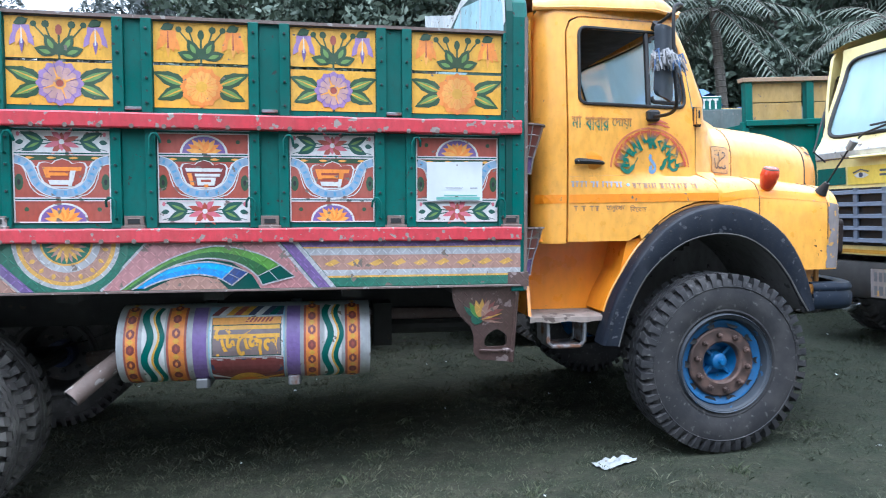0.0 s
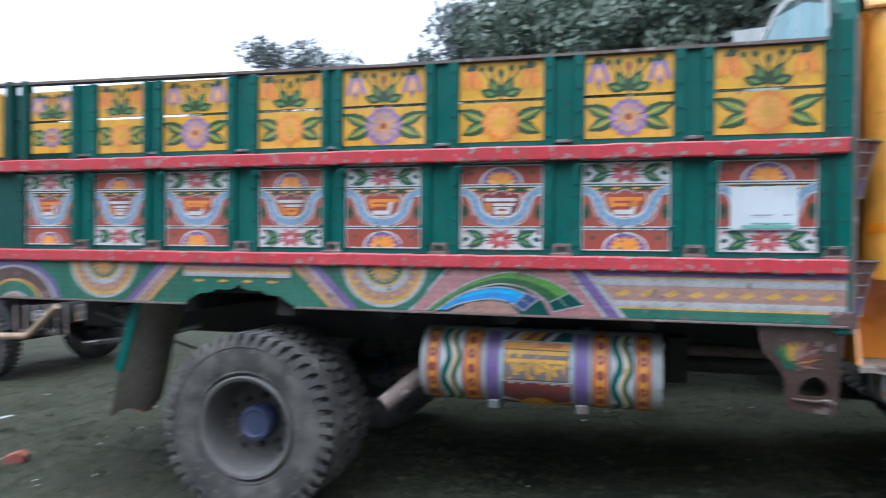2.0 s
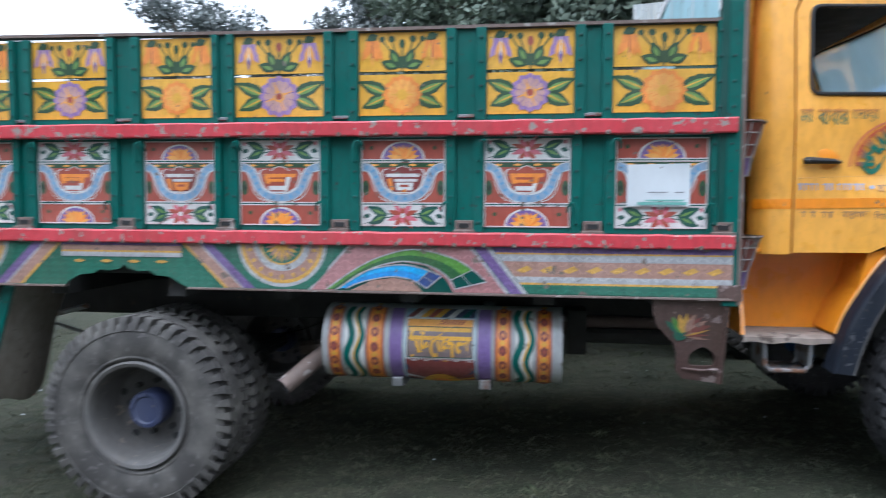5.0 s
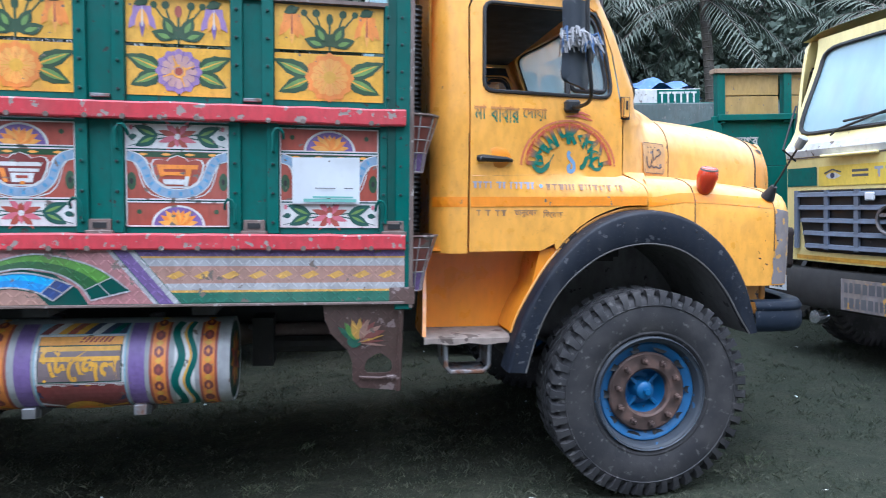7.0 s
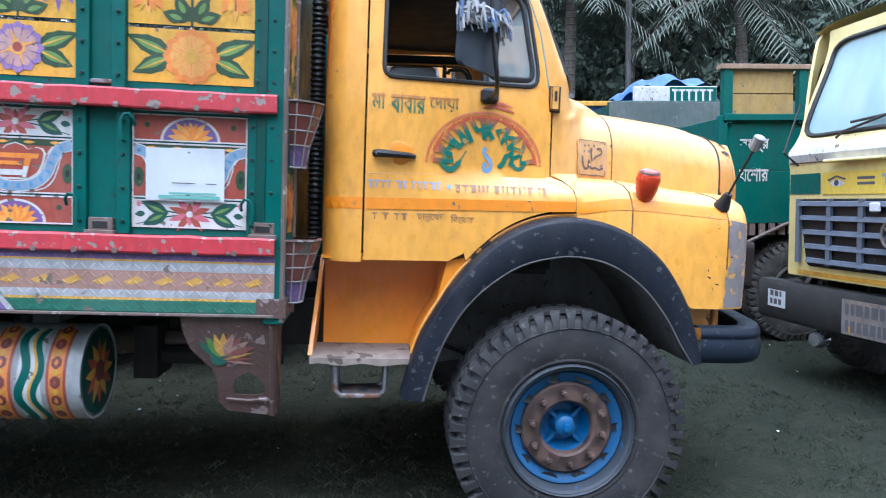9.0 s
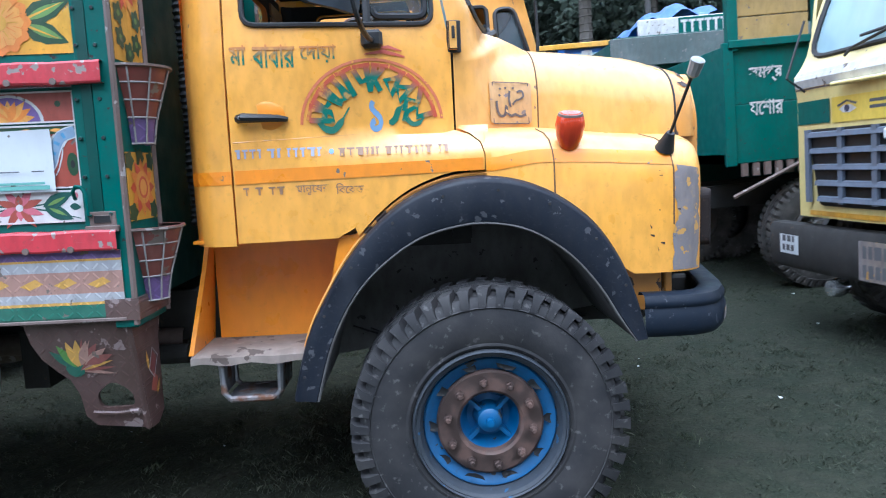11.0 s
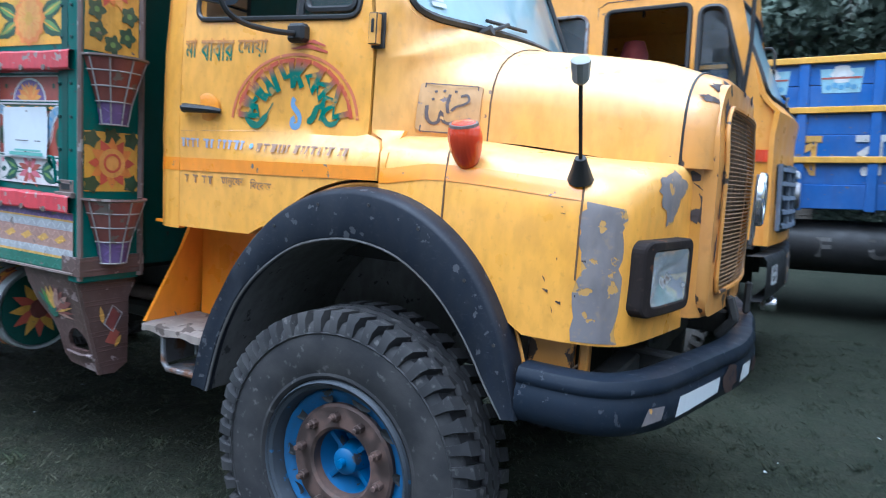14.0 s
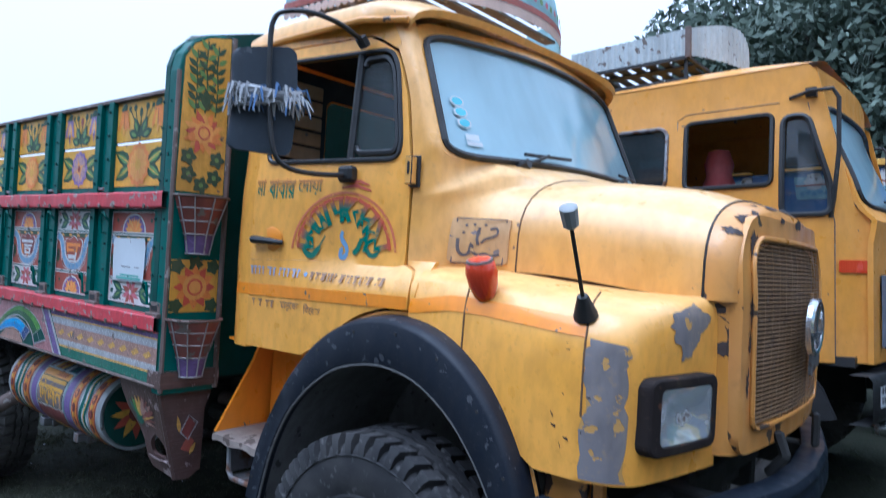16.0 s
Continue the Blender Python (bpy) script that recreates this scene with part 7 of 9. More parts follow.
b.sheet([(3.895, 1.24), (mirror(3.895), 1.24), (mirror(3.895), 2.58), (5.4, 2.66), (4.26, 2.66), (3.895, 2.58)], lambda u, v: (1.165, u, v), 0.2, holes=[rounded(4.3, 2.1, 5.36, 2.45, 0.05)], thick=0.03)
part("back_wall", b, CAB_D, cab)
# near-black sheets added to keep the inside dark: behind the seat, overhead and on the far door
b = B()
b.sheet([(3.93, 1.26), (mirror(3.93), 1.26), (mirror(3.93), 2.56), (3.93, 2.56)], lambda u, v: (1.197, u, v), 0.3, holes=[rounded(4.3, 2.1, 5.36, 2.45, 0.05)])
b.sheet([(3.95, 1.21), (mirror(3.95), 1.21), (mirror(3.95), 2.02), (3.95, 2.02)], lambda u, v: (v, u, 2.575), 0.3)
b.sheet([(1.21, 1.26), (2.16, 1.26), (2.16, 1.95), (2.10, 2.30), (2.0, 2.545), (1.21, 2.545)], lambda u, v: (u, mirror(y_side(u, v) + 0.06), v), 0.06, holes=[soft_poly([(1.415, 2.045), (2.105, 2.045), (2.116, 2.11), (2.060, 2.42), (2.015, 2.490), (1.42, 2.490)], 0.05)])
part("cab_lining", b, CHAS, cab, "dark sheets added inside the cab")
# the ribbed intake hose behind the cab
b = B()
b.tube([(1.108, 4.10 + 0.01 * math.sin(k * 0.25), 1.30 + 0.0125 * k) for k in range(98)], [0.036 if k % 2 else 0.029 for k in range(98)], 10)
part("intake_hose", b, BLK, cab, "black ribbed intake hose", smooth=True)
b = B()
b.box((1.20, 4.12, 1.17), (2.25, mirror(4.12), 1.232))
b.box((2.17, 4.05, 1.2), (2.25, mirror(4.05), 1.90))
part("cab_floor", b, CHAS, cab)
# inside: seat, slatted panel, dashboard, wheel
b = B()
b.box((1.25, 4.0, 1.24), (1.68, 5.66, 1.62))
part("bench_seat", b, BLK, cab, "dark bench seat", bevel=0.03)
lining = part("wooden_lining", B(), WOODI, cab, "brown slatted wooden lining")
for k in range(11):
    for y0, y1 in ((3.95, 4.26), (5.40, 5.72)):
        b = B()
        b.box((1.20, y0, 1.65 + 0.078 * k), (1.215, y1, 1.65 + 0.078 * k + 0.066))
        part("slat", b, WOODI, lining, bevel=0.003)
b = B()
b.box((2.02, 4.02, 1.80), (2.22, mirror(4.02), 1.97))
part("dashboard", b, BLK, cab, bevel=0.02)
b = B()
m = pose(1.86, 5.30, 2.02, 0, 55, 0)
b.tube([m @ Vector((0.23 * math.cos(t), 0.23 * math.sin(t), 0)) for t in [2 * math.pi * k / 28 for k in range(29)]], 0.014, 8)
for a in (0, 2.1, 4.2):
    b.tube([m @ Vector((0, 0, -0.02)), m @ Vector((0.23 * math.cos(a), 0.23 * math.sin(a), 0))], 0.010, 6)
b.tube([m @ Vector((0, 0, 0)), (2.15, 5.30, 1.80)], 0.022, 8)
part("steering_wheel", b, BLK, cab, smooth=True)


def roof_carrier():
    """The scalloped sun board and luggage rails over the roof."""
    ya, yb, xa, xf, zb = 4.14, 5.54, 1.02, 1.60, 2.86
    b = B()
    for y in (4.3, 4.83, 5.36):
        b.tube([(xa, y, 2.70), (xa, y, zb + 0.06), (xf, y, zb + 0.06), (xf, y, 2.72)], 0.014, 6)
    for x in (xa, 1.3, 1.48, xf):
        b.tube([(x, ya, zb + 0.06), (x, yb, zb + 0.06)], 0.012, 6)
    rk = part("roof_carrier", b, RUSTY, cab, "roof carrier with a scalloped painted board")
    bow = lambda t: xf + 0.48 * math.sin(math.pi * min(1, max(0, t))) ** 0.5
    b = B()
    rows = []
    for i in range(97):
        t = 0.5 - 0.5 * math.cos(math.pi * i / 96)
        sc = 0.022 * abs(math.sin(math.pi * t * 16))
        rows.append([(bow(t) + 0.02, ya + (yb - ya) * t, zb - 0.03 + sc), (bow(t) + 0.012, ya + (yb - ya) * t, zb + 0.03), (bow(t), ya + (yb - ya) * t, zb + 0.15), (bow(t) - 0.02, ya + (yb - ya) * t, zb + 0.23)])
    b.grid(rows)
    part("scalloped_board", b, [TEALB], rk, "pale scalloped board")
    for i in range(9):
        x = 1.08 + 0.115 * i
        t0 = math.asin(min(1.0, max(0.0, (x + 0.07 - xf) / 0.48)) ** 2) / math.pi + 0.01
        b = B()
        b.box((x, ya + (yb - ya) * t0, zb + 0.035), (x + 0.065, yb - (yb - ya) * t0, zb + 0.05))
        part("slat", b, RUSTY, rk)
    for y in (ya, yb):
        b = B()
        b.grid([[(xa + (xf - xa) * t, y, zb - 0.02 + 0.022 * abs(math.sin(math.pi * t * 7))), (xa + (xf - xa) * t, y, zb + 0.20)] for t in [i / 42 for i in range(43)]])
        part("scalloped_board", b, [TEALB], rk)
    d = Deco(lambda u, v, c: (bow(u) + 0.0225 - 0.085 * max(0, v - zb - 0.0) + 0.002 * c, ya + (yb - ya) * u, v))
    for i in range(24):
        t = (i + 0.5) / 24
        d.rect(t - 0.021, zb - 0.022, t + 0.021, zb + 0.028, TANP, 1)
        d.rect(t - 0.021, zb + 0.028, t + 0.021, zb + 0.062, BRK, 2)
        d.disc(t, zb + 0.11, 0.012, (LEAFQ, PNK)[i % 2], 1, n=10, sq=1.5)
    tagged(part("fringe_painting", d.mesh("fringe_painting"), None, rk), kind="stuff")
    b = B()
    for i in range(12):
        x = xa + (xf - xa) * (i + 0.5) / 12
        for y, a in ((ya - 0.008, 90), (yb + 0.008, -90)):
            b.lathe([(0.0, 0.003), (0.024, 0.002), (0.026, 0.0)], pose(x, y, zb + 0.002, a), 10, 1)
            b.box((x - 0.025, y - 0.002, zb + 0.03), (x + 0.025, y + 0.002, zb + 0.065), 0)
    tagged(part("fringe_disc", b, [BRK, TANP], rk), kind="stuff")


roof_carrier()


def mirror_arm():
    b = B()
    p = arc([(1.886, 3.862, 1.988), (1.88, 3.70, 1.970), (1.87, 3.56, 1.975), (1.855, 3.50, 2.03), (1.83, 3.485, 2.2), (1.82, 3.482, 2.42), (1.825, 3.487, 2.505), (1.855, 3.505, 2.538), (1.915, 3.57, 2.548), (1.925, 3.70, 2.548), (1.915, 3.81, 2.530), (1.905, 3.87, 2.52)], 4)
    b.tube(p, 0.010, 8)
    b.tube([(1.905, 3.845, 2.535), (1.905, 3.875, 2.505)], 0.024, 8)
    arm = part("mirror_arm", b, BLK, cab, "black tubular mirror arm", smooth=True)
    b = B()
    b.box((1.845, 3.812, 1.955), (1.925, 3.862, 2.02))
    part("arm_clamp", b, BLK, arm, bevel=0.012)
    for z0, z1, tilt in ((2.215, 2.415, 4), (2.025, 2.215, -5)):
        b = B()
        m = pose(1.785, 3.50, (z0 + z1) / 2, tilt, 0, -48)
        ol = rounded(-0.113, -(z1 - z0) / 2, 0.113, (z1 - z0) / 2, 0.035)
        # the housing faces ahead with its back, the glass faces the rear
        b.sheet(ol, lambda u, v: m @ Vector((0.018 - 1.1 * u * u, u, v)), 0.05, thick=0.022, depth=(-1, 0, 0))
        h = part("mirror_housing", b, MIRB, arm, "dark grey mirror housing", smooth=True)
        b = B()
        b.sheet([(u * 0.9, v * 0.92) for u, v in ol], lambda u, v: m @ Vector((-0.0065 - 1.1 * u * u, u, v)), 0.05)
        part("mirror_glass", b, CHROME, h, smooth=True)
    # the rag tied round the pair
    rnd = random.Random(7)
    b = B()
    for k in range(150):
        a = rnd.uniform(0, 2 * math.pi)
        s = Vector((1.788 + 0.743 * 0.122 * math.sin(a) + 0.669 * 0.042 * math.cos(a), 3.50 + 0.669 * 0.122 * math.sin(a) - 0.743 * 0.042 * math.cos(a), 2.225 + rnd.uniform(-0.025, 0.035)))
        ln = rnd.uniform(0.015, 0.06)
        o = Vector((rnd.uniform(-0.02, 0.05), rnd.uniform(-0.05, 0.05), 0))
        b.tube([s, s + o * 0.6 + Vector((0, 0, 0.012)), s + o + Vector((0, 0, -ln))], [0.009, 0.007, 0.003], 4, 0 if rnd.random() < 0.75 else 1)
    for k in range(4):
        b.tube([(1.788 + 0.743 * 0.126 * math.sin(t) + 0.669 * (0.044 + 0.004 * k) * math.cos(t), 3.50 + 0.669 * 0.126 * math.sin(t) - 0.743 * (0.044 + 0.004 * k) * math.cos(t), 2.205 + 0.014 * k + 0.008 * math.sin(3 * t + k)) for t in [2 * math.pi * q / 18 for q in range(19)]], 0.011, 5, 0)
    tagged(part("tied_rag", b, [CLOTH, CLOTH_B], arm, "frayed grey rag tied round the mirrors", smooth=True), kind="stuff")


mirror_arm()


def bumper():
    plan = arc([(2.868, 3.705), (2.97, 3.70), (3.08, 3.708), (3.165, 3.755), (3.225, 3.84), (3.272, 3.95), (3.352, 4.28), (3.412, 4.55), (3.430, YC)], 4)
    plan = plan + [(x, mirror(y)) for x, y in reversed(plan[:-1])]
    b = B()
    rows = []
    n = len(plan)
    for i, (x, y) in enumerate(plan):
        px, py = plan[max(i - 1, 0)]
        qx, qy = plan[min(i + 1, n - 1)]
        d = Vector((qx - px, qy - py)).normalized()
        nx, ny = d[1], -d[0]
        # dents towards the middle
        dent = 0.018 * math.exp(-((y - 5.0) / 0.22) ** 2)
        sec = [(-0.098, 0.972), (-0.095, 0.984), (-0.085, 0.988), (-0.03, 0.990), (-0.008, 0.984), (0.004, 0.964), (0.006, 0.948), (0.000, 0.938), (0.002, 0.928), (0.009, 0.915), (0.010, 0.865), (0.004, 0.842), (-0.010, 0.826), (-0.06, 0.820)]
        rows.append([(x + nx * o - dent, y + ny * o, z + 0.01 * math.sin(i * 0.9) * (0.4 if 4.5 < y < 5.4 else 0)) for o, z in sec])
    b.grid(rows)
    bp = part("bumper", b, BUMP, lorry, "dented blue-black steel bumper", smooth=True, angle=40)
    # reflective patches
    for y0, y1, z0, z1 in ((3.94, 4.26, 0.858, 0.918), (4.46, 4.58, 0.862, 0.922), (3.80, 3.87, 0.855, 0.905)):
        b = B()
        def on(y, z):
            for (xa, ya), (xb, yb) in zip(plan, plan[1:]):
                if ya <= y <= yb and xa > 3.1:
                    return (xa + (xb - xa) * (y - ya) / (yb - ya) + 0.0135, y, z)
            return (3.44, y, z)
        b.sheet([(y0, z0), (y1, z0 + 0.01), (y1 + 0.01, z1), (y0 + 0.02, z1)], on, 0.03, mi=0)
        part("patch", b, PAPER if y0 > 3.9 else PUTTY, bp, "torn white reflective patch")
    jag = random.Random(8)
    for y0, y1, z0, z1 in ((4.28, 4.45, 0.838, 0.955), (4.62, 4.74, 0.85, 0.92)):
        b = B()
        b.sheet([((y0 + y1) / 2 + (y1 - y0) / 2 * jag.uniform(0.6, 1.1) * math.cos(t), (z0 + z1) / 2 + (z1 - z0) / 2 * jag.uniform(0.6, 1.0) * math.sin(t)) for t in [2 * math.pi * k / 20 for k in range(20)]], lambda u, v: (on(u, v)[0] - 0.001, u, v), 0.03)
        tagged(part("rust_patch", b, BUMPR, bp, "brown rust on the bumper"), kind="stuff")
    b = B()
    for y in (4.3, 5.36):
        b.box((3.0, y - 0.04, 0.85), (3.27, y + 0.04, 0.96))
    b.tube([(3.30, 4.62, 0.98), (3.36, 4.60, 1.06), (3.33, 4.60, 1.14)], 0.022, 6)
    b.tube([(3.36, 5.1, 1.0), (3.36, 5.1, 1.14)], 0.018, 6)
    b.box((3.02, 3.95, 0.86), (3.10, mirror(3.95), 0.95))
    part("bumper_stay", b, CHAS, bp, bevel=0.01)
    # inner wing stays seen under the wing
    for y in (3.85, mirror(3.89)):
        b = B()
        b.box((2.84, y, 0.90), (2.985, y + 0.04, 1.09))
        b.box((3.00, y + 0.01, 0.90), (3.03, y + 0.05, 1.09))
        part("wing_stay", b, CAB_W, lorry, bevel=0.006)
    b = B()
    b.tube([(3.00, 3.9, 1.08), (3.02, 3.88, 1.0), (2.98, 3.86, 0.96)], 0.004, 5)
    part("loose_wire", b, WOODB, lorry)


bumper()


def lettering():
    flank = lambda d: (lambda x, z: (x, y_side(x, z) - 0.006 - d, z))

    def words(body, size, x0, z0, x1, z1, mat, name, label, bold=0.0, slope=0.0):
        vs, fs = letters(body, size, bold)
        ax, bx = min(v[0] for v in vs), max(v[0] for v in vs)
        ay, by = min(v[1] for v in vs), max(v[1] for v in vs)
        b = B()
        b.add([flank(0.0022)(x0 + (u - ax) / (bx - ax) * (x1 - x0), z0 + (v - ay) / (by - ay) * (z1 - z0) + slope * (u - ax) / (bx - ax)) for u, v in vs], fs)
        return part(name, b, mat, cab, label)
    for word, a, c, up in (("মা", 0.0, 0.155, 0.0), ("বাবার", 0.217, 0.61, -0.012), ("েদায়া", 0.655, 1.0, 0.004)):
        words(word, 0.1, 1.365 + 0.385 * a, 1.902 + up, 1.365 + 0.385 * c, 1.975, TXT_GO, "door_lettering", "green to orange painted door lettering", 0.0016)
    # the round company mark: strokes on a bow
    d = Deco(lambda u, v, c: flank(0.0012 + 0.0011 * c)(u, v))
    cx, cz = 1.874, 1.672
    d.ring(cx, cz, 0.258, 0.269, MARKR, 1, 4, 178, 44, 0.92)
    d.strip([(cx - 0.02, cz + 0.262), (cx + 0.05, cz + 0.272), (cx + 0.13, cz + 0.250)], [0.004, 0.016, 0.006], TXT_R, 2)
    d.strip([(cx + 0.02, cz + 0.285), (cx + 0.07, cz + 0.288), (cx + 0.12, cz + 0.272)], [0.004, 0.012, 0.005], TXT_R, 2)
    mark = part("round_mark", d.mesh("round_mark"), None, cab, "round green and red painted company mark")
    shapes = [  # strokes (across, outwards) of each sign under its head line
        [[(-0.025, 0.09), (-0.012, 0.02), (0.012, 0.035), (0.012, 0.09)], [(-0.02, 0.05), (0.012, 0.05)]],
        [[(-0.02, 0.09), (-0.022, 0.055), (0.0, 0.05)], [(0.012, 0.09), (0.012, 0.015)]],
        [[(-0.022, 0.09), (-0.02, 0.03), (0.0, 0.02), (0.012, 0.05)], [(0.014, 0.09), (0.014, 0.015)]],
        [[(-0.005, 0.09), (-0.005, 0.01)]],
        [[(-0.026, 0.085), (-0.01, 0.045), (0.012, 0.05)], [(0.014, 0.095), (0.014, 0.01)]],
        [[(-0.014, 0.10), (-0.02, 0.02)], [(0.012, 0.09), (-0.012, 0.05), (0.012, 0.015)]],
        [[(0.014, 0.09), (0.014, 0.015), (-0.022, 0.05), (0.014, 0.075)]],
        [[(0.012, 0.09), (0.012, 0.015), (-0.024, 0.045), (0.012, 0.07)]],
        [[(-0.02, 0.09), (0.012, 0.06), (-0.014, 0.035), (0.014, 0.01)]],
        [[(0.012, 0.09), (0.012, 0.04), (-0.02, 0.05), (-0.012, 0.015), (0.016, 0.0)]],
    ]
    for k, strokes in enumerate(shapes):
        e = radians(166 - 152 * k / (len(shapes) - 1))
        ux, uz = math.cos(e), math.sin(e)
        p = lambda sd, q: (cx + ux * (0.118 + 1.28 * q) + uz * sd * 1.22, cz + 0.93 * uz * (0.118 + 1.28 * q) - ux * sd * 1.22)
        dl = Deco(lambda u, v, c: flank(0.0012 + 0.0011 * c)(u, v))
        dl.strip([p(-0.027, 0.094), p(0.027, 0.094)], 0.015, TXT_GR, 3)
        for st in strokes:
            dl.strip([p(*q) for q in st], 0.021, TXT_GR, 4)
        part("letter", dl.mesh("letter"), None, mark)
    for pts, w in (([(cx - 0.205, cz + 0.03), (cx - 0.185, cz - 0.004), (cx - 0.15, cz - 0.016), (cx - 0.12, cz + 0.012), (cx - 0.085, cz + 0.068)], [0.012, 0.02, 0.026, 0.024, 0.006]),
                   ([(cx + 0.062, cz + 0.0), (cx + 0.085, cz + 0.02), (cx + 0.10, cz + 0.055), (cx + 0.135, cz + 0.085)], [0.004, 0.024, 0.022, 0.006]),
                   ([(cx + 0.12, cz + 0.035), (cx + 0.145, cz + 0.0), (cx + 0.175, cz + 0.002), (cx + 0.20, cz + 0.03)], [0.008, 0.018, 0.018, 0.008])):
        dl = Deco(lambda u, v, c: flank(0.0012 + 0.0011 * c)(u, v))
        dl.strip(arc(pts, 3), [w[0]] + [w[min(len(w) - 1, (i + 2) // 3)] for i in range(1, 3 * (len(pts) - 1) + 1)], TXT_G, 3)
        part("letter", dl.mesh("letter"), None, mark)
    words("১", 0.1, 1.862, 1.645, 1.912, 1.765, TXT_B, "numeral", "blue painted numeral", 0.003)
    # faded rows: bars
    d = Deco(lambda u, v, c: flank(0.0012 + 0.0011 * c)(u, v))
    rnd = random.Random(11)

    def bars(x0, x1, z, h, mat):
        u = x0
        while u < x1:
            w = rnd.uniform(0.012, 0.03)
            d.rect(u, z + h * 0.78, u + w, z + h, mat, 1)
            d.rect(u + w * rnd.uniform(0.1, 0.5), z, u + w * rnd.uniform(0.6, 0.95), z + h * 0.8, mat, 2)
            u += w + (0.022 if rnd.random() < 0.2 else 0.006)
    bars(1.36, 1.69, 1.562, 0.034, GREYP)
    d.disc(1.715, 1.578, 0.010, TXT_B, 1, n=10)
    bars(1.74, 2.15, 1.560, 0.030, BROWNP)
    bars(1.38, 1.55, 1.425, 0.030, BROWNP)
    tagged(part("faded_lettering", d.mesh("faded_lettering"), None, cab, "faded illegible lettering"), kind="stuff")
    for word, a, c in (("মানুেষর", 1.575, 1.70), ("িবেবক", 1.725, 1.83)):
        words(word, 0.05, a, 1.418, c, 1.458, BROWNP, "door_lettering", "faded brown painted lettering", 0.0004)
    # badge plate on the cowl side
    b = B()
    pl = lambda u, v, e=0.0: (2.425 + u, cowl_y(2.425 + u, 1.752 + v) - 0.009 - e, 1.752 + v)
    b.sheet(rounded(-0.092, -0.085, 0.092, 0.080, 0.012), lambda u, v: pl(u, v), 0.03, thick=0.008)
    bg = part("badge_plate", b, PLATEP, cab, "framed badge plate with dark calligraphy", smooth=True)
    d = Deco(lambda u, v, c: pl(u, v, 0.001 + 0.0012 * c))
    for a, b2 in (((-0.078, -0.088), (0.078, -0.088)), ((0.078, -0.088), (0.078, 0.078)), ((0.078, 0.078), (-0.078, 0.078)), ((-0.078, 0.078), (-0.078, -0.088))):
        d.strip([a, b2], 0.004, INKB, 1)
    for pts, w in (([(-0.064, 0.002), (-0.060, -0.040), (-0.045, -0.058), (-0.028, -0.050), (-0.022, -0.015), (-0.016, -0.045), (0.0, -0.056), (0.018, -0.050), (0.040, -0.058), (0.066, -0.050)], 0.010),
                   ([(-0.004, 0.045), (-0.008, 0.01), (-0.002, -0.02)], 0.009), ([(0.028, 0.040), (0.048, 0.046), (0.056, 0.026), (0.040, 0.012), (0.020, 0.004), (0.006, -0.012)], 0.008)):
        d.strip(arc(pts, 3), w, INKB, 2)
    for u, v in ((-0.046, 0.052), (-0.022, 0.056), (0.012, 0.056), (-0.05, 0.025)):
        d.disc(u, v, 0.005, INKB, 2, n=8)
    part("calligraphy", d.mesh("calligraphy"), None, bg)
    # bare rust on the nose shoulder
    blot = [(0.0, 0.0), (0.03, 0.01), (0.035, 0.05), (0.055, 0.07), (0.03, 0.10), (0.04, 0.15), (0.01, 0.17), (-0.02, 0.14), (-0.012, 0.09), (-0.035, 0.06), (-0.02, 0.02)]
    for (y, z, sc) in ((4.262, 1.40, 0.8), (4.275, 1.50, 1.25), (4.290, 1.28, 0.6), (4.30, 1.15, 0.45)):
        b = B()
        b.sheet([(y + u * sc, z + v * sc) for u, v in blot], lambda u, v: (3.194 + 0.05 * smoothstep(4.235, 4.25, u) + 0.032 * smoothstep(4.25, 4.285, u) + 0.012 * smoothstep(4.285, 4.335, u) - 0.004 * (1.6 - v) + 0.003, u, v), 0.015)
        tagged(part("rust_patch", b, RUSTSPOT, nose_ob, "bare dark rust"), kind="stuff")
    # the paper notice on the first panel
    b = B()
    rows = [[(0.495 + 0.30 * s, 3.5895 - 0.004 * math.sin(3 * s + 2 * t) - 0.006 * (t == 1) * s, 1.475 + 0.205 * t + 0.006 * s * t) for s in [i / 6 for i in range(7)]] for t in [j / 5 for j in range(6)]]
    b.grid(rows)
    nt = part("paper_notice", b, PAPER, load_bed, "white paper notice pasted on the panel", smooth=True)
    d = Deco(lambda u, v, c: (0.495 + u, 3.5845 - 0.001 * c - 0.004 * math.sin(10 * u), 1.475 + v))
    d.rect(0.05, 0.008, 0.285, 0.022, TEAL, 1)
    d.rect(0.09, 0.026, 0.27, 0.034, TEAL, 1)
    d.rect(0.10, 0.068, 0.19, 0.072, INK, 1)
    d.rect(0.23, 0.068, 0.27, 0.072, INK, 1)
    part("notice_print", d.mesh("notice_print"), None, nt)


lettering()

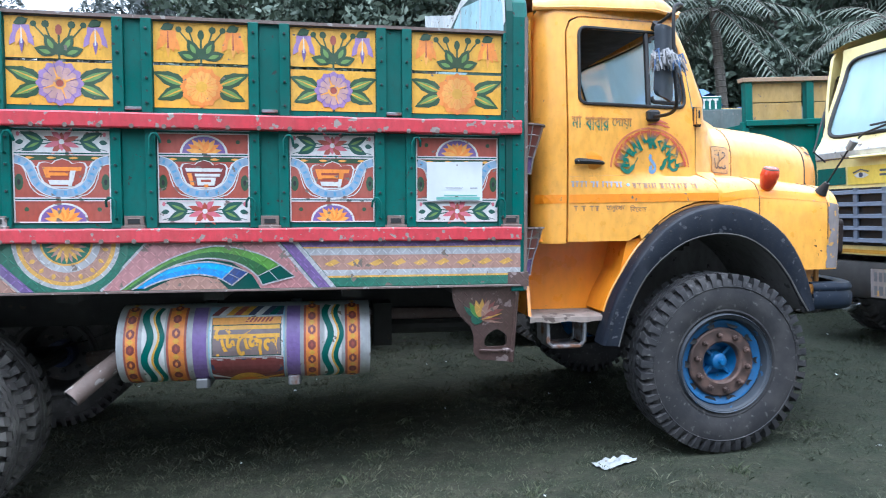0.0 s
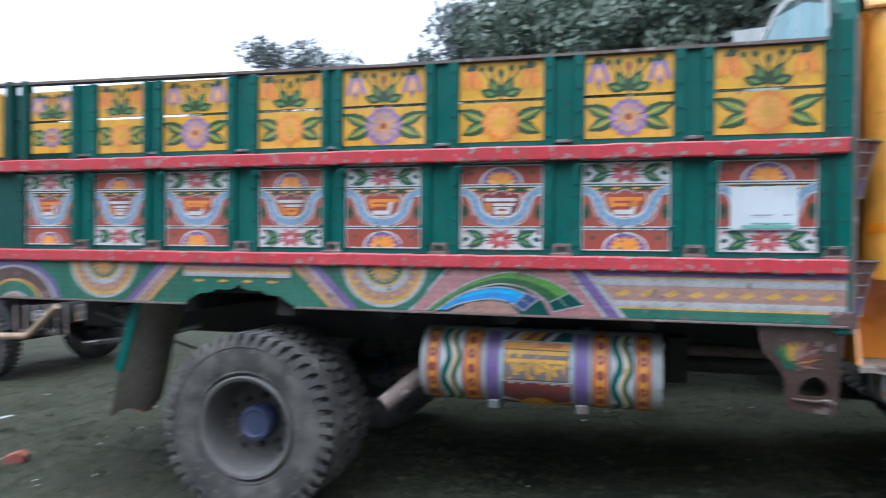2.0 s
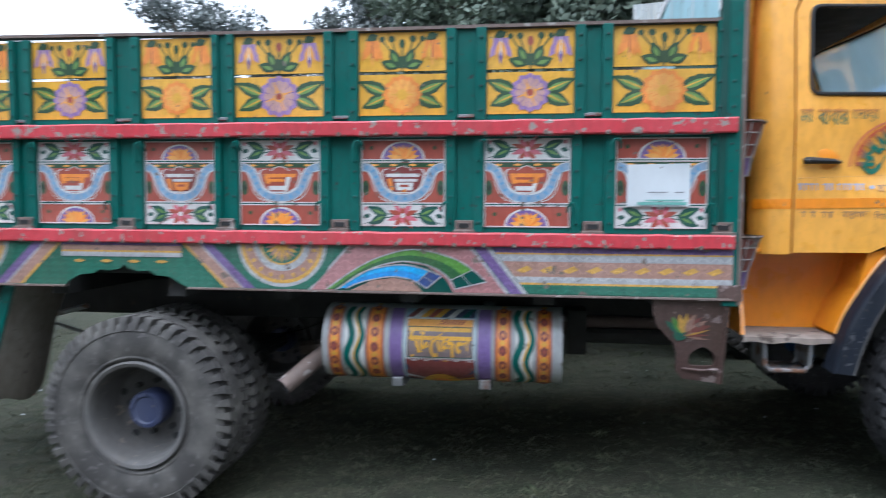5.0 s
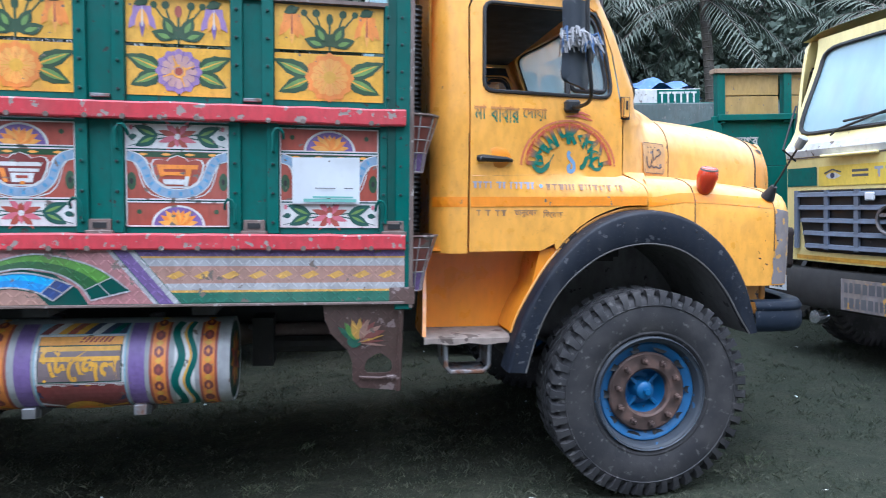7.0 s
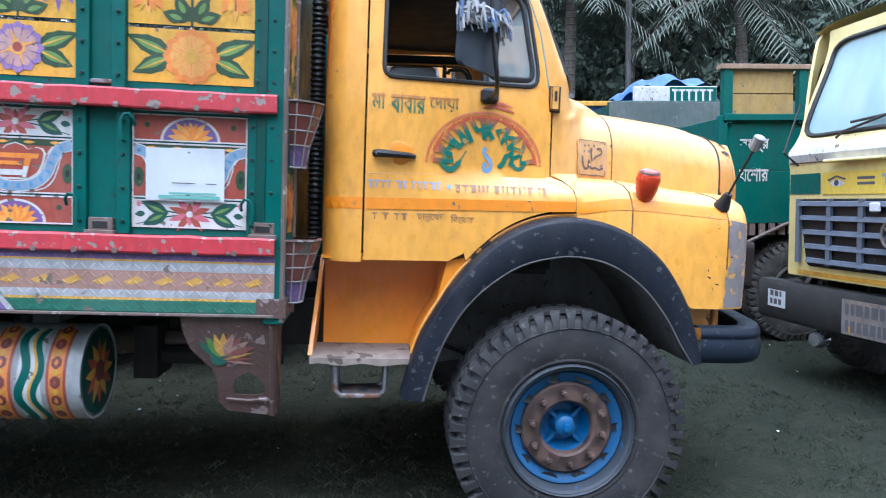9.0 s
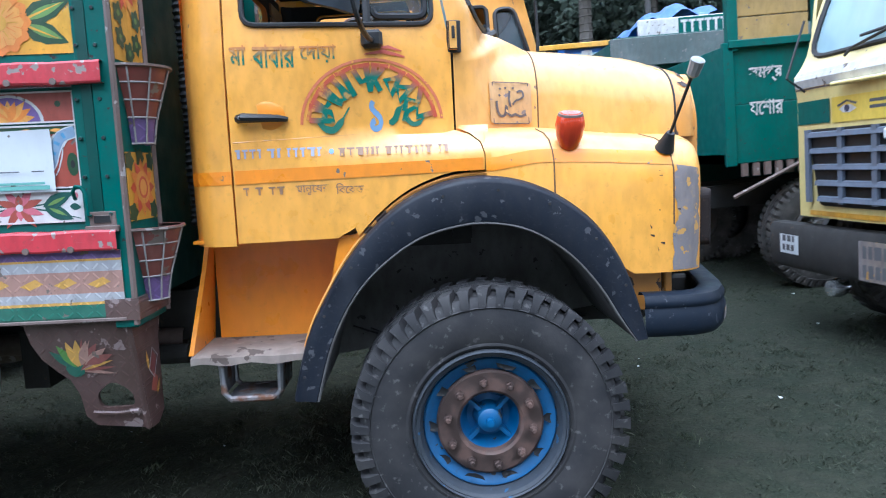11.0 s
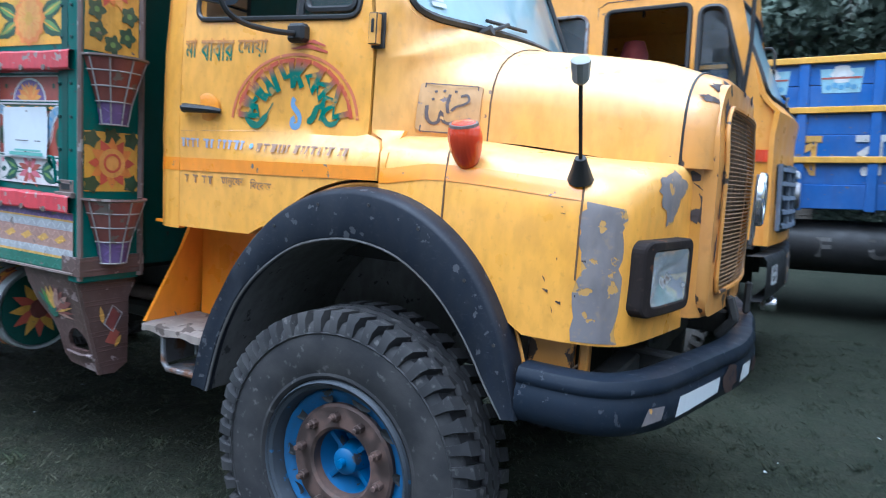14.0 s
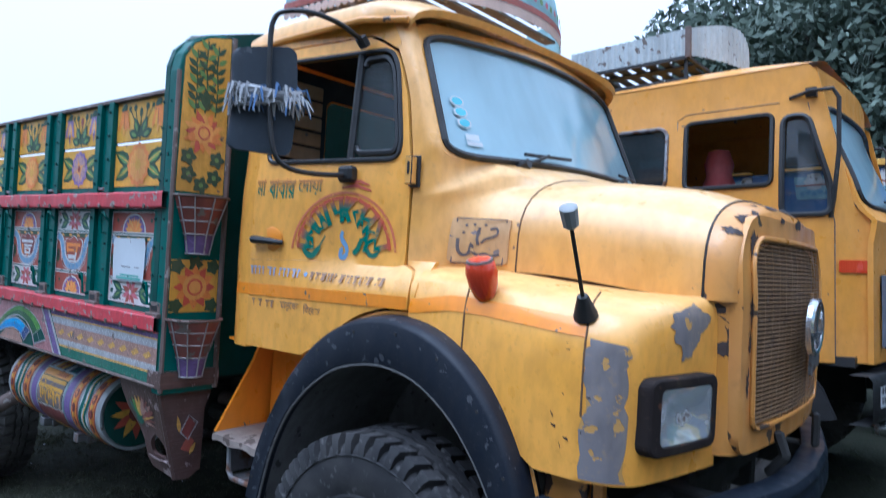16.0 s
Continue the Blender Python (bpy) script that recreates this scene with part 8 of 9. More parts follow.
# ---- the other vehicles ----
def plain_wheel(parent, x, y, z, side, tyre, hubmat, r):
    w = part("wheel", tyre, None, parent)
    w.matrix_basis = pose(x, y, z, 0, 11 * x, 0) @ (Matrix.Identity(4) if side < 0 else Matrix.Scale(-1, 4, (0, 1, 0)))
    m = pose(0, 0, 0, 90) @ Matrix.Scale(-1, 4, (0, 0, 1))
    b = B()
    b.lathe([(0.300, -0.085), (0.295, -0.122), (0.272, -0.128), (0.258, -0.10), (0.24, -0.03), (0.20, -0.02), (0.14, -0.055), (0.12, -0.085), (0.05, -0.09), (0.0, -0.09)], m, 40)
    for i in range(10):
        t = 2 * math.pi * i / 10
        b.tube([(0.165 * math.cos(t), -0.03, 0.165 * math.sin(t)), (0.165 * math.cos(t), -0.07, 0.165 * math.sin(t))], 0.013, 6, 1)
        b.tube([(0.222 * math.cos(t + 0.3), -0.02, 0.222 * math.sin(t + 0.3)), (0.222 * math.cos(t + 0.3), -0.034, 0.222 * math.sin(t + 0.3))], 0.018, 6, 2)
    part("rim", b, [hubmat, STEEL, BLK], w, "dusty steel rim", smooth=True)


CABOVER = paint("cabover_yellow_paint", (0.74, 0.325, 0.022), rough=0.36, wear=0.12, chip=(0.22, 0.13, 0.07), fade=0.2, grime=0.25, dirt=(0.28, 0.16, 0.06))
CREAMY = paint("lemon_yellow_paint", (0.82, 0.60, 0.06), coat=0.3, rough=0.4, wear=0.2, fade=0.15, grime=0.3, fine=1.6)
CREAM = paint("cream_yellow_paint", (0.84, 0.70, 0.27), coat=0.5, rough=0.36, wear=0.12, fade=0.2, grime=0.25, dirt=(0.28, 0.2, 0.08))
BOARDY = paint("dull_yellow_board", (0.42, 0.27, 0.07), wear=0.3, grime=0.5)
FARBLUE = paint("weathered_blue_paint", (0.02, 0.06, 0.15), wear=0.5, grime=0.6)
GRILLE_G = paint("grey_blue_grille", (0.13, 0.16, 0.22), rough=0.5, wear=0.2, fade=0.1, grime=0.4)


def cabover(name, label, m, yellow, style, group):
    """A forward-control lorry cab; x ahead, near side at y = 0, ground at z = 0. Its front stands at x = 1.85."""
    t = thing(name, label, "lorry", m, group)
    W = 2.30
    AX = 1.06
    HT = 3.00 if style == "plain" else 2.86      # roof line

    def side_y(x, z):
        return 0.05 * smoothstep(2.1, 2.9, z) + 0.16 * smoothstep(1.55, 1.88, x) ** 2
    arch = [(AX + 0.62 * math.cos(radians(a)), 0.52 + 0.66 * math.sin(radians(a))) for a in range(165, 14, -15)]
    ol = [(0.0, 1.06), (0.0, HT - 0.18), (0.035, HT - 0.07), (0.13, HT), (1.60, HT), (1.65, HT - 0.06), (1.83, 2.06), (1.90, 1.98), (1.925, 1.92), (1.925, 1.06), (1.66, 1.06)] + [p for p in reversed(arch) if p[1] > 1.06] + [(0.46, 1.06)]
    quarter = rounded(0.32, 2.22, 0.73, 2.68, 0.07)
    dwin = soft_poly([(0.86, 2.21), (1.40, 2.21), (1.40, 2.69), (0.86, 2.69)], 0.05)
    if style == "sleeper":
        quarter, dwin = rounded(0.23, 2.08, 0.77, 2.70, 0.08), soft_poly([(1.14, 2.21), (1.40, 2.21), (1.40, 2.69), (1.14, 2.69)], 0.05)
    vent = soft_poly([(1.46, 2.00), (1.72, 2.00), (1.72, 2.2), (1.60, 2.66), (1.46, 2.66)], 0.06)
    shell = part("cab_shell", B(), yellow, t, "forward-control cab shell")
    for s in (0, 1):
        fy = (lambda y: W - y) if s else (lambda y: y)
        on = lambda x, z, d=0.0: (x, fy(side_y(x, z) - d), z)
        b = B()
        b.sheet(ol, on, 0.08, holes=[quarter, dwin, vent], thick=0.03, depth=(0, -1 if s else 1, 0))
        sp = part("side_panel", b, yellow, shell, smooth=True)
        for hole, mat, r, gl in ((quarter, STEEL, 0.014, GLASS_D), (dwin, BLK, 0.016, None), (vent, BLK, 0.018, GLASS_D)):
            b = B()
            lp = dense(hole, 0.06)
            b.tube([on(x, z, 0.004) for x, z in lp + lp[:1]], r, 6)
            part("window_frame", b, mat, shell, smooth=True)
            if gl:
                b = B()
                b.sheet(hole, lambda x, z: on(x, z, -0.012), 0.1)
                part("window_glass", b, gl, shell).visible_shadow = False
        b = B()
        for pts in ([(0.80, 1.10), (0.80, 2.72), (0.86, 2.76), (1.44, 2.76)], [(1.74, 1.10), (1.74, 1.95), (1.60, 2.74)], [(0.0, 1.92), (1.85, 1.90)]):
            b.tube([on(x, z, 0.0005) for x, z in pts], 0.0035, 5)
        part("door_seam", b, RUSTY, shell)
        b = B()
        b.box((0.02, -0.004, 1.22), (0.72, 0.004, 1.228), 0, Matrix.Translation((0, fy(-0.002), 0)))
        b.box((0.02, -0.004, 1.32), (0.72, 0.004, 1.328), 0, Matrix.Translation((0, fy(-0.002), 0)))
        part("pressed_line", b, CAB_W, shell)
        b = B()
        b.box((0.88, -0.02, 2.02), (1.0, 0.0, 2.05), 0, Matrix.Translation((0, fy(0.0) if not s else W + 0.02, 0)))
        part("door_handle", b, BLK, shell, bevel=0.005)
        b = B()
        b.sheet(rounded(1.76, 1.63, 1.90, 1.71, 0.012), lambda u, v: on(u, v, 0.014), 0.03, thick=0.02, depth=(0, -1 if s else 1, 0))
        part("side_marker", b, AMBER, shell, "orange side marker lamp", bevel=0.006)
        # black mudguard over the wheel
        b = B()
        rows = []
        for x, z in arch:
            dx, dz = (x - AX) / 0.64, (z - 0.52) / 0.64
            rows.append([(x + 0.10 * dx, fy(0.03), z + 0.10 * dz), (x + 0.10 * dx, fy(-0.015), z + 0.10 * dz), (x + 0.0 * dx, fy(-0.02), z), (x, fy(0.45), z)])
        b.grid(rows)
        b.box((AX - 0.78, min(fy(0.0), fy(0.42)), 0.42), (AX - 0.60, max(fy(0.0), fy(0.42)), 0.95))
        part("mudguard", b, BLK, t, "black mudguard", smooth=True)
        plain_wheel(t, AX, fy(0.16), 0.530, -1 if not s else 1, tyre_rear, GREYR, 0.54)
        # mirror bracket
        if style == "crate":
            continue
        b = B()
        b.tube([on(1.50, 2.78, 0.0), on(1.62, 2.80, 0.05), on(1.74, 2.80, 0.10), on(1.77, 2.74, 0.11), on(1.77, 2.4, 0.09), on(1.74, 2.1, 0.03), on(1.72, 1.98, 0.0)], 0.013, 6)
        b.box((-0.03, -0.03, -0.03), (0.03, 0.03, 0.03), 0, Matrix.Translation(on(1.62, 2.80, 0.0)))
        part("mirror_bracket", b, BLK, t, "black tubular mirror bracket", smooth=True)
    # front, bowed in plan

    def fr(u, z, d=0.0):
        """u from 0 (near side) to 1."""
        e = 0.155
        y = e + (W - 2 * e) * u
        lean = 0.23 * smoothstep(1.98, 2.85, z) if z > 1.98 else 0.0
        su = math.sin(math.pi * min(1, max(0, u)))
        bow = 0.07 * su + 0.012 * max(0, su) ** 0.5
        chin = 0.03 * math.exp(-((z - 1.97) / 0.09) ** 2) + 0.07 * (1 - smoothstep(1.93, 2.07, z))
        return (1.855 + bow - lean + chin + d, y + (0.03 * (1 if u < 0.5 else -1) * smoothstep(2.1, 2.9, z)), z)
    b = B()
    scr = soft_poly([(0.02, 2.07), (0.98, 2.07), (0.965, 2.76), (0.035, 2.76)], 0.09)
    b.sheet([(-0.01, 1.06), (1.01, 1.06), (1.01, HT), (-0.01, HT)], fr, 0.07, holes=[scr], thick=0.03, depth=(-1, 0, 0))
    part("front_panel", b, yellow, shell, smooth=True)
    b = B()
    b.sheet(scr, lambda u, z: fr(u, z, -0.006), 0.1)
    part("windscreen", b, GLASS, shell, "pale dusty windscreen with sky reflection in its colour", smooth=True).visible_shadow = False
    b = B()
    lp = dense(scr, 0.06)
    b.tube([fr(u, z, 0.004) for u, z in lp + lp[:1]], 0.018, 6)
    part("windscreen_rubber", b, BLK, shell, smooth=True)
    for u in (0.22, 0.66):
        b = B()
        b.tube([fr(u, 2.03, 0.03), fr(u + 0.02, 2.07, 0.04), fr(u + 0.22, 2.16, 0.04)], 0.009, 6)
        b.tube([fr(u + 0.04, 2.13, 0.028), fr(u + 0.34, 2.17, 0.028)], 0.010, 6)
        part("wiper", b, BLK, shell)
    # roof
    b = B()
    b.grid([[(0.0 + x, y, HT + 0.17 * abs(math.sin(math.pi * min(1, max(0, x / 1.75)))) ** 0.4 * abs(math.sin(math.pi * k / 12)) ** 0.4) for k, y in enumerate([0.045 + (W - 0.09) * j / 12 for j in range(13)])] for x in (0, 0.1, 0.4, 0.8, 1.2, 1.5, 1.62, 1.66)])
    part("roof", b, yellow, shell, smooth=True)
    b = B()
    b.sheet([(0.06, 1.06), (W - 0.06, 1.06), (W - 0.06, HT), (0.06, HT)], lambda u, z: (0.0, u, z), 0.4, thick=0.02, depth=(1, 0, 0))
    b.box((0.02, 0.06, 1.04), (1.84, W - 0.06, 1.10))
    b.box((0.3, 0.2, 1.1), (0.75, W - 0.2, 1.95))
    b.box((1.62, 0.2, 1.5), (1.80, W - 0.2, 2.02))
    part("cab_inside", b, BLK, t, "dark cab inside")
    # grille: a frame, bars and their gaps
    b = B()
    b.sheet(soft_poly([(0.10, 1.14), (0.90, 1.14), (0.95, 1.62), (0.05, 1.62)], 0.03), lambda u, z: fr(u, z, 0.006), 0.1, thick=0.01, depth=(-1, 0, 0))
    gr = part("grille", b, BLK, t, "grey-blue slatted grille")
    for k in range(5):
        z = 1.17 + 0.10 * k
        b = B()
        w = 0.39 + 0.045 * k / 4
        b.grid([[fr(0.5 + w * s / 8, z, 0.010), fr(0.5 + w * s / 8, z, 0.040), fr(0.5 + w * s / 8, z + 0.028, 0.034), fr(0.5 + w * s / 8, z + 0.034, 0.010)] for s in range(-8, 9)])
        part("grille_bar", b, GRILLE_G, gr, smooth=True, angle=30)
    for u in (0.06, 0.22, 0.36, 0.64, 0.78, 0.94):
        b = B()
        b.grid([[fr(u - 0.01, z, 0.012), fr(u - 0.01, z, 0.036), fr(u + 0.01, z, 0.036), fr(u + 0.01, z, 0.012)] for z in (1.16, 1.4, 1.62)])
        part("grille_post", b, GRILLE_G, gr)
    b = B()
    c = Vector(fr(0.5, 1.40, 0.045))
    b.lathe([(0.085, -0.01), (0.085, 0.012), (0.10, 0.016), (0.108, 0.0), (0.108, -0.02)], Matrix.Translation(c) @ pose(0, 0, 0, 0, 90, 0), 28)
    b.box((-0.01, -0.07, 0.02), (0.012, 0.07, 0.045), 0, Matrix.Translation(c))
    b.box((-0.01, -0.014, -0.08), (0.012, 0.014, 0.03), 0, Matrix.Translation(c))
    part("round_emblem", b, STEEL, gr, "round grey emblem", smooth=True)
    for u in (0.42, 0.58):
        b = B()
        b.box((-0.01, -0.035, -0.03), (0.02, 0.035, 0.03), 0, Matrix.Translation(fr(u, 1.565, 0.035)))
        part("marker_light", b, PLAST_W, gr, "small white marker light", bevel=0.008)
    # bumper
    b = B()
    z0, z1 = (0.70, 1.0)
    wb = 0.16 if style == "crate" else 0.02
    b.grid([[(1.72 + 0.28 * math.sin(math.pi * min(1, max(0, 0.12 + 0.76 * u))) ** 0.35 + dd, -wb + (W + 2 * wb) * u, z) for dd, z in ((-0.10, z1), (0.0, z1), (0.02, z1 - 0.03), (0.02, z0 + 0.03), (0.0, z0), (-0.10, z0))] for u in [k / 20 for k in range(21)]])
    bp = part("bumper", b, CHAS if style == "crate" else BLK, t, "dark steel bumper", smooth=True, angle=35)
    bx = lambda u: 1.72 + 0.28 * math.sin(math.pi * (0.12 + 0.76 * u)) ** 0.35 + 0.024
    for u0, u1, v0, v1 in ((0.05, 0.13, 0.80, 0.93), (0.34, 0.50, 0.72, 0.955)):
        d = Deco(lambda u, v, c: (bx(u) + 0.0012 * c, -wb + (W + 2 * wb) * u, v))
        d.rect(u0, v0, (u0 + u1) / 2, v1, PAPER if u0 < 0.2 else PUTTY, 1)
        d.rect((u0 + u1) / 2, v0, u1, v1, PAPER if u0 < 0.2 else PUTTY, 1)
        rnd = random.Random(3)
        for row in (0, 1):
            k = u0 + 0.012
            while k < u1 - 0.02:
                w = rnd.uniform(0.008, 0.02)
                d.rect(k, v0 + 0.02 + row * (v1 - v0) * 0.48, k + w, v0 + 0.02 + row * (v1 - v0) * 0.48 + (v1 - v0) * 0.32, INK, 2)
                k += w + 0.006
        tagged(part("small_board", d.mesh("small_board"), None, bp, "small painted board"), kind="stuff")
    for u in (0.2, 0.8):
        b = B()
        b.lathe([(0.0, 0.05), (0.05, 0.045), (0.062, 0.0), (0.05, -0.06), (0.0, -0.07)], Matrix.Translation((bx(u) - 0.06, W * u, 0.62)) @ pose(0, 0, 0, 0, 90, 0), 14)
        part("fog_lamp", b, CHROME, bp, smooth=True)
    b = B()
    b.tube([(1.05, 0.1, 0.505), (1.05, W - 0.1, 0.505)], 0.06, 8)
    for y in (0.74, 1.50):
        b.box((-5.2, y, 0.72), (1.80, y + 0.08, 0.96))
    for x in (-4.6, -3.4, -2.2, -1.0, 0.2, 1.6):
        b.box((x - 0.05, 0.80, 0.76), (x + 0.05, 1.52, 0.90))
    part("chassis_frame", b, CHAS, t, "dark chassis frame", bevel=0.005)
    for s in (0, 1):
        for dy in (0.14, 0.44):
            plain_wheel(t, -3.2, dy if not s else W - dy, 0.530, (-1 if dy < 0.3 else 1) * (1 if not s else -1), tyre_rear, GREYR, 0.52)
    return t, fr, shell


def lorry_body(t, x0, x1, W, z0, z1, mat, mat2, rows=2, y0=0.0, posts=8, board=None):
    """A high-sided wooden body on a lorry: planks, posts and rails on each side, the walls closed at the ends."""
    body = part("load_body", B(), mat, t, "high-sided body")
    ln = x1 - x0
    b = B()
    b.box((x0, y0 + 0.05, z0), (x1, y0 + W - 0.05, z0 + 0.10))
    b.box((x0, y0 + 0.04, z0), (x0 + 0.05, y0 + W - 0.04, z1))
    b.box((x1 - 0.05, y0 + 0.04, z0), (x1, y0 + W - 0.04, z1 + 0.06))
    part("body_floor", b, mat, body, bevel=0.004)
    for s in (0, 1):
        fy = (lambda y: y0 + W - y) if s else (lambda y: y0 + y)
        zs = [z0 + (z1 - z0) * k / (2 * rows) for k in range(2 * rows + 1)]
        for k in range(2 * rows):
            b = B()
            b.box((x0, min(fy(0.02), fy(0.05)), zs[k] + 0.004), (x1, max(fy(0.02), fy(0.05)), zs[k + 1] - 0.004))
            part("plank", b, (board or mat) if k >= 2 * rows - 2 and board else mat, body, bevel=0.004)
        for i in range(posts + 1):
            x = x0 + ln * i / posts
            b = B()
            b.box((x - 0.05, min(fy(-0.02), fy(0.03)), z0 - 0.02), (x + 0.05, max(fy(-0.02), fy(0.03)), z1 + 0.02))
            part("post", b, mat2, body, bevel=0.006)
        for k in range(1, rows + 1):
            z = z0 + (z1 - z0) * k / rows
            b = B()
            b.box((x0, min(fy(-0.035), fy(0.03)), z - 0.035), (x1, max(fy(-0.035), fy(0.03)), z + 0.035))
            part("rail", b, YEL if board or mat is OLDBLUE else mat2, body, bevel=0.006)
    return body


# the neighbour on the far side, and the one behind the tail
near3, fr3, _s = cabover("parked_lorry", "yellow forward-control lorry with a dark open door window, parked alongside", pose(1.25, 7.00, 0) @ Matrix.Diagonal((1.10, 1.10, 1.030, 1)), CABOVER, "plain", "parked lorries")
lorry_body(near3, -5.0, -0.45, 2.30, 1.05, 2.45, GREEN, GREEN_D)
# red and blue bundles on its seat
b = B()
rnd = random.Random(2)
b.lathe([(0.0, 0.30), (0.07, 0.28), (0.10, 0.18), (0.085, 0.10), (0.12, 0.0), (0.11, -0.25), (0.0, -0.26)], pose(0.98, 0.35, 2.25), 16)
part("seat_cloth", b, paint("red_cloth", (0.22, 0.006, 0.006), rough=0.8, wear=0.1), near3, "red cloth bundle on the seat", smooth=True)
b = B()
b.box((1.18, 0.4, 2.1), (1.30, 0.6, 2.34))
part("blue_box", b, CLOTH_B, near3, "blue box on the dashboard", bevel=0.01)
tail, _f, _s = cabover("parked_lorry", "yellow forward-control lorry with a bare chassis and black drum tanks", pose(-9.52, 7.30, 0), CABOVER, "sleeper", "parked lorries")
for o in tail.children:
    if o.name.startswith(("cab_", "mirror", "grille")):
        o.location.z += 0.15
for x, r in ((-1.1, 0.40), (-2.3, 0.36)):
    b = B()
    b.lathe([(0.0, -0.55), (r * 0.9, -0.54), (r, -0.5), (r, 0.5), (r * 0.9, 0.54), (0.0, 0.55)], pose(x, 0.42, 0.72, 0, 90, 0), 28)
    part("drum_tank", b, BLK, tail, "black drum tank", smooth=True)
b = B()
for k in range(6):
    b.box((0.05 + 0.16 * k, -0.03, 0.62), (0.08 + 0.16 * k, -0.01, 1.02), 0, Matrix.Translation((1.75, 0, 0)))
part("guard_bar", b, RUSTY, tail)
b = B()
b.tube([(1.35, -0.05, 0.62), (2.05, -0.08, 0.62), (2.55, -0.1, 1.0)], 0.045, 8)
part("pipe_rail", b, WOODB, tail, "bent brown pipe", smooth=True)

# the cream-yellow lorry nose to nose with the lead lorry
front_m = Matrix.Translation((4.98, 6.39, 0)) @ Matrix.Rotation(radians(189), 4, "Z") @ Matrix.Translation((-1.86 * 1.12, 0, 0)) @ Matrix.Scale(1.12, 4)
cream, frc, shell_c = cabover("parked_lorry", "cream and yellow forward-control lorry with a grey-blue grille and painted eyes", front_m, CREAM, "crate", "parked lorries")
lorry_body(cream, -5.0, -0.45, 2.30, 1.05, 2.6, GREEN, GREEN_D)
for o in cream.children:
    if not o.name.startswith(("wheel", "chassis", "load")):
        o.location.z -= 0.264
d = Deco(lambda u, v, c: frc(u, v, 0.004 + 0.0016 * c), 0.06)
d.rect(-0.005, 1.885, 1.005, 1.985, WHI, 1)
d.rect(-0.005, 1.872, 1.005, 1.882, RUSTY, 1)
d.rect(-0.005, 1.655, 0.16, 1.80, GREEN, 1)
d.rect(0.84, 1.655, 1.005, 1.80, GREEN, 1)
d.rect(0.17, 1.65, 0.83, 1.80, CREAMY, 1)
d.rect(0.05, 1.075, 0.95, 1.105, YEL, 1)
d.cell = 0.0
for c in (0.24, 0.76):
    d.fill([(c - 0.035, 1.725), (c - 0.015, 1.748), (c + 0.015, 1.748), (c + 0.04, 1.722), (c + 0.012, 1.702), (c - 0.018, 1.705)], WHI, 2)
    d.disc(c, 1.727, 0.011, NAVY, 3, n=12, sq=1.9)
    d.strip([(c - 0.04, 1.745), (c, 1.772), (c + 0.04, 1.75)], 0.012, INK, 3)
for v in (1.71, 1.745):
    d.rect(0.33, v, 0.40, v + 0.018, INK, 2)
    d.rect(0.60, v, 0.67, v + 0.018, INK, 2)
for k in range(4):
    u = 0.425 + 0.042 * k
    d.rect(u, 1.755, u + 0.034, 1.775, GREYP, 2)
    d.rect(u + 0.012, 1.70, u + 0.022, 1.757, GREYP, 2)
part("front_painting", d.mesh("front_painting"), None, shell_c, "painted bands, eyes and plain bars")
b = B()
b.tube([frc(0.06, 1.86, 0.03), frc(0.06, 1.95, 0.14), frc(0.05, 2.3, 0.16)], 0.008, 6)
part("sight_rod", b, BLK, shell_c)
b = B()
b.box((-0.02, -0.02, -0.012), (0.03, 0.45, 0.012), 0, Matrix.Translation(frc(0.22, 1.875, 0.04)))
part("grab_handle", b, CREAM, shell_c, bevel=0.008)


def chassis_only(t, x0, x1, W, y0, tanks=()):
    b = B()
    for y in (y0 + W * 0.33, y0 + W * 0.62):
        b.box((x0, y, 0.78), (x1, y + 0.08, 1.02))
    part("chassis_frame", b, CHAS, t, bevel=0.006)
    for x in (x0 + 0.9, x1 - 0.9):
        for s in (0, 1):
            plain_wheel(t, x, y0 + 0.16 if not s else y0 + W - 0.16, 0.530, -1 if not s else 1, tyre_rear, GREYR, 0.54)


# green tipper body with yellow top boards, lettered
gt = thing("parked_lorry", "dark green lorry body with pale-yellow top boards and white lettering", "lorry", pose(5.05, 7.60, 0), "parked lorries")
chassis_only(gt, 0.0, 5.0, 2.4, 0.0)
gb = lorry_body(gt, 0.0, 5.0, 2.4, 1.26, 2.36, GREEN, GREEN, 1, posts=5)
for k in range(6):
    for z0, z1 in ((2.37, 2.60), (2.61, 2.84)):
        b = B()
        b.box((0.10 + 0.82 * k, 0.02, z0), (0.78 + 0.82 * k, 0.05, z1))
        part("top_board", b, BOARDY, gb, "pale yellow top board", bevel=0.004)
    b = B()
    b.box((0.0 + 0.82 * k, -0.02, 2.30), (0.10 + 0.82 * k, 0.06, 2.88))
    part("post", b, GREEN, gb, bevel=0.005)
b = B()
b.box((-0.04, -0.04, 2.85), (5.0, 0.07, 2.90))
part("top_rail", b, WOODB, gb, "ochre top rail", bevel=0.004)
for body, zz in (("সমগ্র", 2.0), ("যেশার", 1.70)):
    vs, fs = letters(body, 0.1, 0.002)
    ax, bx_ = min(v[0] for v in vs), max(v[0] for v in vs)
    ay, by = min(v[1] for v in vs), max(v[1] for v in vs)
    b = B()
    b.add([(0.20 + (u - ax) / (bx_ - ax) * 0.32, 0.012, zz + (v - ay) / (by - ay) * 0.15) for u, v in vs], fs)
    part("lettering", b, WHI, gb, "white painted lettering")
b = B()
b.tube([(0.0, -0.02, 0.95), (0.75, -0.02, 1.27)], 0.02, 6)
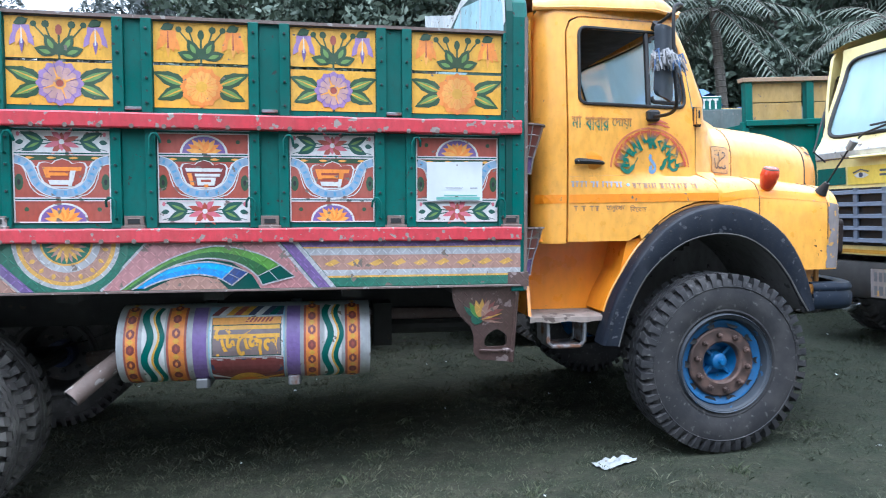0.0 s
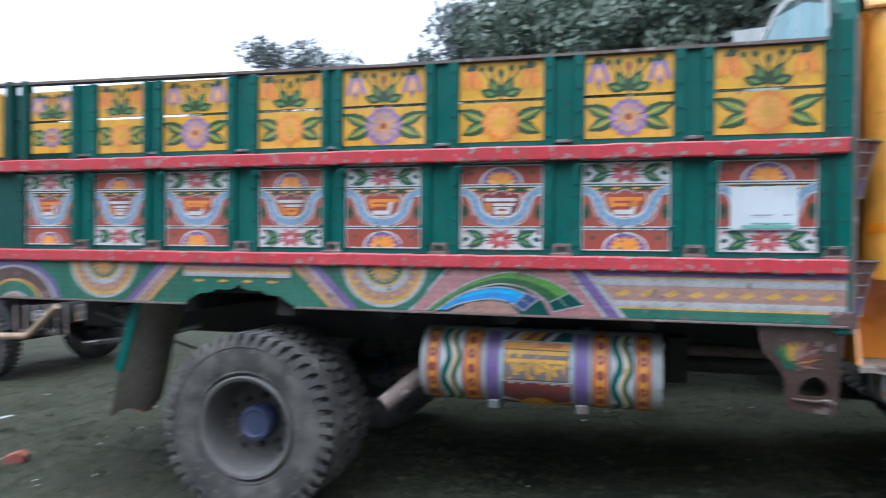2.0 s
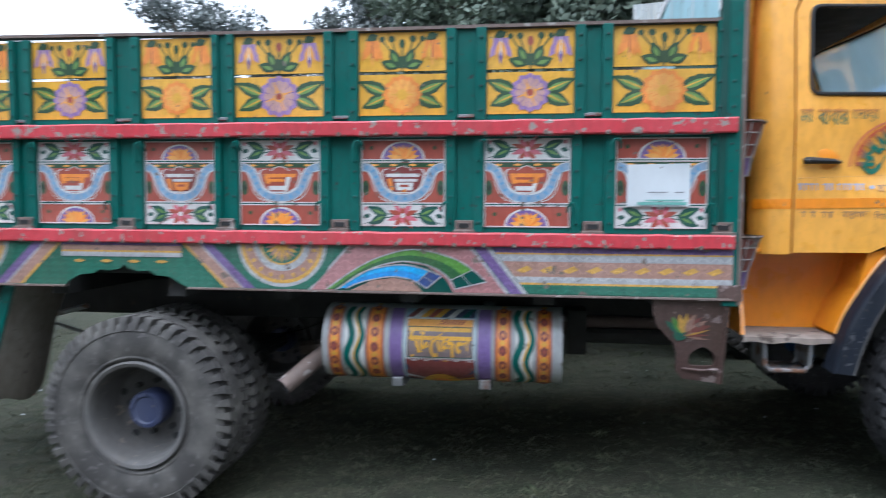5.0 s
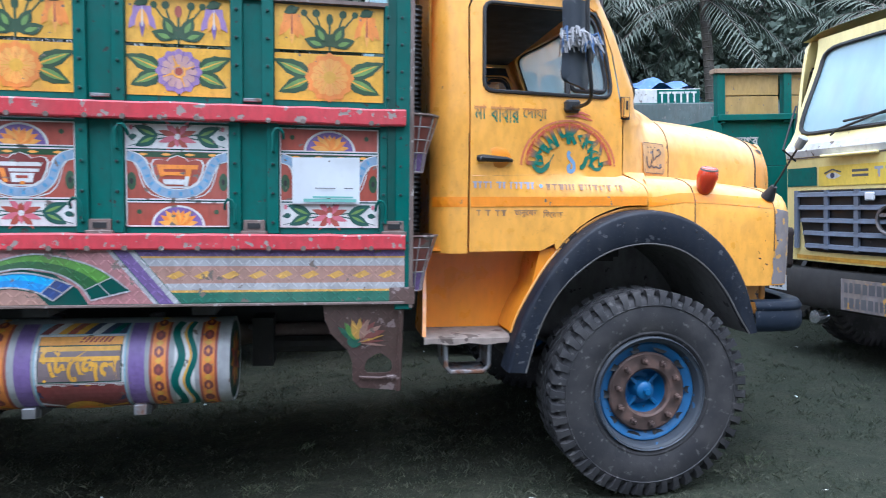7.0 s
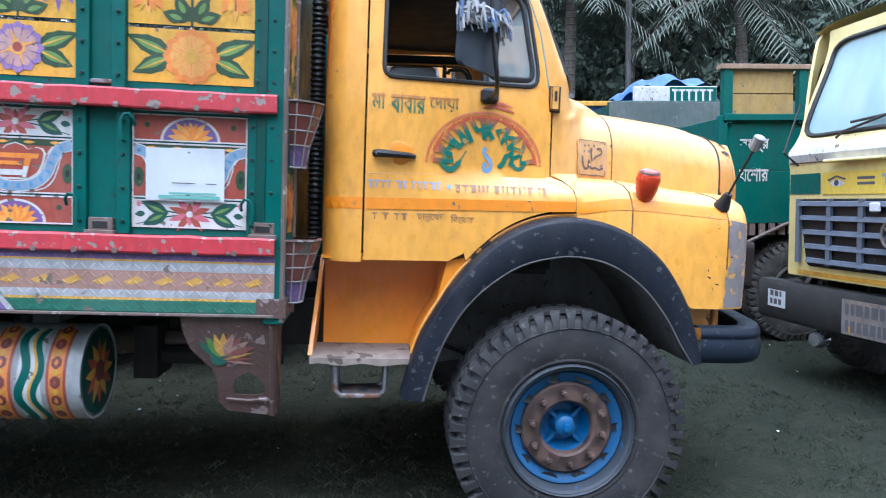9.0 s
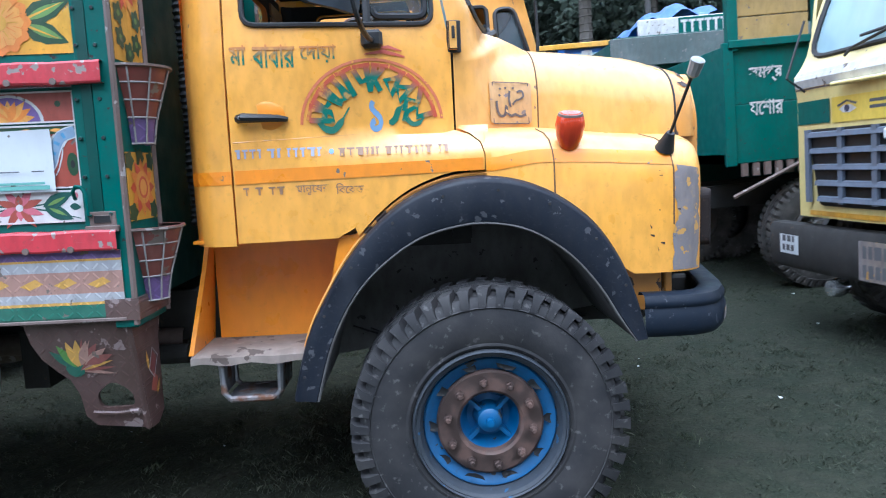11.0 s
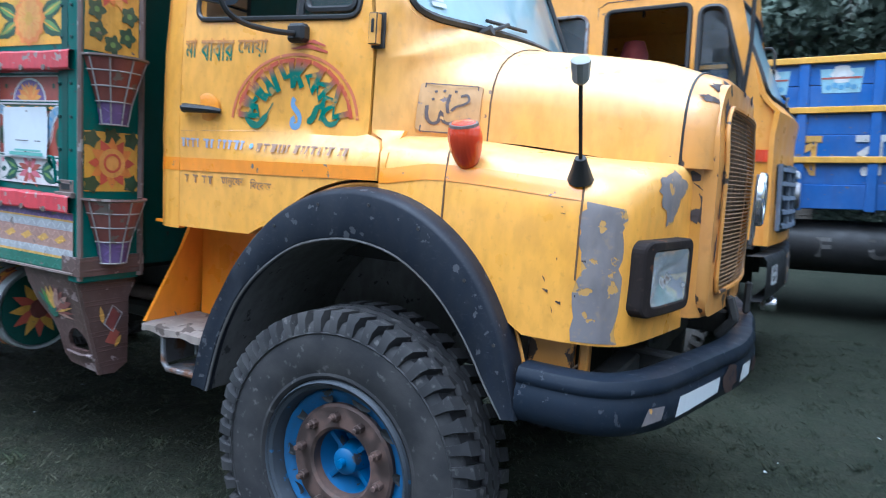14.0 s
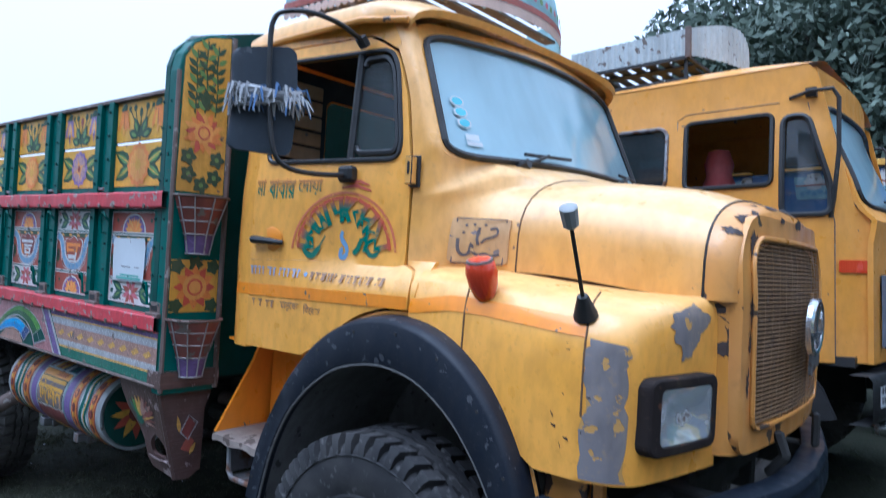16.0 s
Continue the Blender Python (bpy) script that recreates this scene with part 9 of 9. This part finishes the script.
for k in range(12):
    b.box((0.1 + 0.11 * k, 0.0, 1.14), (0.16 + 0.11 * k, 0.03, 1.26))
part("side_guard", b, RUSTY, gt)

# grey-green body behind it with a roof sign and tarpaulin on the load
gg = thing("parked_lorry", "weathered grey-green lorry body carrying a tarpaulin", "lorry", pose(4.58, 9.6, 0), "parked lorries")
chassis_only(gg, 0.0, 5.0, 2.4, 0.0)
GREYG = paint("grey_green_paint", (0.10, 0.13, 0.125), wear=0.5, grime=0.5, chip=(0.2, 0.19, 0.18))
ggb = lorry_body(gg, 0.0, 5.0, 2.4, 1.0, 2.78, GREEN_D, GREEN_D, 2, posts=6)
b = B()
b.box((-0.05, -0.06, 2.46), (5.0, -0.03, 2.80))
part("side_board", b, GREYG, ggb, "weathered grey board", bevel=0.006)
b = B()
b.box((0.42, 0.3, 2.80), (1.60, 0.36, 3.06), 0)
sg = part("sign_board", b, WHI, gg, "white sign board with green bars", bevel=0.01)
d = Deco(lambda u, v, c: (0.42 + u, 0.297 - 0.0015 * c, 2.80 + v))
d.rect(0.50, 0.03, 1.17, 0.25, GREEN, 1)
for k in range(6):
    d.rect(0.53 + 0.1 * k, 0.19, 0.62 + 0.1 * k, 0.22, WHI, 2)
    d.rect(0.56 + 0.1 * k, 0.06, 0.59 + 0.1 * k, 0.19, WHI, 2)
for k in range(12):
    d.fill([(0.1 * k, 0.0), (0.1 * k + 0.05, -0.03), (0.1 * k + 0.1, 0.0), (0.1 * k + 0.05, 0.03)], TEALB, 1)
part("sign_painting", d.mesh("sign_painting"), None, sg)
b = B()
rows = []
for i in range(17):
    s = i / 16
    rows.append([(0.48 + 1.2 * s, 0.38 + 1.5 * q, 2.96 + 0.32 * abs(math.sin(math.pi * s)) ** 0.6 * (0.5 + 0.5 * math.sin(math.pi * q)) + 0.05 * math.sin(17 * s + 3 * q) + 0.05 * math.sin(11 * q)) for q in [j / 8 for j in range(9)]])
b.grid(rows)
single("tarpaulin", b, paint("blue_tarpaulin", (0.03, 0.12, 0.36), rough=0.5, wear=0.3, chip=(0.5, 0.55, 0.6)), "crumpled blue tarpaulin over a load", "tarpaulin", pose(4.58, 9.6, 0), smooth=True)

# blue lorry across the end
bt = thing("parked_lorry", "bright blue painted lorry body with a lettered black tank", "lorry", pose(0.6, 10.6, 0), "parked lorries")
chassis_only(bt, 0.0, 6.4, 2.4, 0.0)
bb = lorry_body(bt, 0.0, 6.4, 2.4, 1.29, 2.92, OLDBLUE, OLDBLUE, 3, posts=9)
d = Deco(lambda u, v, c: (u, 0.017 - 0.0015 * c, v))
for k in range(9):
    u = 0.12 + 0.711 * k
    d.fill([(u + 0.06, 2.56), (u + 0.42, 2.56), (u + 0.45, 2.82), (u + 0.03, 2.82)], SKY2, 1)
    d.disc(u + 0.24, 2.76, 0.10, WHI, 2, n=14, wavy=0.15, lobes=6)
    d.strip([(u + 0.05, 2.72), (u + 0.43, 2.72)], 0.02, BRK, 3)
    for q in range(5):
        d.disc(u + 0.12 + 0.06 * q, 2.62 + 0.02 * (q % 2), 0.03, SKY, 3, n=8)
    d.fill([(u + 0.08, 1.94), (u + 0.44, 1.94), (u + 0.44, 2.25), (u + 0.08, 2.25)], SKY, 0.5) if k < 3 else None
tagged(part("body_painting", d.mesh("body_painting"), None, bb, "pale flower panels"), kind="stuff")
for k, ch in enumerate("রবরবরবর"):
    vs, fs = letters(ch, 0.4, 0.008)
    ax, bx_ = min(v[0] for v in vs), max(v[0] for v in vs)
    ay, by = min(v[1] for v in vs), max(v[1] for v in vs)
    b = B()
    u0 = 0.9 + 0.62 * k
    b.add([(u0 + (u - ax) / (bx_ - ax) * 0.30, 0.008, 1.66 + (v - ay) / (by - ay) * 0.44) for u, v in vs], fs, 0)
    part("letter", b, S_YEL if k % 2 else WHI, bb, "white and yellow painted letter")
b = B()
b.lathe([(0.0, -1.6), (0.29, -1.58), (0.30, -1.55), (0.30, 1.55), (0.29, 1.58), (0.0, 1.6)], pose(4.0, 0.36, 0.86, 0, 90, 0), 28)
bk = part("drum_tank", b, BLK, bt, "black drum tank with grey lettering", smooth=True)
for k, ch in enumerate("FU"):
    vs, fs = letters(ch, 0.3, 0.01)
    b = B()
    b.add([(3.05 + 0.52 * k + u * 1.2, 0.36 - 0.304 * math.cos((v - 0.1) / 0.3), 0.86 + 0.304 * math.sin((v - 0.1) / 0.3)) for u, v in vs], fs)
    part("letter", b, GREYR, bk, "grey painted letter")

# far blue lorry on the left
fb = thing("parked_lorry", "distant blue lorry body with a yellow band", "lorry", pose(-31.0, 20.0, 0), "parked lorries")
chassis_only(fb, 0.0, 6.0, 2.4, 0.0)
lorry_body(fb, 0.0, 6.0, 2.4, 1.1, 3.1, FARBLUE, OLDBLUE, 2, posts=7)


def carrier_crown():
    """The ribbed tin crown standing on the neighbour's roof: a straight flank, a domed front and an open slatted floor."""
    t = thing("roof_crown", "pale ribbed tin carrier standing on the neighbouring lorry's roof", "roof carrier", pose(1.16, 7.18, 3.04))
    L_, W_, z0, z1 = 1.0, 1.35, 0.30, 0.51
    b = B()
    for x in (0.03, L_ - 0.03):
        for y in (0.03, W_ - 0.03):
            b.tube([(x, y, 0.02), (x, y, z0 + 0.02)], 0.016, 6)
    for y in (0.0, W_):
        b.box((0, y - 0.012, z0 - 0.03), (L_, y + 0.012, z0))
        b.box((0, y - 0.010, 0.10), (L_, y + 0.010, 0.13))
    for x in (0.0, L_):
        b.box((x - 0.012, 0, z0 - 0.03), (x + 0.012, W_, z0))
    part("crown_frame", b, BLK, t, bevel=0.003)

    def ribbed(name, pts, top):
        """A corrugated sheet along a plan line, with its top edge."""
        b = B()
        rows = []
        for i, (x, y, nx, ny) in enumerate(pts):
            k = 0.012 if i % 4 < 2 else 0.0
            rows.append([(x + nx * k, y + ny * k, z0), (x + nx * k, y + ny * k, top(i / (len(pts) - 1)))])
        b.grid(rows)
        part(name, b, TINW, t, "pale ribbed tin sheet")
    n = 64
    for y, s in ((0.0, -1), (W_, 1)):
        ribbed("tin_flank", [(L_ * i / n, y, 0, s) for i in range(n + 1)], lambda f: z1 - 0.02 * (1 - f))
    n = 88
    bow = lambda f: L_ + 0.22 * math.sin(math.pi * f)
    ribbed("tin_front", [(bow(i / n), W_ * i / n, 1, 0) for i in range(n + 1)], lambda f: z1 + 0.10 * math.sin(math.pi * min(1, f * 1.25)) - 0.16 * smoothstep(0.35, 1.0, f))
    b = B()
    for y in (0.0,):
        b.box((L_ - 0.02, y - 0.02, z0 - 0.02), (L_ + 0.02, y + 0.015, z1 + 0.01))
    part("corner_bar", b, RUSTY, t, bevel=0.003)
    for k in range(8):
        b = B()
        b.box((0.04 + 0.12 * k, 0.0, z0 - 0.02), (0.105 + 0.12 * k, W_, z0 - 0.005))
        part("floor_bar", b, BLK, t)
    for k in range(4):
        b = B()
        b.box((0.0, 0.15 + 0.33 * k, z0 - 0.035), (L_, 0.25 + 0.33 * k, z0 - 0.022))
        part("floor_bar", b, BLK, t)


carrier_crown()

# ---- trees ----
def leaf_material(name, c, c2, rough=0.55):
    m, n, l, b = _nodes(name)
    g = n.new("ShaderNodeNewGeometry")
    inf = n.new("ShaderNodeObjectInfo")
    col = _mixc(n, l, g.outputs["Random Per Island"], c, c2)
    col = _mixc(n, l, _range(n, l, inf.outputs["Random"], 0, 1, 0.0, 0.35), col, (c2[0] * 0.5, c2[1] * 0.55, c2[2] * 0.6))
    l.new(col, b.inputs["Base Color"])
    b.inputs["Roughness"].default_value = rough
    b.inputs["Specular IOR Level"].default_value = 0.22
    return m


# the air's haze is mixed into these leaf colours, most into the far ones
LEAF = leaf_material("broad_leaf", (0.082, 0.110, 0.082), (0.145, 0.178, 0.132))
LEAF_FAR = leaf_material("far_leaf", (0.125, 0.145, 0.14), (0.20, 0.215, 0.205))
FROND = leaf_material("palm_leaflet", (0.085, 0.104, 0.082), (0.138, 0.160, 0.122))
BARK = paint("bark", (0.10, 0.085, 0.065), rough=0.9, wear=0.4, grime=0.4)


def leaves(centres, radii, count, size, seed, mat, name):
    """Many small leaf faces strewn in clumps, with gaps between."""
    rng = np.random.default_rng(seed)
    pick = rng.integers(0, len(centres), count)
    c, r = np.array(centres)[pick], np.array(radii)[pick]
    d = rng.normal(0, 1, (count, 3))
    d /= np.linalg.norm(d, axis=1)[:, None]
    p = c + d * (r * rng.random(count) ** 0.45)[:, None] * np.array([1, 1, 0.75])
    a, b2 = rng.normal(0, 1, (count, 3)), rng.normal(0, 1, (count, 3))
    a /= np.linalg.norm(a, axis=1)[:, None]
    b2 -= a * (a * b2).sum(1)[:, None]
    b2 /= np.linalg.norm(b2, axis=1)[:, None]
    s = (size * rng.uniform(0.6, 1.4, count))[:, None]
    v = np.stack([p - a * s, p + b2 * s * 0.45, p + a * s, p - b2 * s * 0.45], 1).reshape(-1, 3)
    k = np.arange(count) * 4
    me = bpy.data.meshes.new(name)
    me.from_pydata(v.tolist(), [], np.stack([k, k + 1, k + 2, k + 3], 1).tolist())
    me.materials.append(mat)
    return me


def tree(height, spread, seed, count, size, mat, label):
    rnd = random.Random(seed)
    t = thing("tree", label, "tree", pose(0, 0, -200 * 0))
    trunk, ends = B(), []
    top = height * 0.62
    path = [(0, 0, -0.1)]
    for i in range(1, 7):
        path.append((path[-1][0] + rnd.uniform(-0.02, 0.02) * height, path[-1][1] + rnd.uniform(-0.02, 0.02) * height, top * i / 6))
    r0 = height * 0.022
    trunk.tube(path, [r0 * (1 - 0.1 * i) for i in range(7)], 8)
    for k in range(11):
        i = rnd.randint(2, 6)
        a = k * 2.4 + rnd.uniform(-0.4, 0.4)
        ln = spread * rnd.uniform(0.45, 0.95) * (1.15 - 0.08 * i)
        up = height * rnd.uniform(0.10, 0.34)
        s = Vector(path[i])
        mid = s + Vector((math.cos(a) * ln * 0.5, math.sin(a) * ln * 0.5, up * 0.65))
        e = s + Vector((math.cos(a) * ln, math.sin(a) * ln, up))
        trunk.tube([s, mid, e], [r0 * 0.42, r0 * 0.28, r0 * 0.1], 6)
        ends += [e, mid]
        for q in range(3):
            f = mid + Vector((rnd.uniform(-1, 1), rnd.uniform(-1, 1), rnd.uniform(0.1, 0.9))) * spread * 0.38
            trunk.tube([mid, f], [r0 * 0.2, r0 * 0.06], 5)
            ends.append(f)
    ends.append(Vector((path[-1][0], path[-1][1], height * 0.93)))
    part("trunk", trunk, BARK, t, smooth=True)
    part("crown", leaves([tuple(e) for e in ends], [spread * rnd.uniform(0.16, 0.34) for e in ends], count, size, seed, mat, "crown"), None, t)
    return t


def palm(height, seed):
    rnd = random.Random(seed)
    t = thing("palm_tree", "tall coconut palm with drooping grey-green fronds", "tree", pose(0, 0, 0), "palms behind the lorries")
    b = B()
    lean = rnd.uniform(-0.08, 0.08)
    path = [(lean * z * z / height, 0, z) for z in [height * k / 10 for k in range(11)]]
    b.tube(path, [0.17 - 0.006 * k for k in range(11)], 9)
    for k in range(40):
        z = height * (k + 0.5) / 40
        x = lean * z * z / height
        r = 0.17 - 0.06 * z / height + 0.012
        b.lathe([(r - 0.012, -0.02), (r, 0.0), (r - 0.012, 0.02)], pose(x, 0, z), 9)
    part("trunk", b, BARK, t, smooth=True)
    tip = Vector(path[-1])
    b = B()
    for k in range(19):
        a = k * 2.399 + rnd.uniform(-0.2, 0.2)
        el = rnd.uniform(-0.5, 0.9)
        ln = rnd.uniform(2.0, 2.9)
        pts = []
        for i in range(13):
            s = i / 12
            out = ln * (s * math.cos(el * (1 - s * 0.7)))
            up = ln * (math.sin(el) * s - 0.62 * s * s)
            pts.append(tip + Vector((math.cos(a) * out, math.sin(a) * out, up)))
        b.tube(pts, [0.022 * (1 - 0.85 * i / 12) for i in range(13)], 5, 0)
        side = Vector((-math.sin(a), math.cos(a), 0))
        for i in range(26):
            s = 0.08 + 0.92 * i / 26
            q = s * 12
            j = min(int(q), 11)
            p = pts[j].lerp(pts[j + 1], q - j)
            fw = (pts[j + 1] - pts[j]).normalized()
            wl = 0.62 * math.sin(math.pi * min(1, s * 0.9 + 0.12)) ** 0.6
            for sg in (-1, 1):
                e = p + side * sg * wl * 0.75 + fw * wl * 0.4 + Vector((0, 0, -wl * rnd.uniform(0.35, 0.75)))
                m = p.lerp(e, 0.5) + Vector((0, 0, 0.06 * wl))
                w = fw * 0.022
                b.add([p - w, p + w, m + w, m - w, e], [(0, 1, 2, 3), (3, 2, 4)], 1)
    part("crown", b, [BARK, FROND], t)
    return t


def place(ob, spots, group):
    ob["group"] = group
    first = True
    for x, y, s, a in spots:
        m = Matrix.Translation((x, y, 0)) @ Matrix.Rotation(a, 4, "Z")
        if first:
            ob.matrix_basis = m @ Matrix.Scale(s, 4)
            first = False
        else:
            c = copy_thing(ob, m)
            c.scale = (s, s, s)


# far wood: the haze of distance is put into its leaf colour
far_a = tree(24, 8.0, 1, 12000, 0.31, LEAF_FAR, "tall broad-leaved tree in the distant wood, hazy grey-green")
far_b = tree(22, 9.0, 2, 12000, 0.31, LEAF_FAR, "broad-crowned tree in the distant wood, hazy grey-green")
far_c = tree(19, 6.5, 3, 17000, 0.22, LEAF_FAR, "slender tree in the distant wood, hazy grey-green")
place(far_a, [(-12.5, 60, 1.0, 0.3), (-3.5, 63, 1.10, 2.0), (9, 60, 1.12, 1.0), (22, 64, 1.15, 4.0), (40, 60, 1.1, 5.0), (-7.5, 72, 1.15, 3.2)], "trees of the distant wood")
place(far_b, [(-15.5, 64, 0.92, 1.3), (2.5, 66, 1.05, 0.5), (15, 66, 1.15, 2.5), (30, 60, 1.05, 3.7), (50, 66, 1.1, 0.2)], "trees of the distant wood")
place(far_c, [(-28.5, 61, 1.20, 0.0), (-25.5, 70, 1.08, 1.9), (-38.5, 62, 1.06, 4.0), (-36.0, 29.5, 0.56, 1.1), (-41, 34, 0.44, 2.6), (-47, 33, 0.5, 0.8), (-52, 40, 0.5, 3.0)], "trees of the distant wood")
# nearer grove on the right; trees at negative y are unseen, added behind the camera to block low sky light
near_a = tree(11, 4.6, 11, 20000, 0.125, LEAF, "dark leafy tree of the grove, with unseen copies added to block low light")
near_b = tree(9, 4.2, 12, 20000, 0.125, LEAF, "dense dark-green tree of the grove, with unseen copies added to block low light")
place(near_a, [(1.8, 25, 0.95, 0.0), (-0.2, 23.6, 1.12, 2.9), (3.2, 22.6, 1.05, 4.6), (6.0, 24, 1.05, 1.1), (11.5, 22.5, 1.1, 2.3), (18, 21, 1.1, 3.9), (24, 20, 1.1, 5.2), (15, 28, 1.3, 0.7), (29, 26, 1.2, 2.2), (8.5, 30, 1.2, 4.4), (-19, -13, 1.0, 0.6), (-8, -14.5, 1.1, 3.1), (3.5, -14, 1.05, 5.0), (14, -13, 1.1, 1.4), (21, -4, 1.1, 2.5)], "trees of the grove")
place(near_b, [(3.5, 28, 1.15, 0.4), (-1.8, 26.5, 1.25, 2.2), (1.2, 22.0, 1.1, 5.3), (9.0, 20.5, 1.0, 1.9), (14.3, 19.5, 1.1, 3.0), (21, 24, 1.25, 4.2), (20.0, 16, 1.0, 0.1), (27, 17, 1.1, 2.7), (34, 21, 1.3, 1.0), (-13.5, -13, 1.1, 2.0), (-2.2, -13, 1.1, 0.9), (9, -13.5, 1.15, 4.4), (18.5, -9.5, 1.1, 3.3), (-25, -9, 1.1, 5.1)], "trees of the grove")
palm_a = palm(6.2, 21)
palm_b = palm(7.4, 22)
place(palm_a, [(10.2, 16.2, 1.0, 0.2), (13.6, 15.2, 0.9, 2.2), (6.1, 17.0, 1.1, 4.1)], "palms behind the lorries")
place(palm_b, [(8.2, 18.6, 1.0, 1.0), (16.8, 17.0, 1.0, 3.0), (3.4, 21, 1.1, 5.0)], "palms behind the lorries")


def thicket():
    rng = random.Random(9)
    cs, rs = [], []
    for k in range(260):
        x = rng.uniform(-3, 34)
        cs.append((x, 27 - 0.30 * x + rng.uniform(-1.5, 1.5) + (3 if x < 4 else 0), rng.uniform(0.4, 3.2) if k < 150 else rng.uniform(2.5, 6.0)))
        rs.append(rng.uniform(0.7, 1.6))
    ob = new("thicket", leaves(cs, rs, 90000, 0.14, 31, LEAF, "thicket"))
    tagged(ob, "dense dark undergrowth below the grove", "bushes", kind="stuff")
    cs, rs = [], []
    for k in range(170):
        x = rng.uniform(-75, 45)
        cs.append((x, 58 + rng.uniform(-4, 4) - (22 if x < -34 else 0), rng.uniform(0.6, 7.0 if x > -17 else 4.0)))
        rs.append(rng.uniform(1.8, 3.2))
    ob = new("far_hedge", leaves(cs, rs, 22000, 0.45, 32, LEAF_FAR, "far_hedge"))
    tagged(ob, "hazy hedge and undergrowth along the field's edge", "hedge", kind="stuff")


thicket()

# ---- small things on the field ----
def crumpled(name, label, cat, x, y, w, d, h, mat, seed, turn=0.0):
    rng = random.Random(seed)
    b = B()
    n = 9
    rows = []
    for i in range(n):
        row = []
        for j in range(n):
            u, v = i / (n - 1) - 0.5, j / (n - 1) - 0.5
            edge = 1 - 0.25 * noise.noise((u * 3 + seed, v * 3, 0))
            z = h * max(0, noise.noise((u * 4 + seed, v * 4, seed * 1.7)) + 0.35) * (1 - 1.3 * max(abs(u), abs(v)))
            row.append((u * w * edge, v * d * edge * (1 - 0.4 * (u + 0.5)), 0.006 + max(0, z)))
        rows.append(row)
    b.grid(rows)
    single(name, b, mat, label, cat, pose(x, y, lie(x, y), 0, 0, turn), smooth=True, angle=50)


crumpled("plastic_bag", "torn white plastic scrap lying on the grass", "litter", 1.60, 3.67, 0.22, 0.13, 0.06, DULLW, 3, 15)
crumpled("plastic_bag", "crumpled white plastic bag on the grass", "litter", -5.91, 4.93, 0.37, 0.25, 0.11, DULLW, 5, 30)
crumpled("paper_scrap", "small white paper scrap on the grass", "litter", -6.08, 5.61, 0.16, 0.08, 0.02, DULLW, 6, 70)
crumpled("paper_scrap", "small white paper scrap on the grass", "litter", -4.90, 6.11, 0.14, 0.06, 0.02, DULLW, 7, 10)
crumpled("paper_scrap", "small pale scrap on the grass", "litter", -4.78, 4.30, 0.10, 0.05, 0.02, DULLW, 8, 40)


def broken_brick(x, y, s, turn):
    b = B()
    ol = [(-0.06, 0.0), (0.055, 0.0), (0.065, 0.045), (0.02, 0.075), (-0.03, 0.06), (-0.062, 0.05)]
    b.sheet(ol, lambda u, v: (u * s, -0.045 * s, v * s), 0.05, thick=0.09 * s)
    single("broken_brick", b, paint("brick", (0.30, 0.085, 0.055), rough=0.9, wear=0.4), "broken red brick lying on the grass", "brick", pose(x, y, lie(x, y) - 0.004, 0, 0, turn), bevel=0.006)


broken_brick(-4.57, 4.32, 1.2, 25)
broken_brick(-4.75, 6.0, 1.0, 70)
rng_s = random.Random(14)
b = B()
for k in range(160):
    x, y = rng_s.uniform(-8, 7), rng_s.uniform(0.8, 7.5)
    s = rng_s.uniform(0.006, 0.018)
    z = lie(x, y)
    a = rng_s.uniform(0, 6.28)
    b.add([(x + s * math.cos(a), y + s * math.sin(a), z + 0.012), (x + s * math.cos(a + 2.2), y + s * math.sin(a + 2.2), z + 0.018), (x + s * math.cos(a + 4.1), y + s * math.sin(a + 4.1), z + 0.010)], [(0, 1, 2)])
tagged(new("dry_leaf_bits", mesh_of("dry_leaf_bits", b, PAPER)), "pale dry bits strewn on the grass", "litter", kind="stuff")

# light pole and the sagging wire by the grove
b = B()
b.tube([(0, 0, -0.1), (0, 0, 7.5)], [0.075, 0.06], 10)
single("light_pole", b, GREYR, "grey concrete pole by the grove", "pole", pose(7.45, 16.6, 0), smooth=True)
for x, y in ((4.9, 14.6), (7.4, 14.6)):
    b = B()
    b.tube([(0, 0, -0.1), (0, 0, 2.9)], 0.035, 8)
    b.tube([(0, 0, 2.85), (1.2, 0, 2.82), (2.5, 0, 2.85)], 0.012, 5)
    single("fence_post", b, GREYR, "grey fence post with a wire", "fence", pose(x, y, 0))
